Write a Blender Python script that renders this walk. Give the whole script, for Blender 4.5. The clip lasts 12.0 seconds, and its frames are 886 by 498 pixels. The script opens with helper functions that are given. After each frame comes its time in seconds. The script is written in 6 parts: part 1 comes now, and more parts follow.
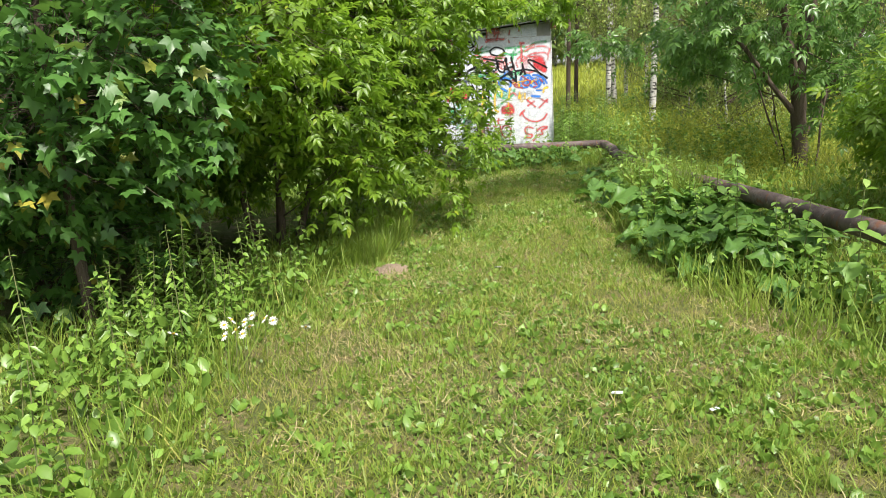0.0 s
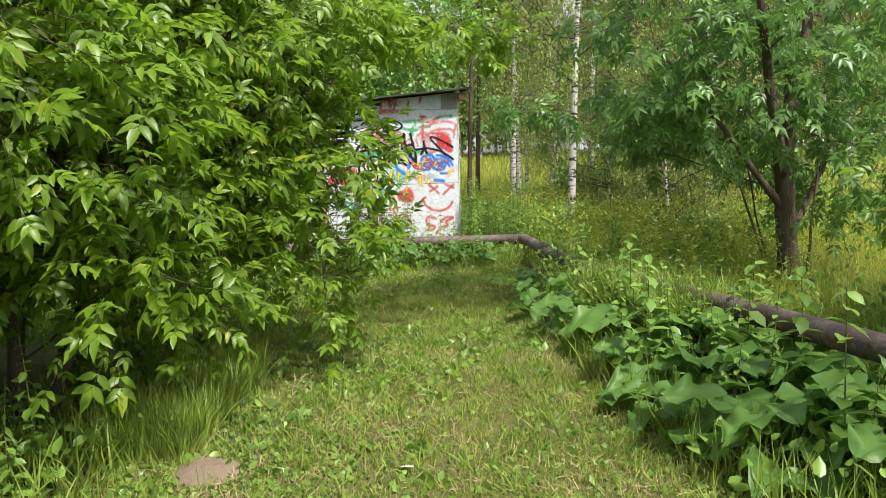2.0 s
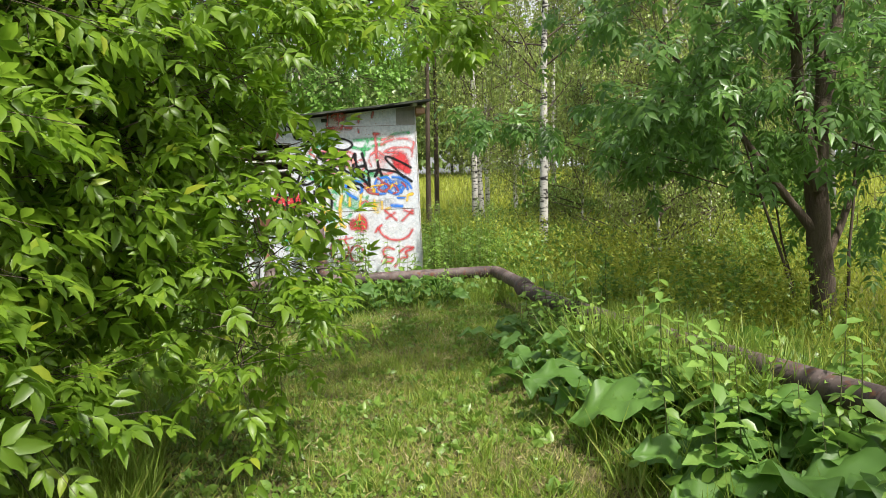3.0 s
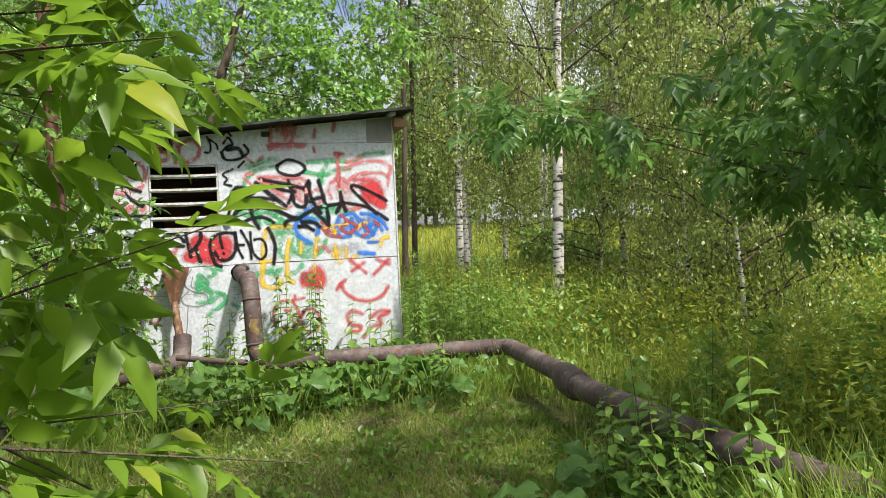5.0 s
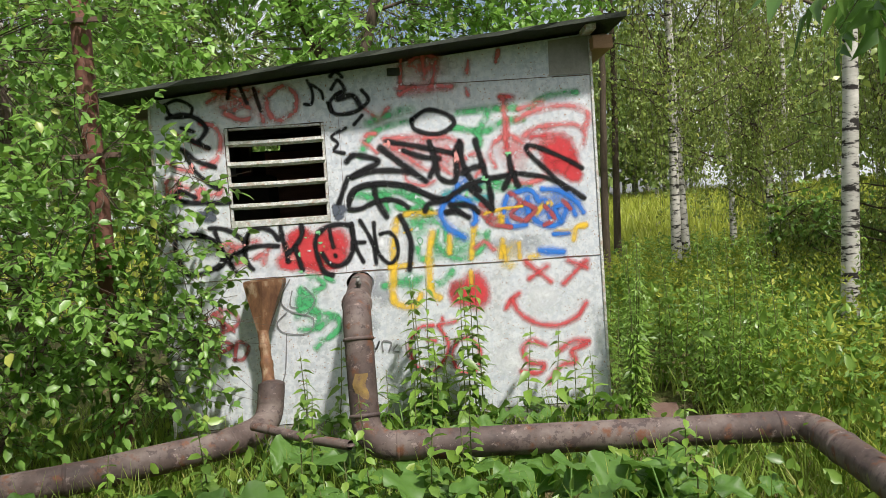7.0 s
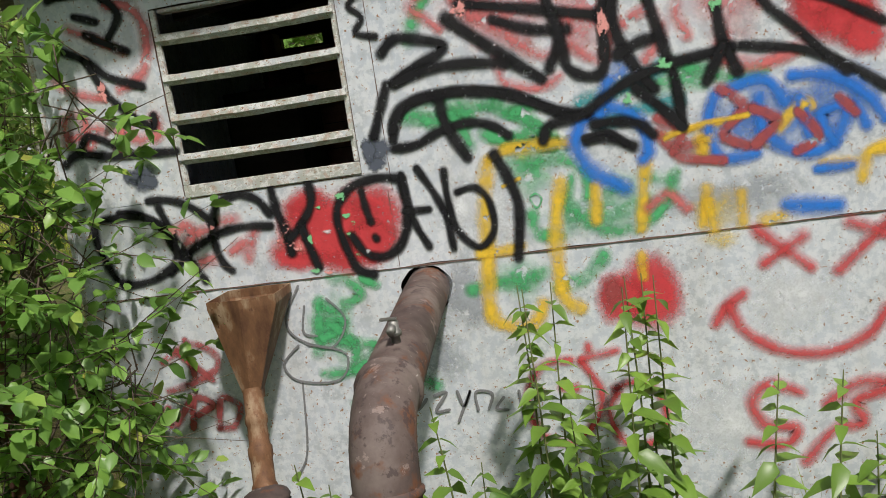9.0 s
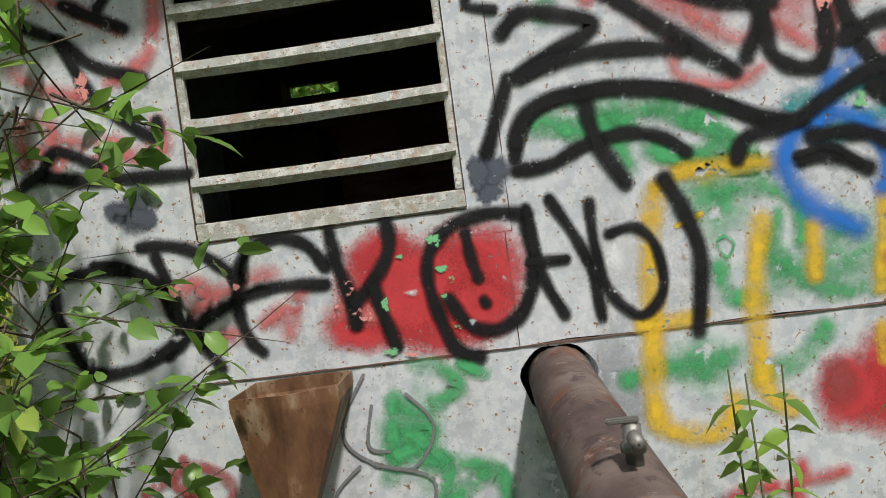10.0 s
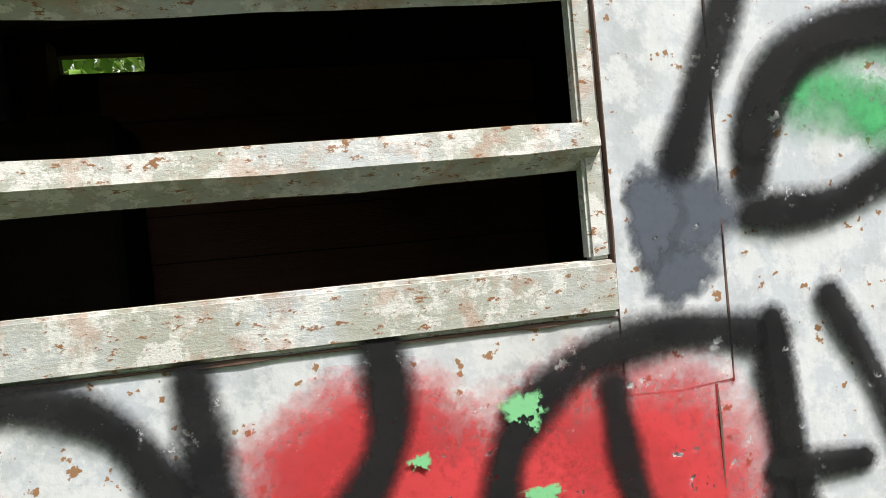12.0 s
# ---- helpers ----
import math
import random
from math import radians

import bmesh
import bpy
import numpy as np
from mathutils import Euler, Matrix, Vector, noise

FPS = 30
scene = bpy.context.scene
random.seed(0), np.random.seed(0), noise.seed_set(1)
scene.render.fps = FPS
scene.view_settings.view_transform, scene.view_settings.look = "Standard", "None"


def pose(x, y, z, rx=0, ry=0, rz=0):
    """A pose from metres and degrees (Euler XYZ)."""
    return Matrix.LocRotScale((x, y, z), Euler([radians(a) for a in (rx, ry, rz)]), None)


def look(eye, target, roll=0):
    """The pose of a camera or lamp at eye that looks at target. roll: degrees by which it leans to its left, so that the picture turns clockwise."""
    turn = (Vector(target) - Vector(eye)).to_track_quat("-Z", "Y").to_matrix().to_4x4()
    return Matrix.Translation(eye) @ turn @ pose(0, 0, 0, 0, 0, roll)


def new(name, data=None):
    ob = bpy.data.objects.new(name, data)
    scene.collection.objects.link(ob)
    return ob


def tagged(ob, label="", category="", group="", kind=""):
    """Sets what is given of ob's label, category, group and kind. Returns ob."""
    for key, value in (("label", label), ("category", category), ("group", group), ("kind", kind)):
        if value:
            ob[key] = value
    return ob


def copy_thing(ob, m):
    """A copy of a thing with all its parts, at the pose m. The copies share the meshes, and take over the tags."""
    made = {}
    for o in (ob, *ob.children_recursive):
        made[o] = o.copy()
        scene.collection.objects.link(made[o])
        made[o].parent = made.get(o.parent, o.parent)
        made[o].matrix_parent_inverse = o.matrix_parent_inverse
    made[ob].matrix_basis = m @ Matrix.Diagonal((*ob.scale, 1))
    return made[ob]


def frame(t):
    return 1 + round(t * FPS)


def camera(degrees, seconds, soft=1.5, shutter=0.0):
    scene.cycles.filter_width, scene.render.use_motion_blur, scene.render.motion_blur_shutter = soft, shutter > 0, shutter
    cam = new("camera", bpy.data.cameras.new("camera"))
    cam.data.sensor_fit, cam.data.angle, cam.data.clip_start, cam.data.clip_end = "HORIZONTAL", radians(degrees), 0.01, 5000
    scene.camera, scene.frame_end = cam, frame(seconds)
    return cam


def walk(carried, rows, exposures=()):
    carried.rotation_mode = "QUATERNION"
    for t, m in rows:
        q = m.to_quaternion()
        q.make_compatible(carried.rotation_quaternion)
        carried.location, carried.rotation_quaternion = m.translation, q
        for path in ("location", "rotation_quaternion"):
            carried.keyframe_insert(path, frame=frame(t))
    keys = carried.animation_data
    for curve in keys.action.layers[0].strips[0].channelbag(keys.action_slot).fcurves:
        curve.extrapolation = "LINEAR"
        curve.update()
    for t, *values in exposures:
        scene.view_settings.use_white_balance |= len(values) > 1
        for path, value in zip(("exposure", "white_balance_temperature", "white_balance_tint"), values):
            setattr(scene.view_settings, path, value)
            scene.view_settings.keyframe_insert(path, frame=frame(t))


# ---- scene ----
cam = camera(59.7, 12.0, soft=0.75)
PATH = [
    (0, (1.588, -0.757, 1.756), (1.669, 1.194, 1.323), -3.4),
    (0.5, (1.591, 0.02, 1.735), (1.84, 1.973, 1.385), -1.1),
    (1, (1.732, 0.911, 1.692), (2.04, 2.865, 1.399), -0.9),
    (1.5, (1.767, 1.525, 1.612), (2.093, 3.485, 1.382), -0.7),
    (2, (1.863, 2.389, 1.515), (2.242, 4.341, 1.3), -1.6),
    (2.5, (1.923, 3.25, 1.547), (2.341, 5.197, 1.357), -1.8),
    (3, (2.148, 4.03, 1.559), (2.639, 5.961, 1.391), -2.8),
    (4.8, (2.616, 6.873, 1.375), (3.257, 8.766, 1.313), -3.0),
    (5, (2.776, 7.228, 1.394), (3.348, 9.144, 1.364), -2.7),
    (5.5, (3.025, 8.021, 1.534), (3.358, 9.993, 1.56), -1.6),
    (6, (3.2, 8.793, 1.592), (3.375, 10.785, 1.59), -2.1),
    (6.5, (3.382, 9.508, 1.542), (3.498, 11.504, 1.495), -2.9),
    (6.7, (3.39, 9.782, 1.523), (3.48, 11.779, 1.461), -3.2),
    (8.3, (3.747, 12.055, 1.773), (3.784, 14.035, 1.495), -7.5),
    (8.5, (3.742, 12.297, 1.77), (3.693, 14.269, 1.442), -7.6),
    (9, (3.554, 12.869, 1.728), (3.248, 14.817, 1.396), -8.4),
    (9.5, (3.23, 13.255, 1.639), (2.925, 15.226, 1.487), -8.4),
    (10, (2.934, 13.694, 1.547), (2.794, 15.688, 1.474), -7.6),
    (10.5, (2.647, 14.038, 1.491), (2.798, 16.03, 1.385), -6.5),
    (11, (2.523, 14.426, 1.592), (2.851, 16.396, 1.495), -6.3),
    (11.1, (2.523, 14.53, 1.6), (2.855, 16.501, 1.548), -6.2),
    (11.5, (2.573, 14.896, 1.628), (2.808, 16.882, 1.654), -6.0),
    (12, (2.596, 14.988, 1.652), (3.01, 16.944, 1.612), -5.2),
]
SUN, SKY = 4.1, 0.11
EXPOSURES = [(0.0, 1.02), (1.0, 0.95), (2.0, 0.86), (3.2, 0.86), (5.0, 0.8), (6.7, 0.58), (8.3, 0.18), (9.0, 0.1), (10.0, 0.04), (11.0, 0.06), (11.5, 0.18), (12.0, 0.6)]
walk(cam, [(t, look(eye, target, roll)) for t, eye, target, roll in PATH], EXPOSURES)

# ---- world, sun, exposure ----
world = bpy.data.worlds.new("sky")
scene.world = world
world.use_nodes = True
_n = world.node_tree.nodes
_sky = _n.new("ShaderNodeTexSky")
_sky.sky_type, _sky.sun_disc = "NISHITA", False
_sky.sun_elevation, _sky.sun_rotation = radians(57), radians(151)
_sky.air_density, _sky.dust_density, _sky.ozone_density = 1.0, 4.0, 0.4
_co, _cl, _mr, _mx = _n.new("ShaderNodeTexCoord"), _n.new("ShaderNodeTexNoise"), _n.new("ShaderNodeMapRange"), _n.new("ShaderNodeMix")
_cl.inputs["Scale"].default_value, _cl.inputs["Detail"].default_value, _cl.inputs["Roughness"].default_value = 2.6, 6.0, 0.6
_mr.inputs["From Min"].default_value, _mr.inputs["From Max"].default_value = 0.40, 0.58
_mx.data_type = "RGBA"
_mx.inputs[7].default_value = (5.7, 5.85, 6.05, 1)
for _a, _b in ((_co.outputs["Generated"], _cl.inputs["Vector"]), (_cl.outputs["Fac"], _mr.inputs["Value"]), (_mr.outputs[0], _mx.inputs[0]), (_sky.outputs[0], _mx.inputs[6]), (_mx.outputs[2], _n["Background"].inputs[0])):
    world.node_tree.links.new(_a, _b)
_n["Background"].inputs[1].default_value = SKY
sun = new("sun", bpy.data.lights.new("sun", "SUN"))
sun.data.energy, sun.data.angle, sun.data.color = SUN, radians(3.5), (1.0, 0.95, 0.88)
sun.matrix_world = look((14, -10, 14), (14 - 0.55, -9, 14 - 1.75))

# ---- materials ----


class Nodes:
    """A short hand for one node material."""

    def __init__(self, name, rough=0.7, metal=0.0, spec=0.3):
        self.m = bpy.data.materials.new(name)
        self.m.use_nodes = True
        self.t = self.m.node_tree
        self.p = self.t.nodes["Principled BSDF"]
        self.p.inputs["Roughness"].default_value = rough
        self.p.inputs["Metallic"].default_value = metal
        self.p.inputs["Specular IOR Level"].default_value = spec
        self.out = self.t.nodes["Material Output"]

    def node(self, kind, **values):
        n = self.t.nodes.new(kind)
        for key, v in values.items():
            n.inputs[key].default_value = v
        return n

    def link(self, a, b):
        self.t.links.new(a, b)
        return self

    def noise(self, scale, detail=4.0, rough=0.55, stretch=(1, 1, 1)):
        co = self.node("ShaderNodeTexCoord")
        mp = self.node("ShaderNodeMapping")
        mp.inputs["Scale"].default_value = stretch
        self.link(co.outputs["Object"], mp.inputs["Vector"])
        n = self.node("ShaderNodeTexNoise", Scale=scale, Detail=detail, Roughness=rough)
        self.link(mp.outputs[0], n.inputs["Vector"])
        return n.outputs["Fac"]

    def ramp(self, fac, stops):
        r = self.node("ShaderNodeValToRGB")
        e = r.color_ramp.elements
        while len(e) < len(stops):
            e.new(0.5)
        for i, (at, c) in enumerate(stops):
            e[i].position = at
            e[i].color = (*c, 1) if len(c) == 3 else c
        self.link(fac, r.inputs[0])
        return r.outputs[0]

    def step(self, fac, lo, hi):
        m = self.node("ShaderNodeMapRange")
        m.inputs["From Min"].default_value, m.inputs["From Max"].default_value = lo, hi
        self.link(fac, m.inputs["Value"])
        return m.outputs[0]

    def mix(self, fac, a, b, kind="MIX"):
        m = self.node("ShaderNodeMix")
        m.data_type, m.blend_type = "RGBA", kind
        for v, i in ((fac, 0), (a, 6), (b, 7)):
            if isinstance(v, (int, float)):
                m.inputs[i].default_value = v
            elif isinstance(v, tuple):
                m.inputs[i].default_value = (*v, 1)
            else:
                self.link(v, m.inputs[i])
        return m.outputs[2]

    def math(self, op, a, b=0.0):
        m = self.node("ShaderNodeMath")
        m.operation = op
        for v, i in ((a, 0), (b, 1)):
            if isinstance(v, (int, float)):
                m.inputs[i].default_value = v
            else:
                self.link(v, m.inputs[i])
        return m.outputs[0]

    def bump(self, fac, strength=0.3, distance=0.01):
        b = self.node("ShaderNodeBump", Strength=strength, Distance=distance)
        self.link(fac, b.inputs["Height"])
        self.link(b.outputs[0], self.p.inputs["Normal"])
        return self

    def colour(self, c):
        self.link(c, self.p.inputs["Base Color"])
        return self


def leaf_material(name, dark, light, odd, gloss=0.38, through_light=0.32, clump=0.0):
    """Leaves: two greens and an odd tint, leaf by leaf, with light shining through."""
    k = Nodes(name, gloss, 0.0, 0.45)
    geo = k.node("ShaderNodeNewGeometry")
    r = geo.outputs["Random Per Island"]
    c = k.ramp(r, [(0.0, dark), (0.55, tuple((a + b) / 2 for a, b in zip(dark, light))), (0.93, light), (1.0, odd)])
    big = k.noise(0.9, 2)
    c = k.mix(k.step(big, 0.35, 0.7), c, k.mix(0.6, c, light))
    fine = k.noise(45, 2)
    c = k.mix(k.math("MULTIPLY", fine, 0.35), c, dark)
    if clump:
        c = k.mix(k.math("MULTIPLY", k.step(k.noise(4.5, 4, 0.65), 0.44, 0.60), clump), c, tuple(0.6 * v for v in dark))
        c = k.mix(k.math("MULTIPLY", k.step(k.noise(2.6, 4, 0.6), 0.52, 0.66), clump * 0.8), c, odd)
    k.colour(c)
    tr = k.node("ShaderNodeBsdfTranslucent")
    warm = k.mix(0.5, c, tuple(min(1, v * 1.6) for v in light))
    k.link(warm, tr.inputs[0])
    ms = k.node("ShaderNodeMixShader")
    ms.inputs[0].default_value = through_light
    k.link(k.p.outputs[0], ms.inputs[1]).link(tr.outputs[0], ms.inputs[2]).link(ms.outputs[0], k.out.inputs[0])
    return k.m


ELDER = leaf_material("box_elder_leaf", (0.08, 0.149, 0.018), (0.226, 0.366, 0.031), (0.398, 0.421, 0.04), 0.4, 0.5)
ELDER_DARK = leaf_material("box_elder_leaf_dark", (0.058, 0.129, 0.036), (0.16, 0.30, 0.06), (0.27, 0.42, 0.08), 0.36, 0.4)
MAPLE = leaf_material("maple_leaf", (0.044, 0.114, 0.027), (0.11, 0.242, 0.043), (0.51, 0.402, 0.061), 0.4, 0.3)
BIRCH_LEAF = leaf_material("birch_leaf", (0.12, 0.19, 0.042), (0.328, 0.4, 0.095), (0.568, 0.532, 0.133))
OAK_LEAF = leaf_material("oak_leaf", (0.09, 0.195, 0.04), (0.29, 0.50, 0.095), (0.46, 0.64, 0.13))
SHRUB_LEAF = leaf_material("shrub_leaf", (0.075, 0.165, 0.038), (0.235, 0.41, 0.075), (0.48, 0.43, 0.09))
WEED_LEAF = leaf_material("weed_leaf", (0.07, 0.14, 0.026), (0.22, 0.36, 0.055), (0.317, 0.379, 0.08))
BURDOCK_LEAF = leaf_material("burdock_leaf", (0.053, 0.125, 0.027), (0.145, 0.28, 0.044), (0.30, 0.44, 0.08), 0.5, 0.34)
YOUNG_BURDOCK = leaf_material("young_burdock_leaf", (0.11, 0.22, 0.04), (0.26, 0.41, 0.08), (0.40, 0.52, 0.13), 0.5, 0.42)
GRASS_SHORT = leaf_material("short_grass", (0.10, 0.145, 0.026), (0.42, 0.446, 0.077), (0.617, 0.484, 0.235), 0.6, 0.3, 0.55)
GRASS_TALL = leaf_material("tall_grass", (0.121, 0.191, 0.027), (0.274, 0.383, 0.054), (0.549, 0.421, 0.145), 0.55, 0.35, 0.3)
GRASS_FIELD = leaf_material("meadow_grass", (0.21, 0.27, 0.035), (0.45, 0.49, 0.065), (0.50, 0.46, 0.10), 0.6, 0.4, 0.4)
DRY = leaf_material("dry_grass", (0.30, 0.245, 0.11), (0.48, 0.41, 0.21), (0.60, 0.52, 0.33), 0.7, 0.2)
FAR_LEAF = leaf_material("far_leaf", (0.098, 0.17, 0.051), (0.235, 0.323, 0.085), (0.332, 0.391, 0.119))


def plain(name, base, vary, scale=8, rough=0.75, bump=0.25, metal=0.0, stretch=(1, 1, 1), depth=0.01):
    k = Nodes(name, rough, metal)
    a, b = k.noise(scale, 5, 0.6, stretch), k.noise(scale * 7, 3, 0.6, stretch)
    k.colour(k.mix(k.math("MULTIPLY", b, 0.6), k.mix(k.step(a, 0.3, 0.7), base, vary), tuple(v * 0.55 for v in base)))
    return k.bump(b, bump, depth).m


BARK = plain("dark_bark", (0.09, 0.065, 0.048), (0.16, 0.125, 0.095), 14, 0.9, 0.8, stretch=(1, 1, 0.25), depth=0.02)
TWIG = plain("green_brown_twig", (0.10, 0.08, 0.045), (0.15, 0.14, 0.07), 20)
STEM = plain("weed_stem", (0.13, 0.18, 0.06), (0.22, 0.20, 0.09), 20)
WOOD = plain("weathered_wood", (0.24, 0.19, 0.15), (0.33, 0.28, 0.23), 6, 0.85, 0.5, stretch=(1, 8, 8))
PALE_WOOD = plain("fresh_sawn_wood", (0.46, 0.28, 0.17), (0.38, 0.22, 0.13), 12, 0.8, 0.4, stretch=(8, 1, 8))
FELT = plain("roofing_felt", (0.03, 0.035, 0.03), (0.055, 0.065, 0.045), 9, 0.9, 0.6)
CONCRETE = plain("old_concrete", (0.26, 0.25, 0.23), (0.36, 0.345, 0.32), 5, 0.9, 0.5)
# plain dark brown for back wall, sheet backing and cabinet door
INNER = plain("dark_inner_wall", (0.07, 0.055, 0.05), (0.11, 0.085, 0.075), 4, 0.9, 0.4)
RED_WOOD = plain("reddish_planks", (0.17, 0.075, 0.055), (0.23, 0.11, 0.08), 5, 0.8, 0.4, stretch=(1, 1, 6))
# red wood with its colour raised in place of light on the planks
INNER_PLANK = plain("reddish_inner_planks_brightened", (0.44, 0.23, 0.18), (0.52, 0.30, 0.23), 5, 0.8, 0.4, stretch=(1, 1, 6))
STEEL = plain("dull_steel", (0.22, 0.22, 0.21), (0.30, 0.29, 0.27), 30, 0.45, 0.2, 0.6)
MOUND_SOIL = plain("dry_crumbled_soil", (0.34, 0.25, 0.18), (0.44, 0.34, 0.25), 25, 0.95, 0.9, depth=0.03)
SHEET_RUST = plain("rusty_plate", (0.13, 0.075, 0.06), (0.19, 0.125, 0.105), 7, 0.7, 0.3)
WHITE_PETAL = plain("white_petal", (0.8, 0.8, 0.78), (0.72, 0.73, 0.7), 30, 0.6, 0.1)
YELLOW_PETAL = plain("yellow_petal", (0.75, 0.52, 0.05), (0.65, 0.42, 0.03), 30, 0.6, 0.1)
LITTER = plain("pale_litter", (0.7, 0.72, 0.74), (0.55, 0.6, 0.66), 30, 0.5, 0.1)
OLD_YELLOW = plain("worn_yellow_daub", (0.36, 0.24, 0.07), (0.16, 0.10, 0.075), 28, 0.7, 0.3)
STRAW = plain("straw", (0.5, 0.42, 0.25), (0.6, 0.52, 0.34), 30, 0.8, 0.2)


def rust_pipe_material():
    k = Nodes("brown_pipe_paint_and_rust", 0.5, 0.0, 0.4)
    a, b, c = k.noise(3.2, 6, 0.65), k.noise(38, 4, 0.6), k.noise(11, 5, 0.6)
    base = k.ramp(a, [(0.34, (0.042, 0.030, 0.028)), (0.48, (0.085, 0.060, 0.054)), (0.64, (0.155, 0.122, 0.110))])
    base = k.mix(k.step(c, 0.56, 0.66), base, (0.13, 0.055, 0.03))
    base = k.mix(k.math("MULTIPLY", k.step(k.noise(21, 6, 0.7), 0.55, 0.60), 0.8), base, (0.05, 0.034, 0.034))
    base = k.mix(k.math("MULTIPLY", k.step(k.noise(16, 7, 0.75), 0.60, 0.635), 0.7), base, (0.24, 0.185, 0.17))
    base = k.mix(k.step(b, 0.70, 0.74), base, (0.36, 0.32, 0.30))
    k.colour(base).link(k.step(c, -0.6, 0.9), k.p.inputs["Roughness"])
    return k.bump(b, 0.25, 0.004).m


PIPE = rust_pipe_material()


def rusty_tin_material():
    k = Nodes("rusted_tin", 0.7)
    a, b = k.noise(9, 6, 0.65, (1, 1, 0.4)), k.noise(60, 3, 0.6)
    base = k.ramp(a, [(0.36, (0.085, 0.04, 0.022)), (0.50, (0.16, 0.08, 0.04)), (0.60, (0.28, 0.20, 0.13)), (0.8, (0.36, 0.30, 0.23))])
    base = k.mix(k.step(b, 0.6, 0.68), base, (0.12, 0.055, 0.03))
    return k.colour(base).bump(b, 0.3, 0.003).m


TIN = rusty_tin_material()


def white_sheet_material():
    """Whitewashed steel sheet: two whites, grey bare patches, pinhead rust and long stains."""
    k = Nodes("whitewashed_steel", 0.55, 0.0, 0.35)
    big, mid, fine, runs = k.noise(1.7, 5, 0.6), k.noise(9, 5, 0.6), k.noise(75, 3, 0.55), k.noise(7, 4, 0.6, (1, 1, 0.12))
    flakes, brush = k.noise(24, 7, 0.72), k.noise(30, 4, 0.6, (1, 1, 0.25))
    c = k.mix(k.step(big, 0.35, 0.7), (0.55, 0.585, 0.64), (0.45, 0.495, 0.56))
    c = k.mix(k.math("MULTIPLY", k.step(mid, 0.5, 0.62), 0.6), c, (0.37, 0.40, 0.43))
    c = k.mix(k.math("MULTIPLY", k.step(flakes, 0.46, 0.54), 0.55), c, (0.72, 0.735, 0.76))
    c = k.mix(k.math("MULTIPLY", k.step(brush, 0.52, 0.7), 0.3), c, (0.44, 0.45, 0.45))
    c = k.mix(k.math("MULTIPLY", k.step(runs, 0.55, 0.8), 0.45), c, (0.40, 0.37, 0.32))
    c = k.mix(k.step(fine, 0.65, 0.68), c, (0.29, 0.16, 0.085))
    spots = k.noise(20, 5, 0.7)
    c = k.mix(k.step(spots, 0.675, 0.71), c, (0.29, 0.17, 0.10))
    k.colour(c)
    return k.bump(k.math("ADD", fine, k.math("MULTIPLY", mid, 0.8)), 0.25, 0.003).m


SHEET = white_sheet_material()


def painted_iron_material():
    k = Nodes("chipped_grey_iron", 0.6, 0.0, 0.35)
    a, b = k.noise(8, 5, 0.6), k.noise(130, 5, 0.75, (0.5, 1, 1))
    c = k.mix(k.step(a, 0.42, 0.55), (0.47, 0.50, 0.52), (0.40, 0.41, 0.37))
    c = k.mix(k.math("MULTIPLY", k.step(k.noise(30, 7, 0.78), 0.50, 0.55), 0.75), c, (0.70, 0.70, 0.69))
    c = k.mix(k.math("MULTIPLY", k.step(k.noise(22, 5, 0.7), 0.52, 0.62), 0.55), c, (0.40, 0.24, 0.17))
    c = k.mix(k.step(b, 0.585, 0.615), c, (0.25, 0.125, 0.06))
    return k.colour(c).bump(b, 0.4, 0.003).m


IRON = painted_iron_material()


def birch_bark_material():
    k = Nodes("birch_bark", 0.7)
    a, b = k.noise(7, 5, 0.7, (0.6, 0.6, 2.2)), k.noise(26, 3, 0.6, (0.5, 0.5, 4))
    c = k.ramp(a, [(0.43, (0.03, 0.026, 0.024)), (0.475, (0.5, 0.48, 0.44)), (0.7, (0.64, 0.62, 0.58))])
    c = k.mix(k.step(b, 0.62, 0.70), c, (0.09, 0.08, 0.07))
    return k.colour(c).bump(a, 0.4, 0.01).m


BIRCH = birch_bark_material()


def ground_material():
    k = Nodes("earth_and_thatch", 0.95, 0.0, 0.1)
    big, mid, fine = k.noise(0.55, 4, 0.6), k.noise(4.5, 5, 0.65), k.noise(55, 4, 0.7)
    c = k.mix(k.step(big, 0.35, 0.68), (0.08, 0.115, 0.028), (0.15, 0.165, 0.05))
    c = k.mix(k.step(mid, 0.48, 0.66), c, (0.24, 0.185, 0.10))
    c = k.mix(k.math("MULTIPLY", k.step(fine, 0.35, 0.65), 0.75), c, (0.05, 0.05, 0.022))
    return k.colour(c).bump(fine, 0.8, 0.03).m


EARTH = ground_material()


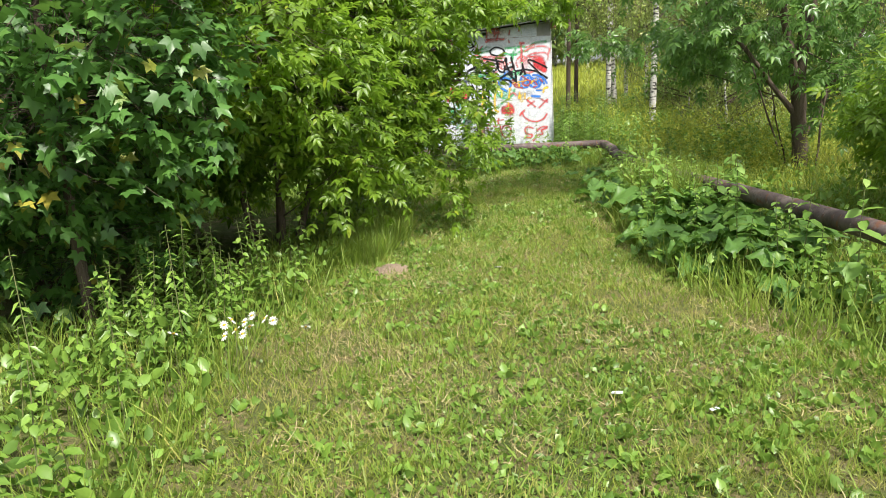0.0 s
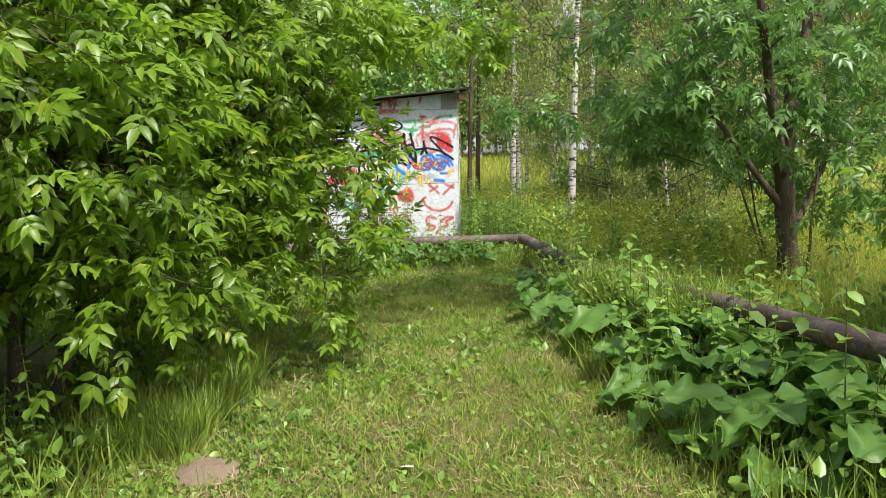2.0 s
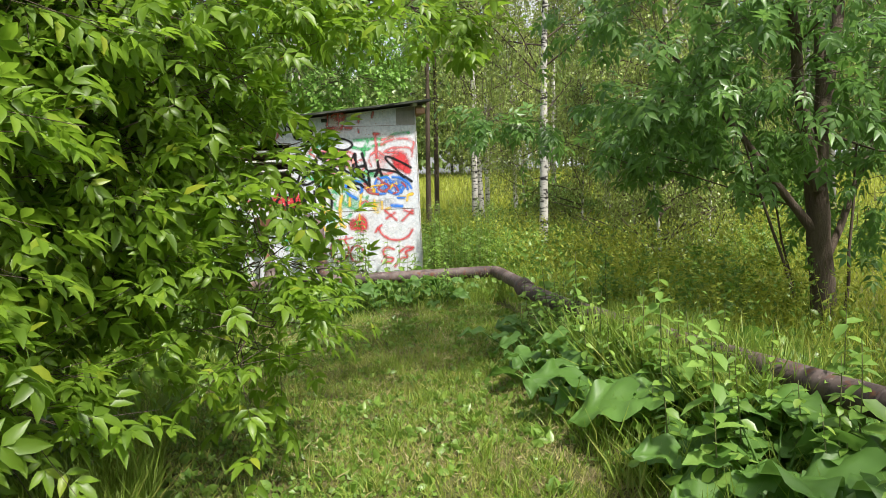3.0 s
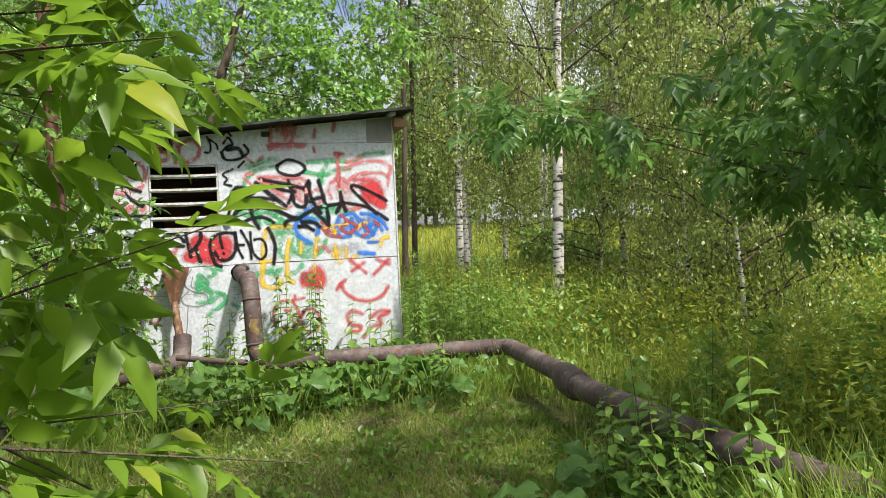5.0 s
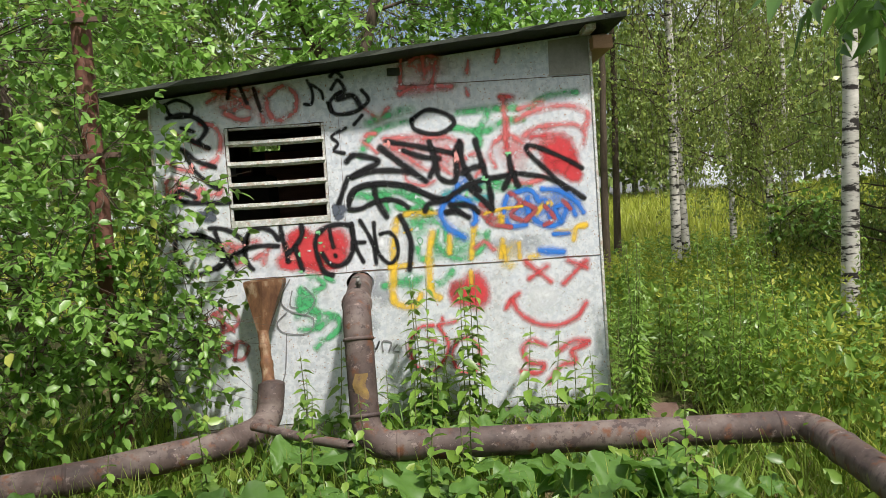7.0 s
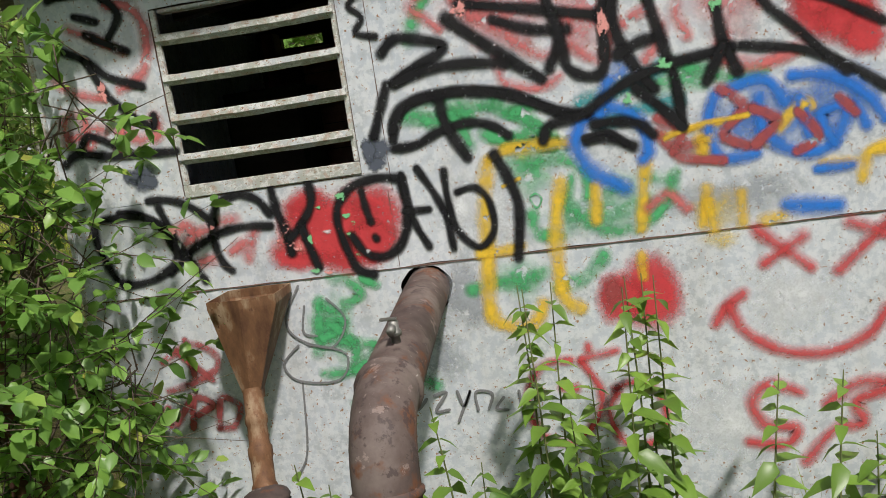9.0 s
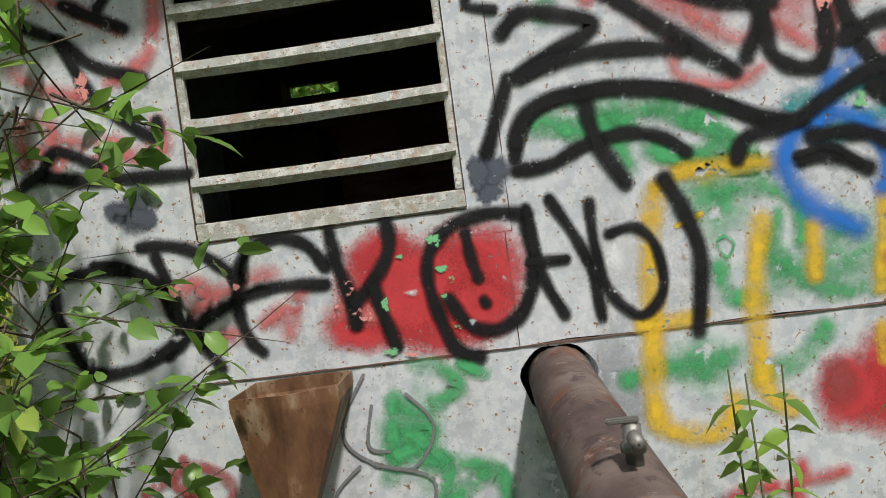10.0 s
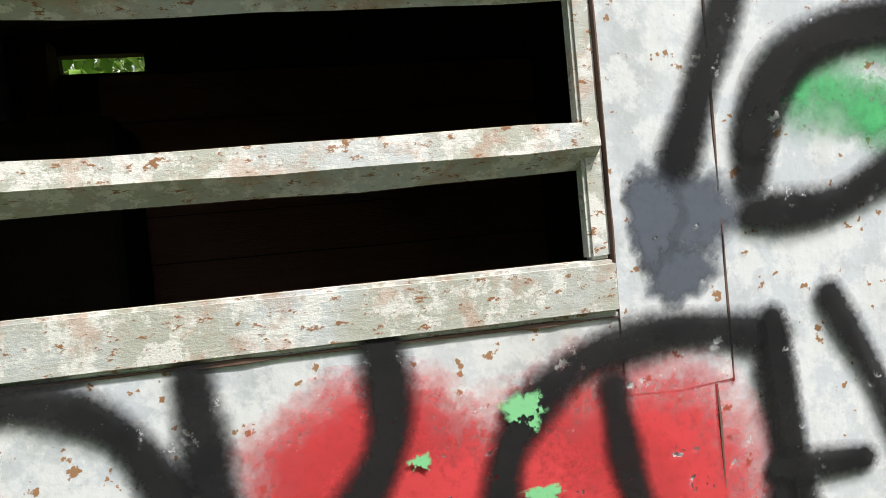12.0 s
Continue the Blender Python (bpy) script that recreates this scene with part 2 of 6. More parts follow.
def spray_material(name, colour, worn=0.64, soft=0.5, thin=0.0):
    """Spray paint: soft overspray at the rim and chips where it has flaked off the sheet."""
    k = Nodes(name, 0.6, 0.0, 0.12)
    uv = k.node("ShaderNodeUVMap")
    sep = k.node("ShaderNodeSeparateXYZ")
    k.link(uv.outputs[0], sep.inputs[0])
    fine, mid, large = k.noise(160, 2, 0.6), k.noise(16, 5, 0.7), k.noise(5, 3, 0.6)
    c = k.mix(k.step(k.noise(7, 5, 0.65), 0.35, 0.7), colour, tuple(0.78 * v + 0.012 + 0.22 * v * v for v in colour))
    c = k.mix(k.math("MULTIPLY", k.step(fine, 0.5, 0.75), 0.35), c, tuple(0.6 * v for v in colour))
    k.colour(c)
    edge = k.math("ADD", sep.outputs[0], k.math("MULTIPLY", k.math("SUBTRACT", fine, 0.5), 0.42))
    edge = k.math("ADD", edge, k.math("MULTIPLY", k.math("SUBTRACT", large, 0.5), 0.35))
    cover = k.step(edge, 1.0, soft)
    chips = k.step(mid, worn + 0.02, worn)
    alpha = k.math("MULTIPLY", cover, chips)
    flecks = k.step(k.noise(48, 6, 0.7), 0.66, 0.64)
    alpha = k.math("MULTIPLY", alpha, flecks)
    if thin:
        film = k.node("ShaderNodeMapRange")
        film.inputs["From Min"].default_value, film.inputs["From Max"].default_value, film.inputs["To Min"].default_value = 0.36, 0.62, 1 - thin
        k.link(k.noise(11, 6, 0.7), film.inputs["Value"])
        alpha = k.math("MULTIPLY", alpha, film.outputs[0])
    clear = k.node("ShaderNodeBsdfTransparent")
    ms = k.node("ShaderNodeMixShader")
    k.link(alpha, ms.inputs[0]).link(clear.outputs[0], ms.inputs[1]).link(k.p.outputs[0], ms.inputs[2]).link(ms.outputs[0], k.out.inputs[0])
    return k.m


BLACK = spray_material("black_spray", (0.012, 0.012, 0.014), 0.65, 0.38, thin=0.12)
SLATE = spray_material("slate_spray", (0.10, 0.115, 0.15), 0.72)
RED = spray_material("red_spray", (0.60, 0.075, 0.08), 0.64, -0.05, thin=0.4)
RED_FILL = spray_material("red_fill", (0.60, 0.06, 0.07), 0.64, 0.5, thin=0.18)
PINK = spray_material("faded_red_spray", (0.64, 0.17, 0.17), 0.60, 0.05, thin=0.65)
MAROON = spray_material("dark_red_spray", (0.40, 0.09, 0.09), 0.62, 0.4, thin=0.5)
GREEN = spray_material("green_spray", (0.09, 0.44, 0.18), 0.62, 0.2, thin=0.75)
TEAL = spray_material("teal_spray", (0.05, 0.33, 0.36), 0.60, 0.2, thin=0.6)
BLUE = spray_material("blue_spray", (0.03, 0.20, 0.68), 0.66, 0.1, thin=0.3)
YELLOW = spray_material("yellow_spray", (0.80, 0.54, 0.05), 0.62, 0.2, thin=0.5)
GREY = spray_material("grey_overpaint", (0.40, 0.43, 0.47), 0.58, 0.1, thin=0.6)
PALE_WHITE = spray_material("fresh_white_spray", (0.74, 0.76, 0.79), 0.60, 0.1, thin=0.5)
MINT = spray_material("flaked_mint_spray", (0.22, 0.55, 0.28), 0.50, 0.7)
CORAL = spray_material("flaked_coral_spray", (0.72, 0.33, 0.31), 0.50, 0.7)
PINK_HAZE = spray_material("pink_overspray", (0.66, 0.22, 0.23), 0.60, 0.05, thin=0.7)
GREEN_HAZE = spray_material("green_overspray", (0.12, 0.48, 0.22), 0.58, 0.1, thin=0.75)
YELLOW_HAZE = spray_material("yellow_overspray", (0.78, 0.58, 0.10), 0.58, -0.1, thin=0.7)
BLUE_HAZE = spray_material("blue_overspray", (0.10, 0.24, 0.62), 0.62, 0.0, thin=0.6)
PENCIL = spray_material("thin_grey_marker", (0.20, 0.20, 0.21), 0.64)

# ---- mesh helpers ----


def tri_mesh(name, v, t, smooth=False):
    """A mesh of triangles from two arrays."""
    me = bpy.data.meshes.new(name)
    v, t = np.asarray(v, np.float32), np.asarray(t, np.int32)
    me.vertices.add(len(v))
    me.vertices.foreach_set("co", v.ravel())
    me.loops.add(t.size)
    me.loops.foreach_set("vertex_index", t.ravel())
    me.polygons.add(len(t))
    me.polygons.foreach_set("loop_start", np.arange(0, t.size, 3, dtype=np.int32))
    me.update(calc_edges=True)
    if smooth:
        me.polygons.foreach_set("use_smooth", np.ones(len(t), bool))
    return me


def mesh_part(name, me, material, parent=None, label=""):
    ob = new(name, me)
    me.materials.append(material)
    if parent:
        ob.parent = parent
    return tagged(ob, label)


def part(name, bm, material, parent=None, label="", smooth=False):
    """Links a bmesh as one mesh object under a thing or a part."""
    me = bpy.data.meshes.new(name)
    for f in bm.faces:
        f.smooth = smooth
    bm.to_mesh(me)
    bm.free()
    return mesh_part(name, me, material, parent, label)


def thing(name, place, label, category, group="", kind=""):
    ob = new(name)
    ob.matrix_basis = Matrix.Translation(place)
    ob.empty_display_size = 0.2
    return tagged(ob, label, category, group, kind)


def box(bm, lo, hi, bevel=0.0, jitter=0.0):
    r = bmesh.ops.create_cube(bm, size=1)
    for v in r["verts"]:
        for i in range(3):
            v.co[i] = (lo[i] + hi[i]) / 2 + v.co[i] * (hi[i] - lo[i]) + random.uniform(-jitter, jitter)
    if bevel:
        bmesh.ops.bevel(bm, geom=list({e for v in r["verts"] for e in v.link_edges}), offset=bevel, segments=2, affect="EDGES")
    return bm


def boxed(lo, hi, bevel=0.0, jitter=0.0):
    return box(bmesh.new(), lo, hi, bevel, jitter)


def frames_of(d, spin):
    """Axes for many things at once: each points along d, spun about it. Columns: side, along, up."""
    d = d / np.linalg.norm(d, axis=1, keepdims=True)
    ref = np.tile(np.array([[0.0, 0.0, 1.0]]), (len(d), 1))
    ref[np.abs(d[:, 2]) > 0.98] = (1.0, 0.0, 0.0)
    s = np.cross(d, ref)
    s /= np.linalg.norm(s, axis=1, keepdims=True)
    u = np.cross(s, d)
    c, k = np.cos(spin)[:, None], np.sin(spin)[:, None]
    return np.stack([s * c + u * k, d, -s * k + u * c], axis=2)


def scatter(template, places, axes, sizes):
    """One template set down many times, as one array of points and one of triangles."""
    tv, tt = template
    v = np.einsum("nij,kj->nki", axes, tv) * np.asarray(sizes)[:, None, None] + places[:, None, :]
    t = tt[None] + (np.arange(len(places)) * len(tv))[:, None, None]
    return v.reshape(-1, 3), t.reshape(-1, 3)


def join(chunks):
    vs, ts, n = [], [], 0
    for v, t in chunks:
        vs.append(v)
        ts.append(np.asarray(t) + n)
        n += len(v)
    return np.concatenate(vs), np.concatenate(ts)


def blade_template(stations, fold=0.15, droop=0.25):
    """A leaf from (along, half width) stations: folded at its midrib and drooping at its tip."""
    v, t = [], []
    for a, w in stations:
        z = -droop * a * a
        v += [(-w, a, z + fold * w), (0, a, z), (w, a, z + fold * w)]
    for i in range(len(stations) - 1):
        a, b = 3 * i, 3 * i + 3
        t += [(a, a + 1, b), (b, a + 1, b + 1), (a + 1, a + 2, b + 1), (b + 1, a + 2, b + 2)]
    v, t = np.array(v, float), np.array(t)
    area = np.linalg.norm(np.cross(v[t[:, 1]] - v[t[:, 0]], v[t[:, 2]] - v[t[:, 0]]), axis=1)
    return v, t[area > 1e-7]


LEAFLET = blade_template([(0, 0.0), (0.28, 0.20), (0.62, 0.17), (1, 0.0)], 0.35, 0.3)
OVAL = blade_template([(0, 0.0), (0.25, 0.26), (0.65, 0.27), (1, 0.0)], 0.3, 0.2)
DIAMOND = blade_template([(0, 0.0), (0.4, 0.32), (1, 0.0)], 0.2, 0.2)
KITE = (np.array([(0, 0, 0), (-0.3, 0.42, 0.03), (0.3, 0.42, 0.03), (0, 1, -0.15)], float), np.array([(0, 2, 1), (1, 2, 3)]))
KITE_NARROW = (KITE[0] * np.array((0.55, 1, 1)), KITE[1])
LANCE = blade_template([(0, 0.0), (0.35, 0.13), (1, 0.0)], 0.3, 0.35)


def compound_template(LEAFLET):
    """A box elder leaf: five pointed leaflets on one stalk."""
    chunks = []
    for a, s, turn in ((0.30, 0.48, 1.0), (0.30, 0.48, -1.0), (0.55, 0.50, 0.85), (0.55, 0.50, -0.85), (0.62, 0.58, 0.0)):
        v, t = LEAFLET
        c, k = math.cos(turn), math.sin(turn)
        w = v @ np.array([[c, -k, 0], [k, c, 0], [0, 0, 1]]) * s
        chunks.append((w + np.array([0, a, -0.12 * a]), t))
    v, t = join(chunks)
    stalk = np.array([(-0.008, 0, 0), (0.008, 0, 0), (0, 0.62, -0.07)])
    return join([(v, t), (stalk, np.array([(0, 1, 2)]))])


COMPOUND = compound_template(LEAFLET)
COMPOUND_PLAIN = compound_template(blade_template([(0, 0.0), (0.38, 0.205), (1, 0.0)], 0.35, 0.3))


def maple_template():
    """A five-lobed maple leaf as a fan, with small teeth beside each lobe."""
    rim = []
    for i, (ang, r) in enumerate(((-150, 0.35), (-118, 0.62), (-100, 0.45), (-62, 0.85), (-38, 0.48), (-18, 0.62), (0, 1.0), (18, 0.62), (38, 0.48), (62, 0.85), (100, 0.45), (118, 0.62), (150, 0.35))):
        a = radians(ang)
        rim.append((0.62 * r * math.sin(a), 0.35 + 0.62 * r * math.cos(a), -0.16 * r * r))
    v = np.array([(0, 0.35, 0.0)] + rim)
    t = np.array([(0, i + 2, i + 1) for i in range(len(rim) - 1)])
    return v, t


MAPLE_LEAF = maple_template()


def tube_arrays(points, radii, seg=8):
    """A round tapering tube along points."""
    pts = np.array(points, float)
    d = np.gradient(pts, axis=0)
    ax = frames_of(d, np.zeros(len(d)))
    ang = np.linspace(0, 2 * math.pi, seg, endpoint=False)
    ring = np.stack([np.cos(ang), np.zeros(seg), np.sin(ang)], 1)
    v = pts[:, None] + np.einsum("nij,kj->nki", ax, ring) * np.array(radii)[:, None, None]
    t = []
    for i in range(len(pts) - 1):
        for k in range(seg):
            a, b, c, e = i * seg + k, i * seg + (k + 1) % seg, (i + 1) * seg + k, (i + 1) * seg + (k + 1) % seg
            t += [(a, b, c), (b, e, c)]
    return v.reshape(-1, 3), np.array(t)


def crooked(a, b, n, bend, rng):
    """A line from a to b with natural kinks."""
    a, b = np.array(a, float), np.array(b, float)
    s = np.linspace(0, 1, n)[:, None]
    off = rng.normal(0, bend, (n, 3)) * (np.sin(s * math.pi) * 0.6 + 0.15 * s)
    off[0] = 0
    return a + (b - a) * s + np.cumsum(off, 0) * 0.35


# the trodden trail, along which nothing grows at head height
TRAIL = np.array([(1.6, -3.0), (1.6, 0.0), (1.8, 1.6), (2.0, 3.3), (2.3, 5.0), (2.7, 7.0), (3.1, 8.4), (3.4, 9.6), (3.7, 12.2), (3.2, 13.3), (2.6, 14.2), (2.55, 15.0)])


def off_trail(p):
    """How far points stand from the trail."""
    best = np.full(len(p), 1e9)
    for a, b in zip(TRAIL[:-1], TRAIL[1:]):
        ab = b - a
        s = np.clip(((p[:, :2] - a) @ ab) / (ab @ ab), 0, 1)
        best = np.minimum(best, np.linalg.norm(p[:, :2] - a - s[:, None] * ab, axis=1))
    return np.where(p[:, 2] > 2.25, 9.0, best) if p.shape[1] > 2 else best


def foliage(name, base, clumps, leaf, material, size, seed, bark=BARK, trunk=(), leaves_per_twig=6, twig=0.4, droop=0.3, hollow=0.45, clear=0.55,
            label="", category="tree", group="", bark_seg=8, limb_r=0.35):
    """A tree or shrub: trunks, limbs to each clump of the crown, and twigs with leaves."""
    rng = np.random.default_rng(seed)
    base = np.array(base, float)
    top = thing(name, base, label, category, group)
    wood, tops = [], []
    for foot, head, r0, r1 in trunk:
        line = crooked(foot, head, 9, 0.05, rng)
        v, t = tube_arrays(line - base, np.linspace(r0, r1, 9) * np.array([1.25] + [1] * 8), bark_seg + 4)
        mesh_part("trunk", tri_mesh("trunk", v, t, True), bark, top)
        tops.append((line, r0, r1))
    leaves, limbs = [], []
    for cx, cy, cz, rx, ry, rz, n in clumps:
        c = np.array((cx, cy, cz))
        if tops:
            line, r0, r1 = min(tops, key=lambda q: min(np.linalg.norm((q[0] - c)[:, :2], axis=1)))
            i = int(np.clip(np.argmin(np.abs(line[:, 2] - (cz - 0.5 * np.linalg.norm((line[-1] - c)[:2])))), 1, 8))
            start, r = line[i], limb_r * (r0 + (r1 - r0) * i / 8)
            limb = crooked(start, c, 7, 0.08, rng)
            if off_trail(limb).min() > 0.95 or c[2] > 2.0:
                limbs.append(tube_arrays(limb - base, np.linspace(r, r * 0.15, 7), 6))
        u = rng.normal(size=(n, 3))
        u /= np.linalg.norm(u, axis=1, keepdims=True)
        rad = (hollow + (1 - hollow) * rng.random(n) ** 0.6)[:, None]
        p = c + u * rad * np.array((rx, ry, rz))
        out = u * np.array((1, 1, 0.45)) + rng.normal(0, 0.45, (n, 3))
        out[:, 2] -= droop
        out /= np.linalg.norm(out, axis=1, keepdims=True)
        ok = (off_trail(p) > clear) & (p[:, 2] > 0.08)
        p, out = p[ok], out[ok]
        n = len(p)
        if not n:
            continue
        ln = twig * rng.uniform(0.6, 1.2, n)
        ends = p + out * ln[:, None]
        for q in range(n):
            if q % 3 == 0:
                mid = c + (p[q] - c) * 0.35
                limbs.append(tube_arrays(np.array([mid, (mid + p[q]) / 2 + rng.normal(0, 0.03, 3), p[q], ends[q]]) - base, (0.005, 0.004, 0.003, 0.001), 3))
            else:
                limbs.append(tube_arrays(np.array([p[q] - out[q] * ln[q] * 0.6, ends[q]]) - base, (0.003, 0.001), 3))
        m = leaves_per_twig
        s = np.tile(np.linspace(0.05, 1, m), n) + rng.normal(0, 0.05, n * m)
        at = np.repeat(p, m, 0) + np.repeat(out * ln[:, None], m, 0) * s[:, None]
        d = np.repeat(out, m, 0) * 0.55 + rng.normal(0, 0.55, (n * m, 3))
        d[:, 2] -= droop * 0.9
        sz = size * rng.uniform(0.6, 1.25, n * m)
        ok = off_trail(at) > clear
        leaves.append(scatter(leaf, (at - base)[ok], frames_of(d, rng.normal(0, 0.5, n * m))[ok], sz[ok]))
    if limbs:
        v, t = join(limbs)
        tagged(mesh_part("branchwork", tri_mesh("branchwork", v, t, True), bark if tops else TWIG, top), kind="stuff")
    v, t = join(leaves)
    crown = mesh_part("crown", tri_mesh("crown", v, t), material, top)
    tagged(crown, kind="stuff")
    return top


# ---- ground ----


def left_bank(y):
    return np.interp(y, [-6, 4.5, 6.5, 8.5, 11, 13], [0.2, 0.35, 1.0, 1.45, 1.7, 2.2])


def right_bank(y):
    return np.interp(y, [-6, 3.5, 5.7, 8, 10.8, 12, 13], [4.3, 4.1, 3.75, 4.0, 4.6, 5.15, 5.35])


def ground_height(x, y):
    x, y = np.asarray(x, float), np.asarray(y, float)
    h = 0.03 * np.sin(1.3 * x + 0.4 * y) * np.sin(0.9 * y - 0.5) + 0.015 * np.sin(4.1 * x + 1) * np.sin(3.7 * y)
    bank = np.clip((left_bank(y) - x) / 1.2, 0, 1) + np.clip((x - right_bank(y)) / 1.5, 0, 1)
    bank = np.where((y > -8) & (y < 14), bank, 0)
    near = np.exp(-((np.maximum(np.abs(x - 3) - 9, 0)) / 6) ** 2) * np.exp(-((np.maximum(np.abs(y - 8) - 14, 0)) / 8) ** 2)
    flat = np.clip((np.abs(x - 3.2) - 1.9) / 0.5, 0, 1) + np.clip((np.abs(y - 17.1) - 1.9) / 0.5, 0, 1)
    rise = 0.05 * np.clip(y - 23, 0, 40) * np.exp(-((np.maximum(np.abs(x - 8) - 30, 0)) / 60) ** 2)
    return (h + 0.05 * bank) * near * np.clip(flat, 0, 1) + rise


def spread(lo, hi, fine, reach):
    mid = np.arange(lo, hi, fine)
    steps = np.geomspace(fine * 2, reach, 22)
    return np.concatenate([lo - steps[::-1], mid, hi + steps])


gx, gy = spread(-5, 12, 0.14, 900), spread(-4, 22, 0.14, 900)
GX, GY = np.meshgrid(gx, gy)
gv = np.stack([GX.ravel(), GY.ravel(), ground_height(GX.ravel(), GY.ravel())], 1)
iy, ix = np.meshgrid(np.arange(len(gy) - 1), np.arange(len(gx) - 1), indexing="ij")
a = (iy * len(gx) + ix).ravel()
gt = np.concatenate([np.stack([a, a + 1, a + len(gx)], 1), np.stack([a + 1, a + len(gx) + 1, a + len(gx)], 1)])
ground = mesh_part("ground", tri_mesh("ground", gv, gt, True), EARTH)
tagged(ground, "trodden earth with thatch under patchy green grass", "ground", kind="structure")

# ---- shed ----
FRONT, LEFT, RIGHT, BACK = 15.6, 1.70, 4.745, 17.9


def roof_z(x):
    """Underside of the single-pitch roof."""
    return 2.47 + (x - 1.675) * 0.0955


shed = thing("shed", (3.2, 17.1, 0), "small whitewashed steel pump shed covered in graffiti among birches", "shed")
TO_SHED = Matrix.Translation((-3.2, -17.1, 0))


def shed_part(name, bm, material, parent=None, label="", smooth=False):
    bmesh.ops.transform(bm, matrix=TO_SHED, verts=bm.verts)
    return part(name, bm, material, parent or shed, label, smooth)


def sheet(x0, x1, z0, z1, proud, follow_roof=False, hole=None, thick=0.008):
    """One steel sheet of the front, its edges a little uneven; a hole where a pipe comes through."""
    bm = bmesh.new()
    if hole:
        cx, cz, r = hole
        n = 32
        ring, rim = [], []
        for i in range(n):
            ang = 2 * math.pi * i / n
            ca, sa = math.cos(ang), math.sin(ang)
            k = 1 / max(abs(ca), abs(sa))
            rr = r * (1 + 0.05 * math.sin(3 * ang) + 0.03 * math.sin(7 * ang))
            top_ = min(cz + rr * sa, z1 - 0.001)
            ring.append(bm.verts.new((cx + rr * ca, FRONT - proud, top_)))
            rim.append(bm.verts.new((cx + (x1 - cx if ca > 0 else cx - x0) * ca * k, FRONT - proud, cz + (z1 - cz if sa > 0 else cz - z0) * sa * k)))
        for i in range(n):
            bm.faces.new((ring[i], rim[i], rim[(i + 1) % n], ring[(i + 1) % n]))
    else:
        cols = max(2, int((x1 - x0) / 0.12))
        lower = [bm.verts.new((x0 + (x1 - x0) * i / cols, FRONT - proud, z0 + random.uniform(-0.004, 0.004))) for i in range(cols + 1)]
        upper = [bm.verts.new((v.co.x, FRONT - proud, (roof_z(v.co.x) if follow_roof else z1 + random.uniform(-0.002, 0.002)))) for v in lower]
        for i in range(cols):
            bm.faces.new((lower[i], lower[i + 1], upper[i + 1], upper[i]))
    bmesh.ops.recalc_face_normals(bm, faces=bm.faces)
    g = bmesh.ops.extrude_face_region(bm, geom=list(bm.faces))
    for e in g["geom"]:
        if isinstance(e, bmesh.types.BMVert):
            e.co.y += thick
    bmesh.ops.recalc_face_normals(bm, faces=bm.faces)
    return shed_part("front_sheet", bm, SHEET)


WX0, WX1, WZ0, WZ1 = 2.19, 2.87, 1.575, 2.255
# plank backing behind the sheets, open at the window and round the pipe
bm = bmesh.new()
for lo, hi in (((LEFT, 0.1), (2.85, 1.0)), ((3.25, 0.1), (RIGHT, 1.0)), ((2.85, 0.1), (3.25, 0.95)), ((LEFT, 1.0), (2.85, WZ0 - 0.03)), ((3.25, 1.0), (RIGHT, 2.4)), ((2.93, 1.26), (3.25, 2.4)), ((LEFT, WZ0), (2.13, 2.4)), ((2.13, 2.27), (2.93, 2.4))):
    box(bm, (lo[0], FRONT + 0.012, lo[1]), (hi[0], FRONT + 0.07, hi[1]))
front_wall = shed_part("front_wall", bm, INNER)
sheet(LEFT, RIGHT, 0.18, 1.210, 0.0, hole=(3.045, 1.118, 0.094))
sheet(LEFT - 0.002, 2.962, 1.2145, WZ0 - 0.004, 0.0016)
sheet(2.952, RIGHT, 1.2155, 2.472, 0.0008)
sheet(WX1 + 0.002, 2.975, 1.50, 2.31, 0.0026)
sheet(LEFT, WX0 - 0.004, 1.57, 2.27, 0.0012)
sheet(LEFT, 3.41, 2.262, 2.5, 0.0018, True)
sheet(3.40, RIGHT, 2.478, 2.6, 0.0004, True)
shed_part("base_course", boxed((LEFT - 0.02, FRONT - 0.01, -0.1), (RIGHT + 0.02, FRONT + 0.09, 0.172), 0.01), CONCRETE, label="dark concrete base")
for x0, x1, nm in ((LEFT, LEFT + 0.06, "side_wall"), (RIGHT - 0.06, RIGHT, "side_wall")):
    bm = bmesh.new()
    vs = [bm.verts.new((x, y, z)) for x in (x0, x1) for y, z in ((FRONT + 0.075, 0), (BACK, 0), (BACK, roof_z(x)), (FRONT + 0.075, roof_z(x)))]
    for f in ((0, 1, 2, 3), (7, 6, 5, 4), (0, 4, 5, 1), (1, 5, 6, 2), (2, 6, 7, 3), (3, 7, 4, 0)):
        bm.faces.new([vs[i] for i in f])
    bmesh.ops.recalc_face_normals(bm, faces=bm.faces)
    shed_part(nm, bm, SHEET)
# corner angles at the two front edges
for x in (LEFT - 0.012, RIGHT + 0.002):
    shed_part("corner_angle", boxed((x - 0.004, FRONT - 0.012, 0.1), (x + 0.014, FRONT + 0.08, roof_z(x) - 0.01), 0.002), IRON)
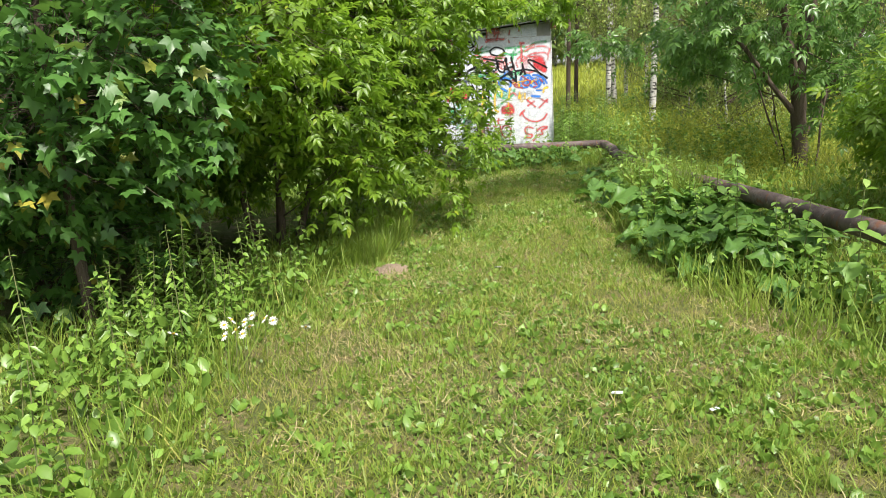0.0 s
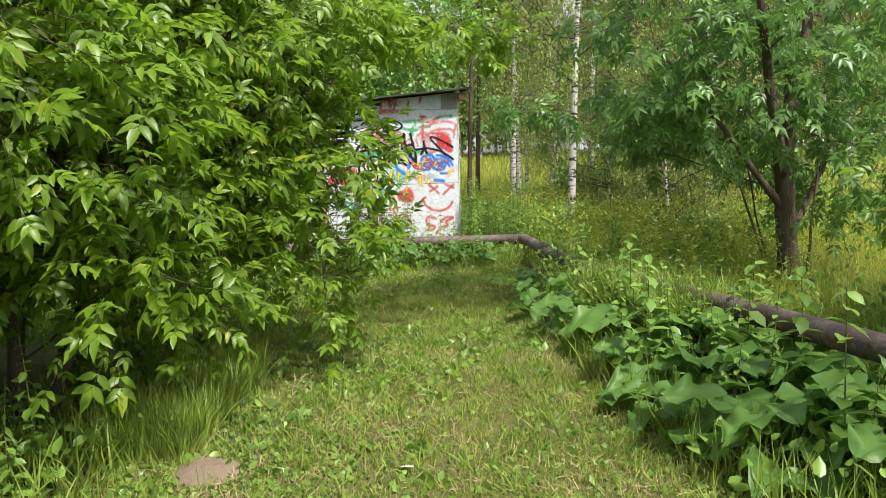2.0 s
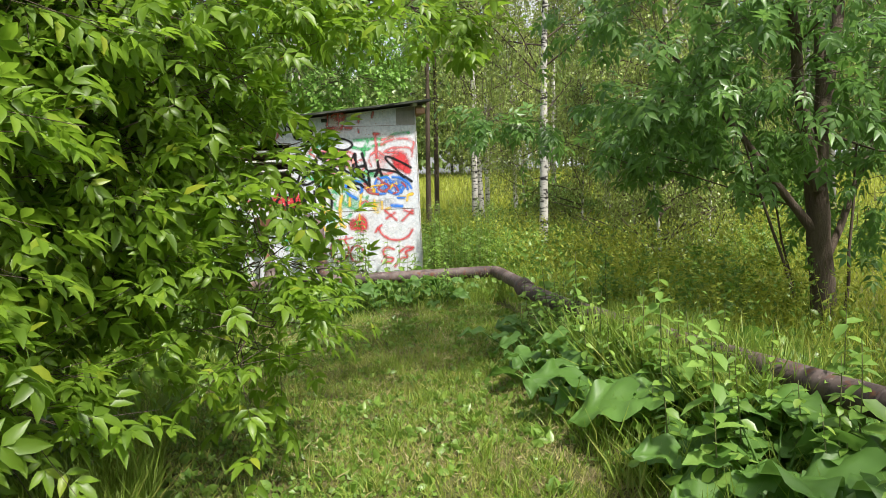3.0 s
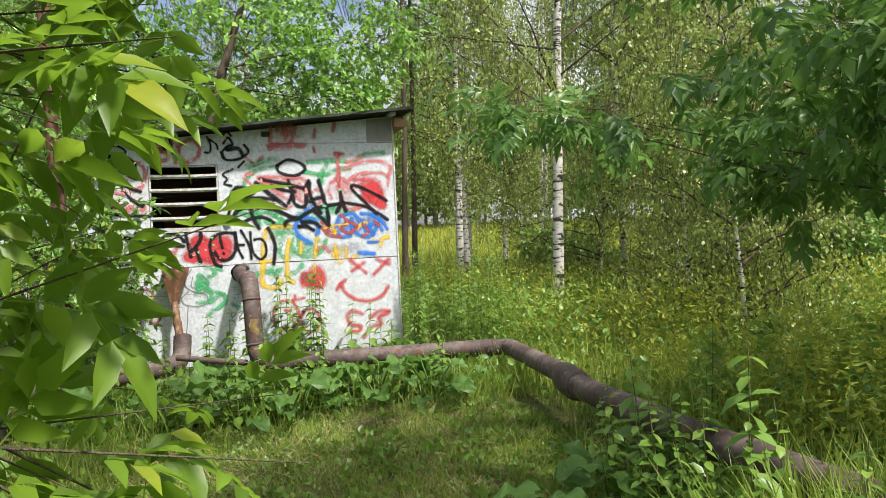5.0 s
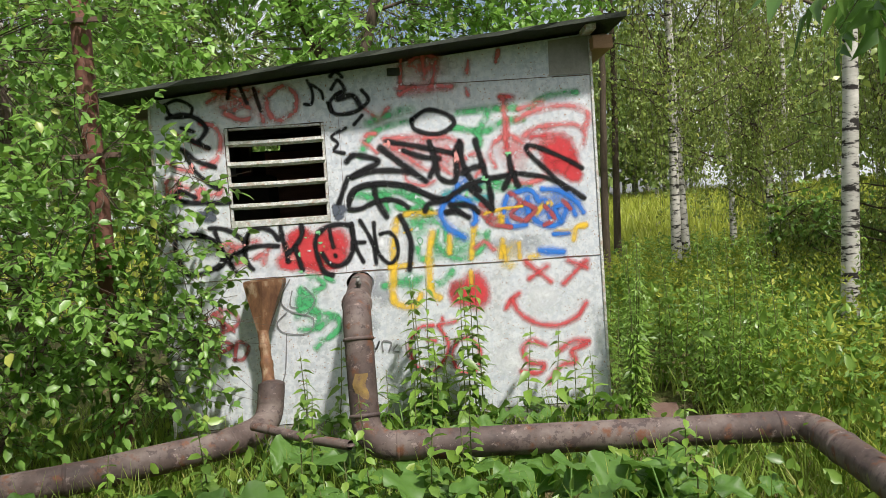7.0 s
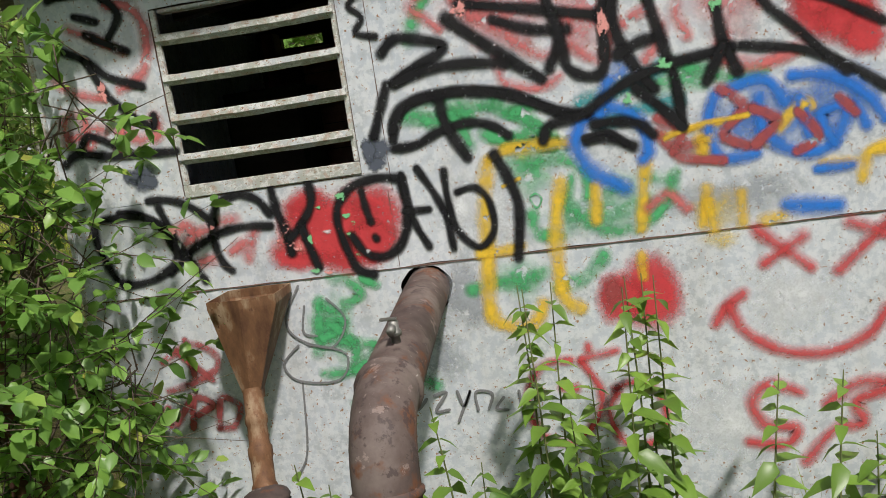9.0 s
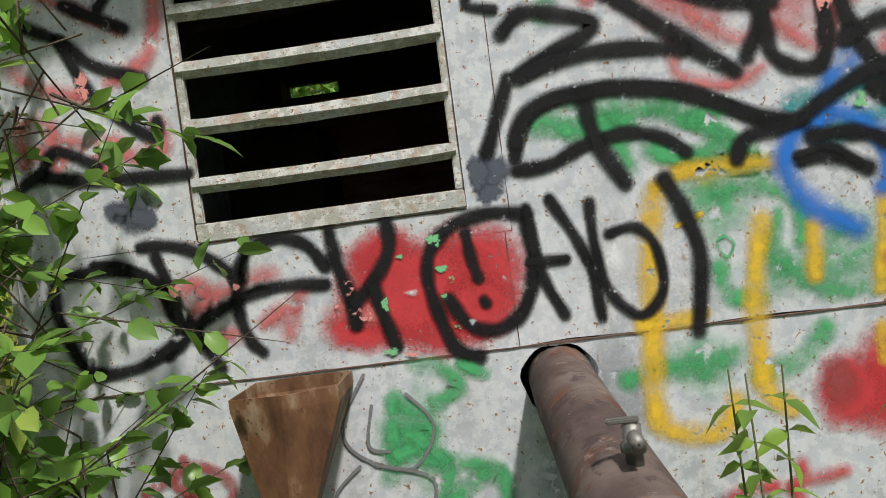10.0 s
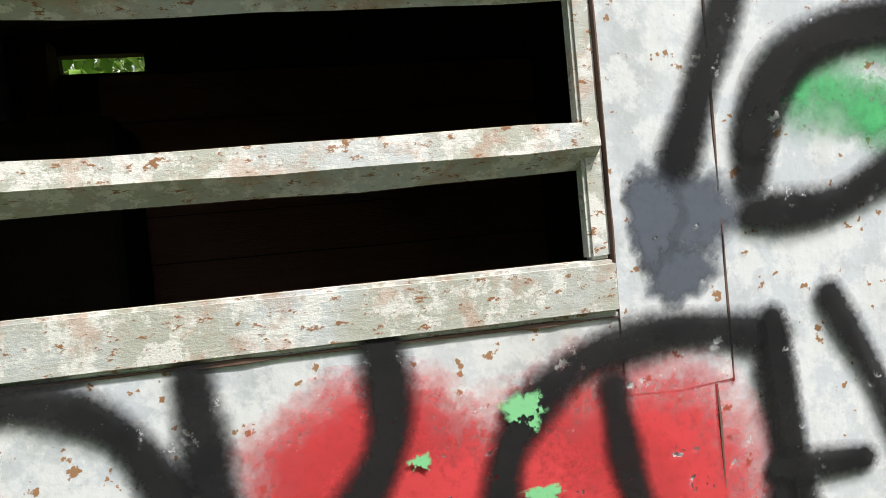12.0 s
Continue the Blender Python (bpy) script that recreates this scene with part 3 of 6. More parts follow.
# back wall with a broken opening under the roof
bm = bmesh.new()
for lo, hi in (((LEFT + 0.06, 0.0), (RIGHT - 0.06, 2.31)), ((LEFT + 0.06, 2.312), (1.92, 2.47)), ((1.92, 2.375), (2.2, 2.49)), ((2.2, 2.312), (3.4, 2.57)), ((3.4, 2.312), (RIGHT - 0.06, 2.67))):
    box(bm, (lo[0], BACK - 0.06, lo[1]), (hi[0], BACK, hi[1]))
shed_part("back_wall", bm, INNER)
for i in range(7):
    shed_part("inner_plank", boxed((2.05, BACK - 0.10, 1.14 + 0.165 * i), (3.6, BACK - 0.065, 1.30 + 0.165 * i), 0.004), INNER_PLANK)
shed_part("inner_post", boxed((1.84, BACK - 0.20, 0.0), (1.92, BACK - 0.07, 2.4), 0.004), RED_WOOD)
shed_part("shed_floor", boxed((LEFT + 0.06, FRONT + 0.075, -0.05), (RIGHT - 0.06, BACK - 0.06, 0.03)), CONCRETE)
# roof: felt on boards, with rafters whose ends show under the eaves
bm = bmesh.new()
cols = 24
rows_ = []
for yy in (FRONT - 0.26, BACK + 0.2):
    for dz in (0.0, 0.028):
        rows_.append([bm.verts.new((1.46 + (4.95 - 1.46) * i / cols, yy + (random.uniform(-0.012, 0.012)), roof_z(1.46 + 3.49 * i / cols) + 0.022 + dz + random.uniform(-0.004, 0.004))) for i in range(cols + 1)])
for i in range(cols):
    for p_, q_ in ((0, 1), (1, 3), (3, 2), (2, 0)):
        bm.faces.new((rows_[p_][i], rows_[p_][i + 1], rows_[q_][i + 1], rows_[q_][i]))
for i in (0, cols):
    bm.faces.new((rows_[0][i], rows_[1][i], rows_[3][i], rows_[2][i]))
bmesh.ops.recalc_face_normals(bm, faces=bm.faces)
shed_part("roof", bm, FELT, label="mossy black roofing felt")
for y in (FRONT + 0.16, 16.7, BACK - 0.3):
    bm = boxed((1.5, y, -0.045), (4.93, y + 0.09, 0.045), 0.004)
    bmesh.ops.rotate(bm, verts=bm.verts, cent=(1.675, y, 0), matrix=Matrix.Rotation(-math.atan(0.0955), 3, "Y"))
    bmesh.ops.translate(bm, verts=bm.verts, vec=(0, 0, 2.47 - 0.03))
    shed_part("rafter", bm, WOOD)
shed_part("eaves_beam", boxed((RIGHT + 0.005, FRONT - 0.12, 2.63), (RIGHT + 0.14, FRONT + 0.6, 2.72), 0.005), PALE_WOOD, label="pale sawn beam end")
shed_part("eaves_channel", boxed((RIGHT - 0.06, FRONT - 0.2, 2.742), (RIGHT + 0.01, FRONT - 0.004, 2.785), 0.003), IRON)
# solid dark block whose colour stands in for the shade inside a vent gap
shed_part("vent_gap_dark_block", boxed((3.33, FRONT - 0.02, 2.545), (3.42, FRONT - 0.004, 2.6), 0.004), FELT)
# small patch of bare steel under the eaves
bm = bmesh.new()
q = [bm.verts.new((x, FRONT - 0.007, z)) for x, z in ((4.455, 2.482), (RIGHT - 0.004, 2.482), (RIGHT - 0.004, roof_z(RIGHT) - 0.012), (4.46, roof_z(4.46) - 0.012))]
bm.faces.new(q)
shed_part("grey_patch", bm, CONCRETE)

# window: welded frame and four bent louvre bars
window = shed_part("window_frame", boxed((WX0, FRONT - 0.008, WZ0 - 0.004), (WX1, FRONT + 0.012, WZ0 + 0.042), 0.003, 0.0015), IRON, label="chipped grey iron window frame")
for lo, hi in (((WX0, FRONT - 0.006, WZ0 + 0.043), (WX0 + 0.019, FRONT + 0.016, WZ1)), ((WX1 - 0.019, FRONT - 0.002, WZ0 + 0.043), (WX1, FRONT + 0.016, WZ1)), ((WX0 + 0.027, FRONT + 0.002, WZ1 - 0.012), (WX1 - 0.027, FRONT + 0.05, WZ1))):
    shed_part("frame_side", boxed(lo, hi, 0.003, 0.001), IRON, window)
for z in (2.155, 2.012, 1.868, 1.722):
    bm = bmesh.new()
    prof = ((-0.012, 0.012), (-0.014, -0.010), (0.012, -0.027), (0.016, -0.021), (0.0, 0.0), (0.016, 0.014))
    n = 10
    rings = [[bm.verts.new((WX0 + 0.006 + (WX1 - WX0 - 0.012) * i / n, FRONT + a, z + b + random.uniform(-0.0012, 0.0012) - 0.004 * math.sin(math.pi * i / n))) for a, b in prof] for i in range(n + 1)]
    for r0, r1 in zip(rings[:-1], rings[1:]):
        for k in range(6):
            bm.faces.new((r0[k], r0[(k + 1) % 6], r1[(k + 1) % 6], r1[k]))
    bm.faces.new(rings[0])
    bm.faces.new(rings[-1])
    bmesh.ops.recalc_face_normals(bm, faces=bm.faces)
    shed_part("bar", bm, IRON, window)

for lo, hi in (((WX0 - 0.004, 1.5665), (WX1 + 0.002, 1.5705)), ((WX1 + 0.0005, 1.52), (WX1 + 0.004, 2.25)), ((WX0 - 0.006, 1.58), (WX0 - 0.002, 2.25)), ((2.972, 1.5), (2.977, 2.3)), ((2.955, 1.215), (2.96, 1.5)), ((LEFT, 1.2105), (RIGHT, 1.2145)), ((3.41, 2.473), (RIGHT, 2.477)), ((3.402, 2.477), (3.407, 2.6))):
    bm = bmesh.new()
    along_x = hi[0] - lo[0] > hi[1] - lo[1]
    n = int(max(hi[0] - lo[0], hi[1] - lo[1]) / 0.03)
    loops = []
    for i in range(n + 1):
        f = i / n
        w = random.uniform(0.3, 1.3)
        x, z = (lo[0] + (hi[0] - lo[0]) * f, (lo[1] + hi[1]) / 2) if along_x else ((lo[0] + hi[0]) / 2, lo[1] + (hi[1] - lo[1]) * f)
        dx, dz = (0, (hi[1] - lo[1]) * w) if along_x else ((hi[0] - lo[0]) * w * 0.45, 0)
        yy = FRONT - 0.0029 - random.uniform(0, 0.002)
        loops.append([bm.verts.new((x - dx, FRONT + 0.006, z - dz)), bm.verts.new((x - dx * 0.4, yy, z - dz * 0.4)), bm.verts.new((x + dx * 0.4, yy, z + dz * 0.4)), bm.verts.new((x + dx, FRONT + 0.006, z + dz))])
    for r0, r1 in zip(loops[:-1], loops[1:]):
        for k in range(3):
            bm.faces.new((r0[k], r0[k + 1], r1[k + 1], r1[k]))
    bmesh.ops.recalc_face_normals(bm, faces=bm.faces)
    shed_part("rusty_seam", bm, SHEET_RUST)

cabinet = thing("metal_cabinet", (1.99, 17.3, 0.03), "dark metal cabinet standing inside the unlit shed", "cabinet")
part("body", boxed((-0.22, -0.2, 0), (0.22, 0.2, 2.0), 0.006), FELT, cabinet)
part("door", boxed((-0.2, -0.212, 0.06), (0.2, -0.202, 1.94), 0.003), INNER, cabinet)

# ---- graffiti ----
LAYER = [0]


def spray(material, width, points):
    """One sprayed stroke on the front of the shed, through a few points of its middle line (x, z)."""
    LAYER[0] += 1
    y = FRONT - 0.0031 - LAYER[0] * 0.000014
    p = np.array([points[0], *points, points[-1]], float)
    line = []
    for i in range(1, len(p) - 2):
        for s in np.linspace(0, 1, 7)[: 7 if i == len(p) - 3 else 6]:
            line.append(0.5 * (2 * p[i] + (p[i + 1] - p[i - 1]) * s + (2 * p[i - 1] - 5 * p[i] + 4 * p[i + 1] - p[i + 2]) * s * s + (3 * p[i] - p[i - 1] - 3 * p[i + 1] + p[i + 2]) * s ** 3))
    line = np.array(line)
    d = np.gradient(line, axis=0)
    d /= np.maximum(np.linalg.norm(d, axis=1, keepdims=True), 1e-6)
    side = np.stack([-d[:, 1], d[:, 0]], 1)
    r = 0.56 * width * (1 + 0.10 * np.sin(np.arange(len(line)) * 0.9 + LAYER[0]))[:, None]
    v, e, t = [], [], []
    for i in range(len(line)):
        for q_, k in ((line[i] + side[i] * r[i], 1.0), (line[i], 0.0), (line[i] - side[i] * r[i], 1.0)):
            v.append((q_[0] - 3.2, y - 17.1, q_[1]))
            e.append(k)
    for i in range(len(line) - 1):
        a_, b_ = 3 * i, 3 * i + 3
        t += [(a_, a_ + 1, b_), (b_, a_ + 1, b_ + 1), (a_ + 1, a_ + 2, b_ + 1), (b_ + 1, a_ + 2, b_ + 2)]
    for at, s0, s1, way in ((0, 0, 2, -1), (len(line) - 1, 0, 2, 1)):
        prev = 3 * at + s0
        for k in range(1, 6):
            ang = math.pi * k / 6
            q_ = line[at] + side[at] * r[at] * math.cos(ang) + way * d[at] * r[at] * math.sin(ang)
            v.append((q_[0] - 3.2, y - 17.1, q_[1]))
            e.append(1.0)
            t.append((3 * at + 1, prev, len(v) - 1) if way < 0 else (3 * at + 1, len(v) - 1, prev))
            prev = len(v) - 1
        t.append((3 * at + 1, prev, 3 * at + s1) if way < 0 else (3 * at + 1, 3 * at + s1, prev))
    me = tri_mesh("paint_stroke", v, t)
    uv = me.uv_layers.new(name="rim")
    uv.data.foreach_set("uv", np.stack([np.array(e)[np.array(t).ravel()], np.zeros(len(t) * 3)], 1).astype(np.float32).ravel())
    return mesh_part("paint_stroke", me, material, front_wall)


def haze(material, cx, cz, rx, rz, ragged=0.12):
    """A sprayed patch: a ragged oval on the front of the shed."""
    LAYER[0] += 1
    y = FRONT - 0.0031 - LAYER[0] * 0.000014
    n = 40
    v, e, t = [(cx - 3.2, y - 17.1, cz)], [0.0], []
    for ring in (0.5, 1.0):
        for i in range(n):
            ang = 2 * math.pi * i / n
            k = ring * (1 + ragged * (math.sin(3 * ang + 9 * cx) + 0.6 * math.sin(7 * ang + 5 * cz) + 0.4 * math.sin(13 * ang + cx)))
            v.append((cx + rx * k * math.cos(ang) - 3.2, y - 17.1, cz + rz * k * math.sin(ang)))
            e.append(ring)
    for i in range(n):
        a_, b_ = 1 + i, 1 + (i + 1) % n
        t += [(0, a_, b_), (a_, a_ + n, b_), (b_, a_ + n, b_ + n)]
    me = tri_mesh("paint_patch", v, t)
    uv = me.uv_layers.new(name="rim")
    uv.data.foreach_set("uv", np.stack([np.array(e)[np.array(t).ravel()], np.zeros(len(t) * 3)], 1).astype(np.float32).ravel())
    return mesh_part("paint_patch", me, material, front_wall)


# faded grounds and filled letters
haze(GREY, 4.13, 1.32, 0.27, 0.09, 0.12)
haze(GREY, 3.18, 1.08, 0.11, 0.15, 0.12)
haze(GREY, 3.05, 0.87, 0.12, 0.15, 0.12)
haze(PALE_WHITE, 4.31, 0.94, 0.22, 0.15, 0.12)
haze(PALE_WHITE, 4.07, 0.52, 0.23, 0.18, 0.12)
haze(PALE_WHITE, 3.21, 1.41, 0.10, 0.12, 0.12)
haze(PALE_WHITE, 2.32, 1.52, 0.07, 0.06, 0.12)
haze(PALE_WHITE, 3.33, 1.37, 0.10, 0.15, 0.12)
haze(PINK_HAZE, 3.45, 2.05, 0.26, 0.14, 0.12)
haze(PINK_HAZE, 3.70, 1.99, 0.14, 0.14, 0.12)
haze(PINK_HAZE, 4.18, 1.97, 0.16, 0.14, 0.12)
haze(PINK_HAZE, 4.42, 2.06, 0.18, 0.09, 0.12)
haze(GREEN_HAZE, 3.21, 1.75, 0.17, 0.08, 0.12)
haze(GREEN_HAZE, 3.47, 1.52, 0.14, 0.12, 0.12)
haze(GREEN_HAZE, 3.79, 1.35, 0.14, 0.12, 0.12)
haze(GREEN_HAZE, 4.01, 1.74, 0.21, 0.06, 0.12)
haze(GREEN_HAZE, 3.39, 1.12, 0.11, 0.09, 0.12)
haze(GREEN_HAZE, 2.67, 1.02, 0.10, 0.15, 0.12)
haze(YELLOW_HAZE, 3.48, 1.59, 0.14, 0.05, 0.12)
haze(YELLOW_HAZE, 4.09, 1.28, 0.10, 0.09, 0.12)
haze(YELLOW_HAZE, 4.09, 1.18, 0.08, 0.04, 0.12)
haze(BLUE_HAZE, 4.50, 1.65, 0.17, 0.09, 0.12)
haze(BLUE_HAZE, 4.18, 1.57, 0.14, 0.11, 0.12)
haze(BLUE_HAZE, 3.82, 1.79, 0.07, 0.07, 0.12)
haze(RED_FILL, 4.47, 1.91, 0.14, 0.14, 0.05)
haze(RED_FILL, 4.54, 1.88, 0.12, 0.13, 0.06)
haze(RED_FILL, 3.84, 1.02, 0.13, 0.16, 0.04)
haze(RED_FILL, 3.73, 1.01, 0.10, 0.11, 0.05)
haze(MAROON, 3.71, 1.03, 0.05, 0.08, 0.1)
haze(RED_FILL, 2.65, 1.47, 0.11, 0.09, 0.06)
haze(RED_FILL, 2.87, 1.41, 0.15, 0.15, 0.04)
haze(RED_FILL, 2.58, 1.31, 0.12, 0.08, 0.08)
haze(RED_FILL, 2.76, 1.31, 0.17, 0.10, 0.08)
haze(SLATE, 2.94, 1.65, 0.06, 0.05, 0.14)
haze(SLATE, 2.03, 1.67, 0.07, 0.06, 0.1)
haze(PINK_HAZE, 2.24, 2.44, 0.16, 0.10, 0.12)
haze(PINK_HAZE, 3.60, 2.59, 0.22, 0.11, 0.12)
haze(PINK_HAZE, 3.59, 2.44, 0.25, 0.06, 0.12)
haze(RED_FILL, 2.72, 1.39, 0.21, 0.15, 0.05)
haze(RED_FILL, 2.87, 1.32, 0.11, 0.10, 0.06)
haze(SLATE, 2.93, 1.60, 0.04, 0.03, 0.12)
haze(SLATE, 2.91, 1.65, 0.03, 0.05, 0.12)
haze(RED_FILL, 4.49, 1.97, 0.16, 0.13, 0.07)
haze(RED_FILL, 4.59, 1.80, 0.08, 0.09, 0.08)
haze(BLUE_HAZE, 4.37, 1.56, 0.21, 0.12, 0.1)
haze(GREEN_HAZE, 3.66, 1.32, 0.19, 0.08, 0.12)
# coloured lines
spray(SLATE, 0.05, [(1.98, 1.68), (2.07, 1.65)])
spray(GREEN, 0.06, [(3.11, 2.00), (3.15, 2.09), (3.22, 2.17), (3.33, 2.21), (3.45, 2.23)])
spray(GREEN, 0.066, [(3.76, 2.17), (3.89, 2.14), (4.01, 2.13)])
spray(GREEN, 0.06, [(3.92, 2.13), (3.95, 2.06), (3.92, 2.02)])
spray(GREEN, 0.066, [(4.03, 2.15), (4.13, 2.19), (4.25, 2.19)])
spray(GREEN, 0.072, [(3.06, 1.76), (3.18, 1.72), (3.38, 1.76)])
spray(GREEN, 0.066, [(3.19, 1.77), (3.25, 1.69), (3.27, 1.62)])
spray(GREEN, 0.06, [(3.36, 1.75), (3.49, 1.68), (3.56, 1.61)])
spray(GREEN, 0.06, [(3.37, 1.64), (3.50, 1.59), (3.60, 1.58)])
spray(GREEN, 0.06, [(3.36, 1.74), (3.46, 1.69), (3.53, 1.62)])
spray(GREEN, 0.06, [(3.33, 1.65), (3.41, 1.62), (3.48, 1.64)])
spray(GREEN, 0.06, [(3.44, 1.71), (3.51, 1.73)])
spray(GREEN, 0.06, [(3.48, 1.53), (3.58, 1.53), (3.66, 1.47), (3.66, 1.39)])
spray(GREEN, 0.06, [(3.58, 1.40), (3.62, 1.32), (3.71, 1.26), (3.82, 1.26), (3.92, 1.33), (3.96, 1.43)])
spray(GREEN, 0.054, [(3.61, 1.46), (3.58, 1.36), (3.60, 1.30)])
spray(GREEN, 0.054, [(3.73, 1.39), (3.80, 1.39)])
spray(GREEN, 0.06, [(3.87, 1.42), (3.95, 1.41)])
spray(GREEN, 0.06, [(3.46, 1.35), (3.47, 1.28), (3.55, 1.26)])
spray(GREEN, 0.072, [(3.30, 1.12), (3.40, 1.11), (3.47, 1.14)])
spray(GREEN, 0.06, [(3.26, 1.11), (3.21, 1.10)])
spray(GREEN, 0.066, [(3.52, 1.08), (3.62, 1.10), (3.69, 1.17)])
spray(TEAL, 0.07, [(3.67, 1.71), (3.79, 1.73), (3.94, 1.79)])
spray(TEAL, 0.07, [(3.73, 1.63), (3.88, 1.66), (4.00, 1.67)])
spray(GREEN, 0.06, [(3.97, 1.80), (4.15, 1.73), (4.27, 1.73)])
spray(GREEN, 0.06, [(2.63, 1.12), (2.61, 1.01), (2.59, 0.92)])
spray(GREEN, 0.054, [(2.65, 1.10), (2.71, 1.04), (2.68, 1.00), (2.62, 0.98)])
spray(GREEN, 0.054, [(2.69, 1.20), (2.76, 1.18), (2.79, 1.13), (2.73, 1.10)])
spray(GREEN, 0.048, [(2.86, 1.16), (2.81, 1.19)])
spray(GREEN, 0.06, [(2.69, 0.96), (2.79, 0.94), (2.87, 0.91)])
spray(GREEN, 0.054, [(2.65, 1.04), (2.74, 0.94), (2.71, 0.84), (2.60, 0.84)])
spray(GREEN, 0.06, [(2.73, 0.84), (2.85, 0.91), (2.88, 0.83), (2.79, 0.76)])
spray(GREEN, 0.06, [(2.75, 0.75), (2.71, 0.70)])
spray(GREEN, 0.06, [(2.95, 0.80), (3.03, 0.75)])
spray(GREEN, 0.01, [(3.46, 1.41), (3.48, 1.42), (3.50, 1.40), (3.48, 1.37), (3.46, 1.40)])
spray(YELLOW, 0.07, [(3.33, 1.55), (3.30, 1.42), (3.29, 1.25), (3.27, 1.09), (3.28, 0.98), (3.35, 0.95), (3.42, 0.95), (3.46, 1.02)])
spray(YELLOW, 0.068, [(3.57, 1.45), (3.54, 1.30), (3.53, 1.15), (3.54, 1.03), (3.59, 0.99)])
spray(YELLOW, 0.051, [(3.26, 1.23), (3.35, 1.23), (3.41, 1.24)])
spray(YELLOW, 0.051, [(3.34, 1.56), (3.41, 1.59), (3.51, 1.59), (3.62, 1.58)])
spray(YELLOW, 0.019, [(3.37, 1.46), (3.43, 1.48)])
spray(YELLOW, 0.057, [(3.69, 1.42), (3.68, 1.30)])
spray(YELLOW, 0.057, [(3.87, 1.49), (3.85, 1.38), (3.83, 1.25)])
spray(YELLOW, 0.046, [(3.82, 1.16), (3.82, 1.08)])
spray(YELLOW, 0.068, [(4.06, 1.53), (4.05, 1.49)])
spray(YELLOW, 0.051, [(4.06, 1.36), (4.04, 1.24)])
spray(YELLOW, 0.034, [(3.93, 1.56), (4.01, 1.57), (4.12, 1.58)])
spray(YELLOW, 0.046, [(4.27, 1.49), (4.38, 1.61), (4.41, 1.59)])
spray(YELLOW, 0.057, [(4.56, 1.33), (4.58, 1.41), (4.65, 1.43)])
spray(YELLOW, 0.057, [(4.44, 1.39), (4.53, 1.39)])
spray(YELLOW, 0.057, [(4.24, 1.23), (4.30, 1.24)])
spray(YELLOW, 0.051, [(4.06, 1.32), (4.07, 1.22)])
spray(YELLOW, 0.051, [(4.17, 1.33), (4.17, 1.23)])
spray(PINK, 0.052, [(3.22, 2.16), (3.16, 2.15), (3.13, 2.11), (3.18, 2.07), (3.22, 2.03)])
spray(PINK, 0.058, [(3.28, 2.12), (3.44, 2.12), (3.58, 2.11), (3.72, 2.10), (3.81, 2.06)])
spray(PINK, 0.065, [(3.33, 2.06), (3.44, 1.98), (3.55, 1.89), (3.65, 1.90)])
spray(PINK, 0.052, [(3.41, 1.91), (3.42, 1.82), (3.53, 1.78), (3.61, 1.81)])
spray(PINK, 0.052, [(3.66, 2.02), (3.67, 1.90), (3.76, 1.84), (3.79, 1.93)])
spray(PINK, 0.058, [(3.84, 1.95), (3.92, 1.98), (3.96, 1.91), (3.90, 1.82)])
spray(PINK, 0.058, [(4.04, 1.88), (4.01, 1.97), (4.06, 2.06), (4.15, 2.09), (4.24, 2.03)])
spray(RED, 0.05, [(4.14, 2.21), (4.13, 2.09), (4.13, 2.00)])
spray(PINK, 0.065, [(4.16, 1.86), (4.14, 1.79), (4.25, 1.75), (4.37, 1.78)])
spray(PINK, 0.058, [(4.25, 2.08), (4.36, 2.13), (4.49, 2.14), (4.62, 2.13), (4.68, 2.07), (4.66, 1.98)])
spray(PINK, 0.065, [(4.27, 1.96), (4.37, 2.02), (4.46, 2.03)])
spray(RED, 0.05, [(4.30, 2.07), (4.40, 2.07)])
spray(PINK, 0.052, [(3.86, 1.32), (3.93, 1.36), (3.99, 1.30)])
spray(PINK, 0.065, [(2.09, 2.44), (2.21, 2.50), (2.37, 2.51)])
spray(PINK, 0.065, [(2.13, 2.52), (2.28, 2.47), (2.39, 2.35), (2.31, 2.31), (2.21, 2.36)])
spray(PINK, 0.058, [(2.27, 2.38), (2.45, 2.50)])
spray(PINK, 0.065, [(2.41, 2.51), (2.46, 2.29)])
spray(PINK, 0.065, [(2.49, 2.46), (2.61, 2.52), (2.69, 2.46), (2.68, 2.34), (2.56, 2.29), (2.50, 2.35), (2.49, 2.44)])
spray(PINK, 0.058, [(3.15, 2.34), (3.23, 2.27)])
spray(PINK, 0.058, [(3.43, 2.66), (3.42, 2.49)])
spray(PINK, 0.065, [(3.49, 2.64), (3.58, 2.68), (3.69, 2.65)])
spray(PINK, 0.065, [(3.58, 2.68), (3.59, 2.50)])
spray(PINK, 0.065, [(3.67, 2.63), (3.64, 2.48)])
spray(PINK, 0.078, [(3.41, 2.46), (3.59, 2.46), (3.77, 2.45)])
spray(PINK, 0.065, [(3.41, 2.42), (3.50, 2.46)])
spray(PINK, 0.058, [(3.90, 2.62), (3.88, 2.53)])
spray(PINK, 0.052, [(4.11, 2.68), (4.09, 2.60)])
spray(PINK, 0.052, [(3.87, 2.43), (3.88, 2.38)])
spray(PINK, 0.065, [(3.25, 2.25), (3.32, 2.33)])
spray(GREEN, 0.072, [(3.18, 2.24), (3.36, 2.29), (3.48, 2.31)])
spray(GREEN, 0.072, [(3.80, 2.27), (3.99, 2.28), (4.21, 2.28)])
spray(GREEN, 0.072, [(4.01, 2.24), (3.94, 2.14)])
spray(GREEN, 0.06, [(4.30, 2.27), (4.44, 2.35), (4.64, 2.36)])
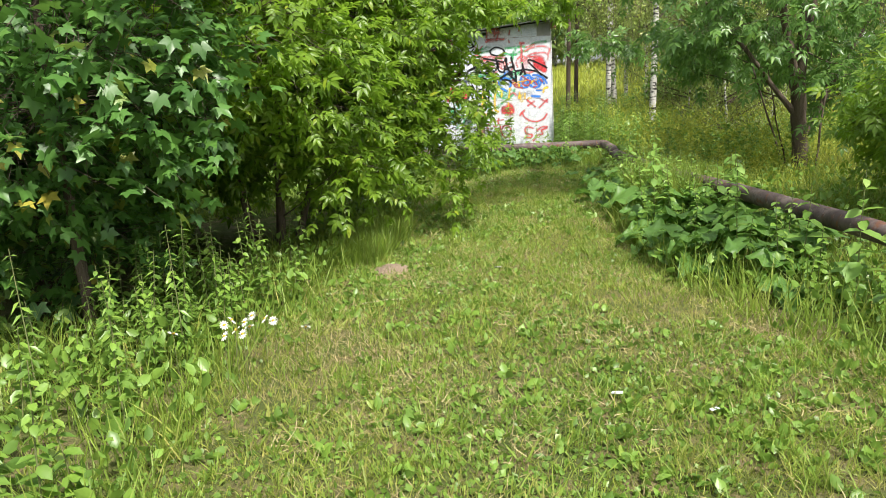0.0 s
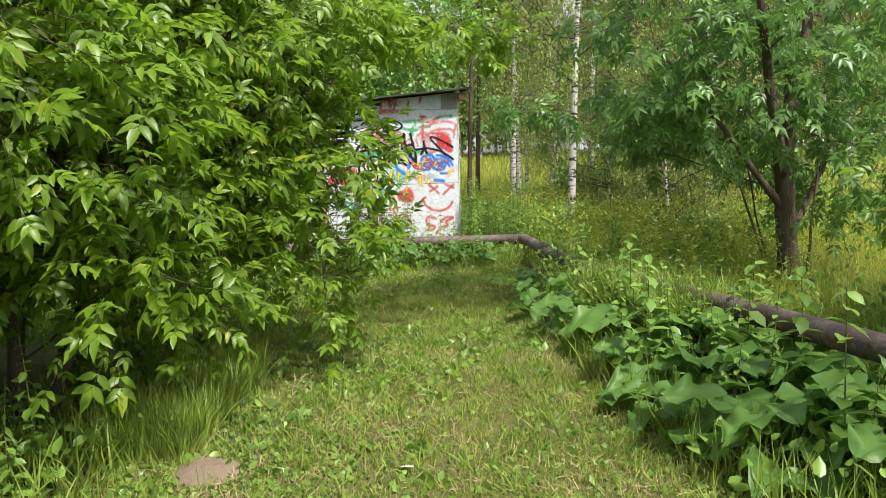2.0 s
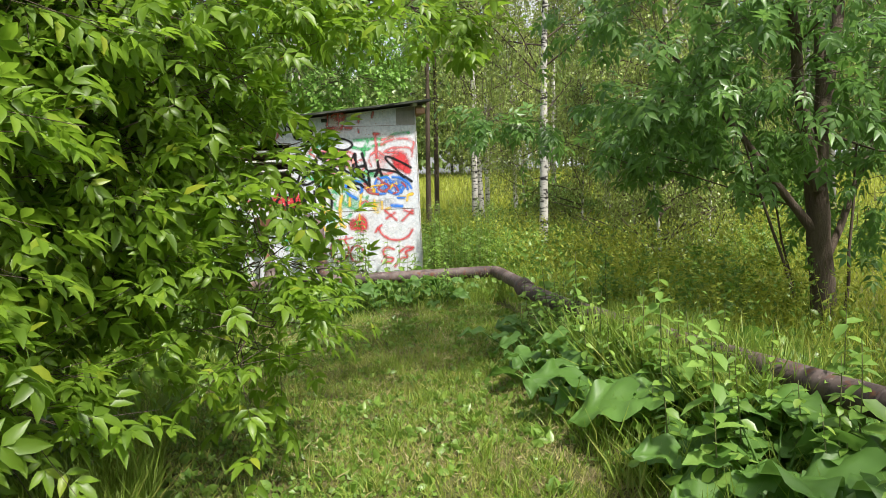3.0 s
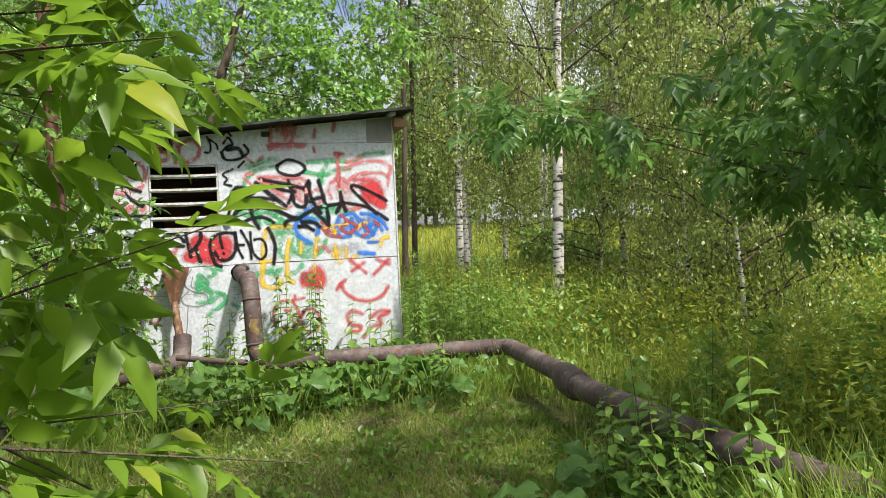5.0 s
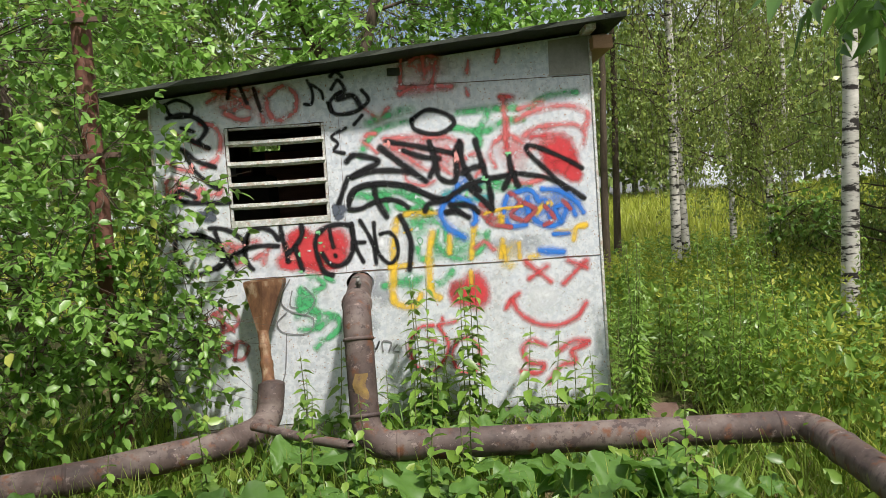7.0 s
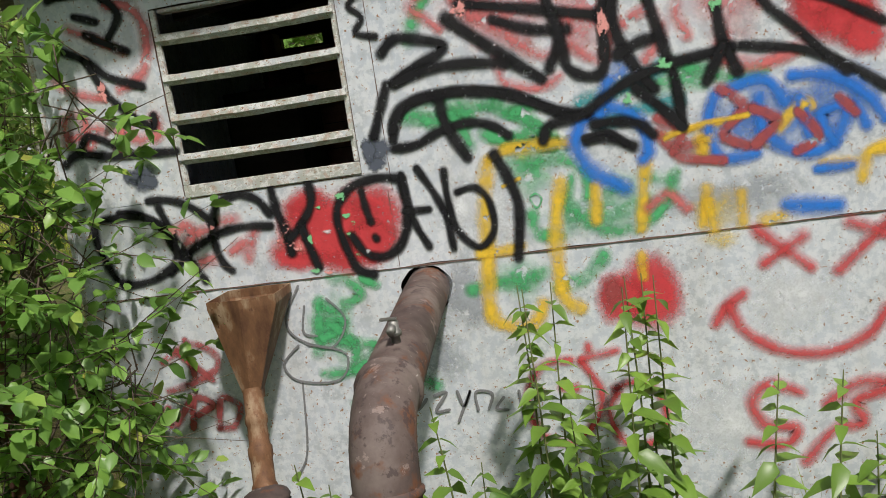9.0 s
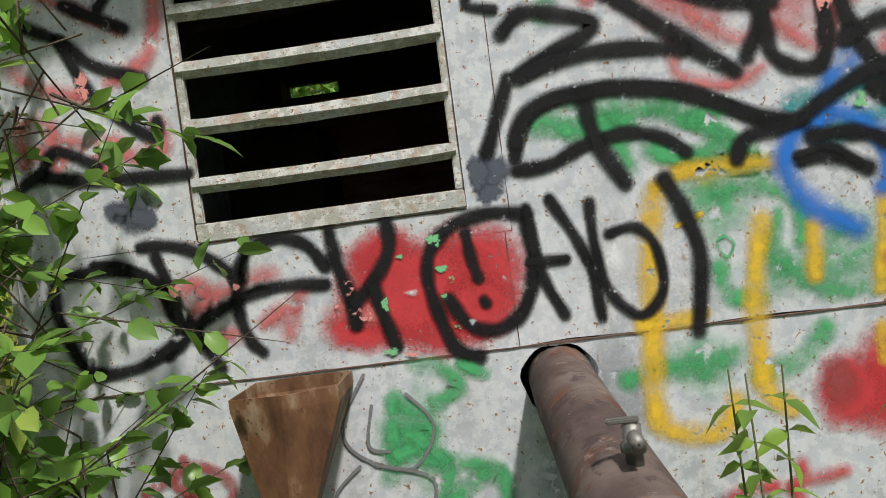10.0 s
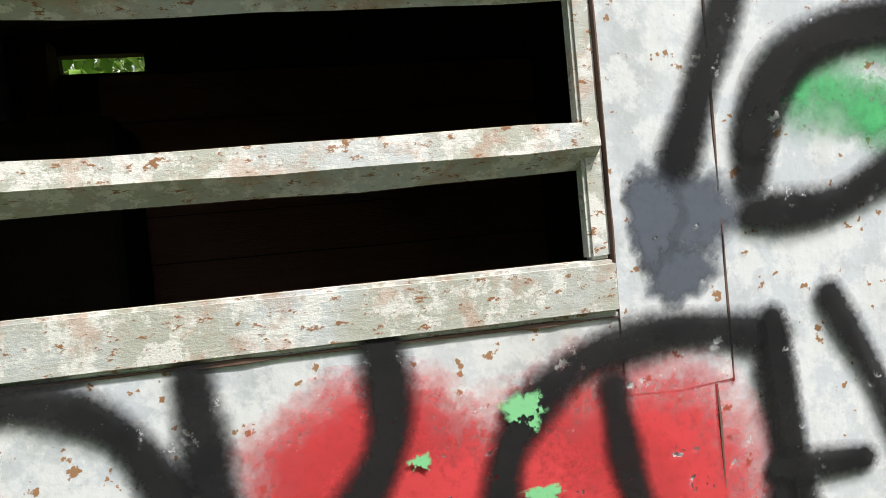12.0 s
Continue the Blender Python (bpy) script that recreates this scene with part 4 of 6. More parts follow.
spray(RED, 0.066, [(4.10, 2.36), (4.19, 2.35)])
spray(PINK, 0.065, [(4.12, 2.35), (4.13, 2.19), (4.12, 2.06)])
spray(PINK, 0.065, [(4.21, 2.19), (4.34, 2.25), (4.57, 2.27), (4.71, 2.21), (4.68, 2.10)])
spray(PINK, 0.058, [(4.23, 2.27), (4.39, 2.31)])
spray(PINK, 0.058, [(2.03, 2.30), (2.13, 2.27), (2.16, 2.17), (2.12, 2.05), (2.02, 2.00)])
spray(PINK, 0.058, [(1.77, 1.83), (1.78, 1.93), (1.85, 1.92), (1.84, 1.86), (1.79, 1.85)])
spray(PINK, 0.058, [(1.85, 1.80), (1.89, 1.87), (1.96, 1.84)])
spray(PINK, 0.065, [(1.97, 1.78), (2.00, 1.85), (2.06, 1.81), (2.14, 1.83), (2.13, 1.88)])
spray(PINK, 0.052, [(1.77, 2.07), (1.84, 2.01), (1.94, 1.98)])
spray(PINK, 0.052, [(1.87, 2.24), (1.96, 2.19), (2.06, 2.13)])
spray(BLUE, 0.077, [(3.67, 1.65), (3.64, 1.57), (3.68, 1.48), (3.79, 1.40)])
spray(BLUE, 0.062, [(3.68, 1.66), (3.77, 1.68), (3.86, 1.62), (3.88, 1.52), (3.86, 1.49)])
spray(BLUE, 0.062, [(3.77, 1.77), (3.73, 1.66)])
spray(BLUE, 0.075, [(4.32, 1.27), (4.48, 1.25)])
spray(BLUE, 0.056, [(4.11, 1.67), (4.08, 1.56), (4.12, 1.46), (4.23, 1.46)])
spray(BLUE, 0.062, [(4.25, 1.65), (4.26, 1.53), (4.36, 1.45), (4.47, 1.46), (4.53, 1.57)])
spray(BLUE, 0.056, [(4.36, 1.70), (4.48, 1.68), (4.59, 1.60), (4.64, 1.52)])
spray(BLUE, 0.056, [(4.48, 1.46), (4.44, 1.56), (4.54, 1.58), (4.58, 1.51)])
spray(BLUE, 0.056, [(4.14, 1.68), (4.27, 1.70), (4.33, 1.62)])
spray(BLUE, 0.05, [(4.42, 1.38), (4.53, 1.38)])
spray(BLUE, 0.056, [(4.38, 1.62), (4.40, 1.50)])
spray(MAROON, 0.052, [(3.92, 1.57), (3.96, 1.52), (4.05, 1.52)])
spray(MAROON, 0.046, [(4.13, 1.69), (4.20, 1.62), (4.13, 1.54), (4.20, 1.49)])
spray(MAROON, 0.046, [(4.23, 1.61), (4.30, 1.56), (4.23, 1.49)])
spray(MAROON, 0.04, [(4.37, 1.58), (4.43, 1.49), (4.36, 1.45)])
spray(MAROON, 0.04, [(4.50, 1.61), (4.55, 1.55)])
spray(MAROON, 0.046, [(3.92, 1.62), (3.99, 1.57), (3.96, 1.50)])
spray(MAROON, 0.046, [(3.98, 1.48), (4.12, 1.45)])
spray(YELLOW, 0.025, [(3.94, 1.55), (4.05, 1.58), (4.21, 1.59)])
spray(YELLOW, 0.057, [(4.05, 1.53), (4.06, 1.50)])
spray(PINK, 0.065, [(2.43, 1.42),(2.39, 1.32)])
spray(PINK, 0.065, [(2.33, 1.35),(2.41, 1.39)])
spray(PINK, 0.065, [(2.09, 1.43),(2.16, 1.47),(2.19, 1.43),(2.15, 1.4)])
spray(PINK, 0.065, [(2.21, 1.43),(2.3, 1.46),(2.37, 1.47)])
spray(PINK, 0.065, [(2.55, 1.43),(2.53, 1.37),(2.5, 1.35)])
spray(PINK, 0.065, [(2.56, 1.34),(2.6, 1.34)])
spray(PINK, 0.065, [(2.2, 1.32),(2.25, 1.33)])
spray(RED, 0.061, [(4.05, 0.88),(4.09, 0.94),(4.15, 0.98)])
spray(RED, 0.061, [(4.1, 0.94),(4.15, 0.84),(4.27, 0.76),(4.42, 0.74),(4.55, 0.79),(4.62, 0.88)])
spray(RED, 0.061, [(4.21, 1.2),(4.38, 1.05)])
spray(RED, 0.061, [(4.36, 1.16),(4.23, 1.08)])
spray(RED, 0.061, [(4.47, 1.03),(4.64, 1.18)])
spray(RED, 0.061, [(4.51, 1.19),(4.64, 1.13)])
spray(RED, 0.061, [(4.32, 0.6),(4.21, 0.64),(4.15, 0.58),(4.19, 0.49),(4.29, 0.47),(4.26, 0.41),(4.13, 0.43)])
spray(RED, 0.061, [(4.4, 0.55),(4.51, 0.62),(4.62, 0.61)])
spray(RED, 0.061, [(4.61, 0.59),(4.5, 0.55),(4.52, 0.47),(4.42, 0.45),(4.32, 0.34)])
spray(RED, 0.044, [(3.53, 0.8),(3.43, 0.79),(3.36, 0.68),(3.39, 0.53),(3.5, 0.48),(3.6, 0.56),(3.63, 0.67),(3.57, 0.79)])
spray(RED, 0.044, [(3.49, 0.7),(3.54, 0.69)])
spray(RED, 0.044, [(3.68, 0.68),(3.78, 0.69),(3.85, 0.6),(3.82, 0.47),(3.7, 0.46),(3.65, 0.58),(3.69, 0.67)])
spray(RED, 0.044, [(3.6, 0.85),(3.6, 0.83)])
spray(RED, 0.044, [(3.57, 0.8),(3.7, 0.82)])
spray(MAROON, 0.037, [(1.81, 0.72),(1.88, 0.78),(1.91, 0.7)])
spray(MAROON, 0.037, [(1.94, 0.76),(1.95, 0.68),(2.05, 0.8)])
spray(MAROON, 0.037, [(2.03, 0.67),(2.06, 0.79),(2.13, 0.76),(2.06, 0.72)])
spray(MAROON, 0.037, [(2.14, 0.66),(2.17, 0.78),(2.24, 0.74),(2.2, 0.66),(2.14, 0.66)])
spray(MAROON, 0.037, [(1.96, 0.83),(2.06, 0.85),(2.17, 0.9),(2.18, 0.96),(2.09, 1.01),(1.96, 0.95)])
spray(MAROON, 0.037, [(2.07, 1.03),(2.08, 0.88)])
spray(MAROON, 0.037, [(2.02, 0.99),(2.15, 0.86)])
# thin marker
spray(PENCIL, 0.009, [(2.56, 1.19),(2.49, 1.07),(2.52, 0.99),(2.65, 0.94),(2.72, 1.04),(2.66, 1.13)])
spray(PENCIL, 0.009, [(2.52, 0.96),(2.45, 0.89),(2.5, 0.82),(2.66, 0.81),(2.7, 0.91),(2.56, 0.96)])
spray(PENCIL, 0.009, [(2.57, 1.11),(2.55, 1.01),(2.6, 0.99)])
spray(PENCIL, 0.009, [(2.51, 0.81),(2.48, 0.54),(2.43, 0.44)])
spray(PENCIL, 0.012, [(2.94, 0.72),(2.94, 0.66),(2.98, 0.7)])
spray(PENCIL, 0.012, [(3.01, 0.71),(3.06, 0.72),(3.01, 0.65),(3.06, 0.65)])
spray(PENCIL, 0.012, [(3.1, 0.72),(3.12, 0.66),(3.15, 0.72),(3.09, 0.6)])
spray(PENCIL, 0.012, [(3.17, 0.64),(3.17, 0.71),(3.23, 0.7),(3.21, 0.64)])
spray(PENCIL, 0.012, [(3.27, 0.68),(3.24, 0.64),(3.28, 0.63)])
spray(PENCIL, 0.012, [(3.33, 0.7),(3.34, 0.59),(3.37, 0.64)])
# black tags
spray(BLACK, 0.042, [(1.914, 1.551), (1.997, 1.531), (2.065, 1.480), (2.104, 1.408), (2.115, 1.351), (2.073, 1.297)])
spray(BLACK, 0.042, [(2.038, 1.581), (2.105, 1.578), (2.183, 1.550), (2.242, 1.504), (2.276, 1.467)])
spray(BLACK, 0.042, [(2.268, 1.468), (2.313, 1.539), (2.393, 1.559), (2.462, 1.533), (2.503, 1.474)])
spray(BLACK, 0.042, [(2.098, 1.317), (2.170, 1.372), (2.276, 1.419), (2.378, 1.438), (2.498, 1.429)])
spray(BLACK, 0.042, [(2.276, 1.467), (2.268, 1.400), (2.285, 1.318), (2.316, 1.280)])
spray(BLACK, 0.042, [(2.075, 1.552), (2.105, 1.453), (2.146, 1.353), (2.205, 1.254)])
spray(BLACK, 0.044, [(2.523, 1.560), (2.531, 1.482), (2.551, 1.400), (2.561, 1.318)])
spray(BLACK, 0.044, [(2.666, 1.579), (2.667, 1.495), (2.618, 1.421), (2.564, 1.373)])
spray(BLACK, 0.044, [(2.614, 1.415), (2.634, 1.327), (2.656, 1.251)])
spray(BLACK, 0.044, [(3.015, 1.536), (2.917, 1.551), (2.823, 1.529), (2.766, 1.472), (2.754, 1.399), (2.771, 1.315), (2.801, 1.230), (2.857, 1.202)])
spray(BLACK, 0.044, [(3.012, 1.508), (3.018, 1.403), (2.978, 1.302), (2.908, 1.263), (2.842, 1.283), (2.799, 1.353)])
spray(BLACK, 0.036, [(2.860, 1.511), (2.865, 1.455), (2.878, 1.396)])
spray(BLACK, 0.036, [(2.885, 1.339), (2.889, 1.331)])
spray(BLACK, 0.034, [(3.015, 1.552), (3.027, 1.425), (3.046, 1.352), (3.079, 1.280)])
spray(BLACK, 0.034, [(3.008, 1.418), (3.098, 1.415)])
spray(BLACK, 0.034, [(3.074, 1.566), (3.126, 1.466), (3.157, 1.375), (3.167, 1.261)])
spray(BLACK, 0.034, [(3.169, 1.544), (3.170, 1.432), (3.192, 1.323), (3.262, 1.255), (3.321, 1.314), (3.315, 1.416), (3.272, 1.470), (3.207, 1.463)])
spray(BLACK, 0.05, [(3.354, 1.576), (3.390, 1.496), (3.418, 1.380), (3.394, 1.203)])
spray(BLACK, 0.044, [(3.012, 1.870), (2.978, 1.794), (2.939, 1.701)])
spray(BLACK, 0.042, [(3.006, 1.677), (3.030, 1.749), (3.120, 1.806), (3.240, 1.814), (3.394, 1.792), (3.523, 1.735), (3.605, 1.680)])
spray(BLACK, 0.042, [(3.007, 1.645), (3.092, 1.650), (3.179, 1.685), (3.288, 1.698), (3.368, 1.674), (3.413, 1.635)])
spray(BLACK, 0.05, [(3.188, 1.791), (3.202, 1.697), (3.262, 1.580)])
spray(BLACK, 0.058, [(3.25, 2.06),(3.39, 1.94),(3.55, 1.81)])
spray(BLACK, 0.05, [(3.3, 2.1),(3.56, 2.04),(3.75, 1.99)])
spray(BLACK, 0.05, [(3.41, 2.03),(3.53, 1.98),(3.65, 1.96)])
spray(BLACK, 0.05, [(3.59, 2.08),(3.62, 1.94),(3.58, 1.84)])
spray(BLACK, 0.05, [(3.63, 1.92),(3.64, 1.84),(3.69, 1.8),(3.75, 1.8),(3.77, 1.87),(3.77, 1.99),(3.8, 2.07)])
spray(BLACK, 0.05, [(3.81, 2.05),(3.81, 1.93),(3.87, 1.79),(3.92, 1.72)])
spray(BLACK, 0.05, [(3.81, 1.85),(3.88, 1.88),(3.94, 1.89)])
spray(BLACK, 0.05, [(3.91, 2.07),(3.95, 1.9),(3.99, 1.73),(4.0, 1.59)])
spray(BLACK, 0.05, [(3.01, 1.98),(3.06, 2.02),(3.13, 2.01),(3.22, 1.98),(3.21, 1.95),(3.11, 1.91),(3.04, 1.87)])
spray(BLACK, 0.05, [(3.04, 1.87),(3.16, 1.9),(3.31, 1.9),(3.43, 1.88)])
spray(BLACK, 0.05, [(3.01, 1.71),(3.06, 1.79),(3.2, 1.81),(3.33, 1.8),(3.46, 1.76),(3.58, 1.7),(3.69, 1.67)])
spray(BLACK, 0.05, [(3.53, 1.6),(3.56, 1.65),(3.67, 1.67),(3.76, 1.72),(3.87, 1.77),(4.01, 1.8),(4.18, 1.82)])
spray(BLACK, 0.05, [(3.86, 1.73),(3.94, 1.65),(4.0, 1.58)])
spray(BLACK, 0.05, [(3.71, 1.63),(3.79, 1.63),(3.86, 1.61),(3.9, 1.57)])
spray(BLACK, 0.05, [(3.68, 1.58),(3.76, 1.58),(3.83, 1.54)])
spray(BLACK, 0.05, [(4.14, 1.95),(4.15, 1.85),(4.19, 1.74)])
spray(BLACK, 0.05, [(4.15, 1.83),(4.09, 1.72)])
spray(BLACK, 0.042, [(4.21, 1.82),(4.39, 1.78),(4.53, 1.71),(4.65, 1.62)])
spray(BLACK, 0.042, [(4.65, 1.83),(4.48, 1.93),(4.3, 2.01),(4.27, 1.97),(4.4, 1.83),(4.53, 1.69)])
spray(BLACK, 0.04, [(3.48, 2.24),(3.59, 2.3),(3.73, 2.26),(3.77, 2.19),(3.65, 2.13),(3.5, 2.17),(3.48, 2.24)])
spray(BLACK, 0.028, [(3.67, 1.59),(3.75, 1.6),(3.81, 1.55)])
spray(BLACK, 0.03, [(2.25, 2.55), (2.23, 2.46)])
spray(BLACK, 0.03, [(2.31, 2.56), (2.36, 2.42)])
spray(BLACK, 0.03, [(2.41, 2.52), (2.45, 2.36)])
spray(BLACK, 0.03, [(2.78, 2.55), (2.81, 2.47), (2.80, 2.39), (2.75, 2.39)])
spray(BLACK, 0.028, [(2.81, 2.52), (2.87, 2.47), (2.88, 2.42)])
spray(BLACK, 0.034, [(2.94, 2.57), (2.98, 2.60), (3.02, 2.56)])
spray(BLACK, 0.034, [(2.94, 2.48), (2.99, 2.54), (3.03, 2.47), (2.97, 2.44)])
spray(BLACK, 0.036, [(2.91, 2.39), (2.96, 2.31), (3.10, 2.32), (3.19, 2.39), (3.15, 2.46)])
spray(BLACK, 0.05, [(2.98, 2.41), (3.08, 2.43), (3.13, 2.36)])
spray(BLACK, 0.034, [(2.93, 2.33), (2.93, 2.40), (3.00, 2.46)])
spray(BLACK, 0.03, [(3.02, 2.21), (2.92, 2.16), (2.96, 2.11), (2.93, 2.06), (3.00, 2.04)])
spray(BLACK, 0.03, [(3.08, 2.23), (3.14, 2.29)])
spray(BLACK, 0.034, [(1.80, 2.44), (1.89, 2.47), (1.98, 2.42), (1.96, 2.36), (1.85, 2.36), (1.80, 2.44)])
spray(BLACK, 0.045, [(1.81, 2.35), (1.92, 2.37), (2.02, 2.33), (2.07, 2.26), (2.02, 2.19)])
spray(BLACK, 0.04, [(1.90, 2.28), (1.98, 2.25)])
spray(BLACK, 0.042, [(1.93, 2.21), (2.00, 2.17), (2.08, 2.13)])
spray(BLACK, 0.042, [(1.82, 2.17), (1.91, 2.12), (1.99, 2.05), (2.11, 2.00)])
spray(BLACK, 0.04, [(1.91, 2.12), (1.95, 2.02), (1.99, 1.96), (2.06, 1.89), (2.12, 1.85), (2.13, 1.89)])
spray(BLACK, 0.042, [(1.74, 1.76), (1.80, 1.79), (1.90, 1.77), (2.01, 1.76), (2.19, 1.75)])
spray(BLACK, 0.036, [(1.81, 1.80), (1.86, 1.85), (1.96, 1.80)])
spray(BLACK, 0.042, [(1.81, 1.53), (1.97, 1.53), (2.07, 1.48), (2.10, 1.40)])
spray(BLACK, 0.042, [(1.80, 1.52), (1.80, 1.43), (1.84, 1.31), (1.88, 1.28)])
spray(BLACK, 0.042, [(1.87, 1.27), (2.00, 1.28), (2.10, 1.34), (2.11, 1.41)])
# flaked spots
haze(MINT, 2.78, 1.50, 0.02, 0.02, 0.17)
haze(MINT, 2.79, 1.43, 0.02, 0.01, 0.17)
haze(MINT, 2.81, 1.40, 0.01, 0.01, 0.17)
haze(MINT, 2.64, 1.36, 0.01, 0.02, 0.17)
haze(MINT, 2.79, 1.36, 0.01, 0.01, 0.17)
haze(MINT, 2.81, 1.27, 0.01, 0.02, 0.17)
haze(MINT, 2.69, 1.47, 0.01, 0.01, 0.17)
haze(MINT, 4.12, 1.96, 0.02, 0.02, 0.17)
haze(MINT, 3.95, 1.80, 0.03, 0.02, 0.17)
haze(MINT, 4.14, 1.96, 0.02, 0.02, 0.17)
haze(MINT, 3.96, 1.80, 0.03, 0.02, 0.17)
haze(MINT, 3.83, 1.70, 0.02, 0.02, 0.17)
haze(YELLOW, 4.07, 1.53, 0.04, 0.02, 0.17)
haze(YELLOW, 4.39, 1.60, 0.02, 0.02, 0.17)
haze(CORAL, 2.55, 1.41, 0.02, 0.02, 0.17)
haze(CORAL, 2.58, 1.34, 0.03, 0.02, 0.17)
haze(CORAL, 2.53, 1.37, 0.02, 0.01, 0.17)
haze(CORAL, 2.27, 1.45, 0.01, 0.01, 0.17)
haze(CORAL, 2.11, 1.46, 0.02, 0.02, 0.17)
haze(PALE_WHITE, 2.13, 1.40, 0.01, 0.02, 0.17)
haze(PALE_WHITE, 2.71, 1.38, 0.02, 0.01, 0.17)
haze(PALE_WHITE, 2.10, 1.34, 0.02, 0.01, 0.17)
haze(PALE_WHITE, 2.85, 1.29, 0.01, 0.01, 0.17)
haze(CORAL, 2.69, 1.23, 0.02, 0.01, 0.17)
haze(MINT, 2.64, 1.24, 0.02, 0.01, 0.17)
haze(CORAL, 3.30, 2.08, 0.03, 0.03, 0.17)
haze(CORAL, 3.77, 1.96, 0.02, 0.05, 0.17)
haze(CORAL, 1.95, 2.00, 0.02, 0.04, 0.17)

# ---- pipes ----


def rounded(points, r, n=7):
    """A path whose inner corners are rounded by r."""
    p = [np.array(q, float) for q in points]
    out = [p[0]]
    for a_, b_, c_ in zip(p[:-2], p[1:-1], p[2:]):
        u, w = a_ - b_, c_ - b_
        ru, rw = min(r, np.linalg.norm(u) * 0.48), min(r, np.linalg.norm(w) * 0.48)
        s, f = b_ + u / np.linalg.norm(u) * ru, b_ + w / np.linalg.norm(w) * rw
        for k in np.linspace(0, 1, n):
            out.append((1 - k) ** 2 * s + 2 * k * (1 - k) * b_ + k * k * f)
    return np.array(out + [p[-1]])


def pipe_run(name, points, radius, corner, label, welds=(), group="pipes by the shed"):
    base = np.array(points[0], float)
    top = thing(name, base, label, "pipe", group)
    line = rounded(points, corner)
    dense = [line[0]]
    for a_, b_ in zip(line[:-1], line[1:]):
        k = max(1, int(np.linalg.norm(b_ - a_) / 0.25))
        dense += [a_ + (b_ - a_) * i / k for i in range(1, k + 1)]
    dense = np.array(dense)
    rng = np.random.default_rng(len(points))
    v, t = tube_arrays(dense - base, radius * (1 + rng.normal(0, 0.008, len(dense))), 20)
    mesh_part("tube", tri_mesh("tube", v, t, True), PIPE, top)
    bm = bmesh.new()
    bmesh.ops.create_uvsphere(bm, u_segments=16, v_segments=8, radius=radius * 0.995)
    bmesh.ops.scale(bm, verts=bm.verts, vec=(1, 1, 0.35))
    bmesh.ops.translate(bm, verts=bm.verts, vec=Vector(dense[-1] - base))
    part("end_cap", bm, PIPE, top, smooth=True)
    for at, grow in welds:
        i = int(np.argmin(np.linalg.norm(dense - np.array(at), axis=1)))
        d = dense[min(i + 1, len(dense) - 1)] - dense[max(i - 1, 0)]
        d /= np.linalg.norm(d)
        ring = np.array([dense[i] - d * 0.012, dense[i] - d * 0.006, dense[i] + d * 0.006, dense[i] + d * 0.012]) - base
        v, t = tube_arrays(ring, radius * np.array((0.98, 1 + grow, 1 + grow, 0.98)), 20)
        mesh_part("weld", tri_mesh("weld", v, t, True), PIPE, top)
    return top


PR = 0.08
pipe_run("heating_pipe", [(3.045, 15.85, 1.135), (3.05, 15.5, 1.116), (3.09, 14.5, 1.075), (3.11, 14.34, 0.34), (5.47, 14.2, 0.315), (5.24, 12.55, 0.34), (5.1, 12.1, 0.35), (5.0, 10.7, 0.36), (4.93, 8.2, 0.42), (4.93, 6.7, 0.46), (4.92, 4.8, 0.5), (5.0, 1.5, 0.5), (5.1, -7.0, 0.5)], PR, 0.17,
         "rusty brown heating pipe leaving the wall beside the trail", [((3.10, 14.45, 0.84), 0.09), ((3.11, 14.36, 0.52), 0.08), ((3.30, 14.33, 0.34), 0.07), ((3.085, 14.69, 1.085), 0.12), ((5.3, 14.2, 0.32), 0.07), ((5.42, 13.9, 0.32), 0.07), ((4.93, 7.0, 0.45), 0.06)])
joint = thing("pipe_sleeve", (5.13, 12.15, 0.35), "thicker lagged sleeve on the rusty pipe", "pipe joint")
v, t = tube_arrays(np.array([(0.045, 0.17, 0), (0.04, 0.15, 0), (0, 0, 0), (-0.04, -0.2, 0.002), (-0.045, -0.22, 0.002)]), (0.082, 0.105, 0.108, 0.105, 0.082), 18)
mesh_part("sleeve", tri_mesh("sleeve", v, t, True), PIPE, joint)
pipe_run("drain_main_pipe", [(-6.0, 13.9, 0.18), (0.6, 14.22, 0.24), (1.5, 14.35, 0.285), (2.28, 14.78, 0.30), (2.44, 15.12, 0.31), (2.455, 15.2, 0.53), (2.456, 15.205, 0.545)], 0.085, 0.16, "thick rusty pipe with chipped white paint", [((1.5, 14.3, 0.345), 0.06), ((2.3, 14.75, 0.345), 0.07)])
pipe_run("thin_pipe", [(2.42, 14.75, 0.40), (2.75, 14.5, 0.375), (3.02, 14.33, 0.36)], 0.028, 0.05, "thin dark pipe between two larger pipes")
mark = []
for i in range(9):
    for ang in np.linspace(-0.55, 0.35, 6):
        z = 0.60 + 0.018 * i
        mark.append((3.105 + 0.0825 * math.sin(ang + 0.12 * math.sin(i)), 14.40 + 0.055 * (z - 0.6) - 0.0825 * math.cos(ang), z))
mark_faces = [(i * 6 + k, i * 6 + k + 1, i * 6 + k + 6) for i in range(8) for k in range(5)] + [(i * 6 + k + 1, i * 6 + k + 7, i * 6 + k + 6) for i in range(8) for k in range(5)]
tagged(mesh_part("paint_mark", tri_mesh("paint_mark", mark, mark_faces, True), OLD_YELLOW), "faded yellow paint daub on the pipe", "paint")

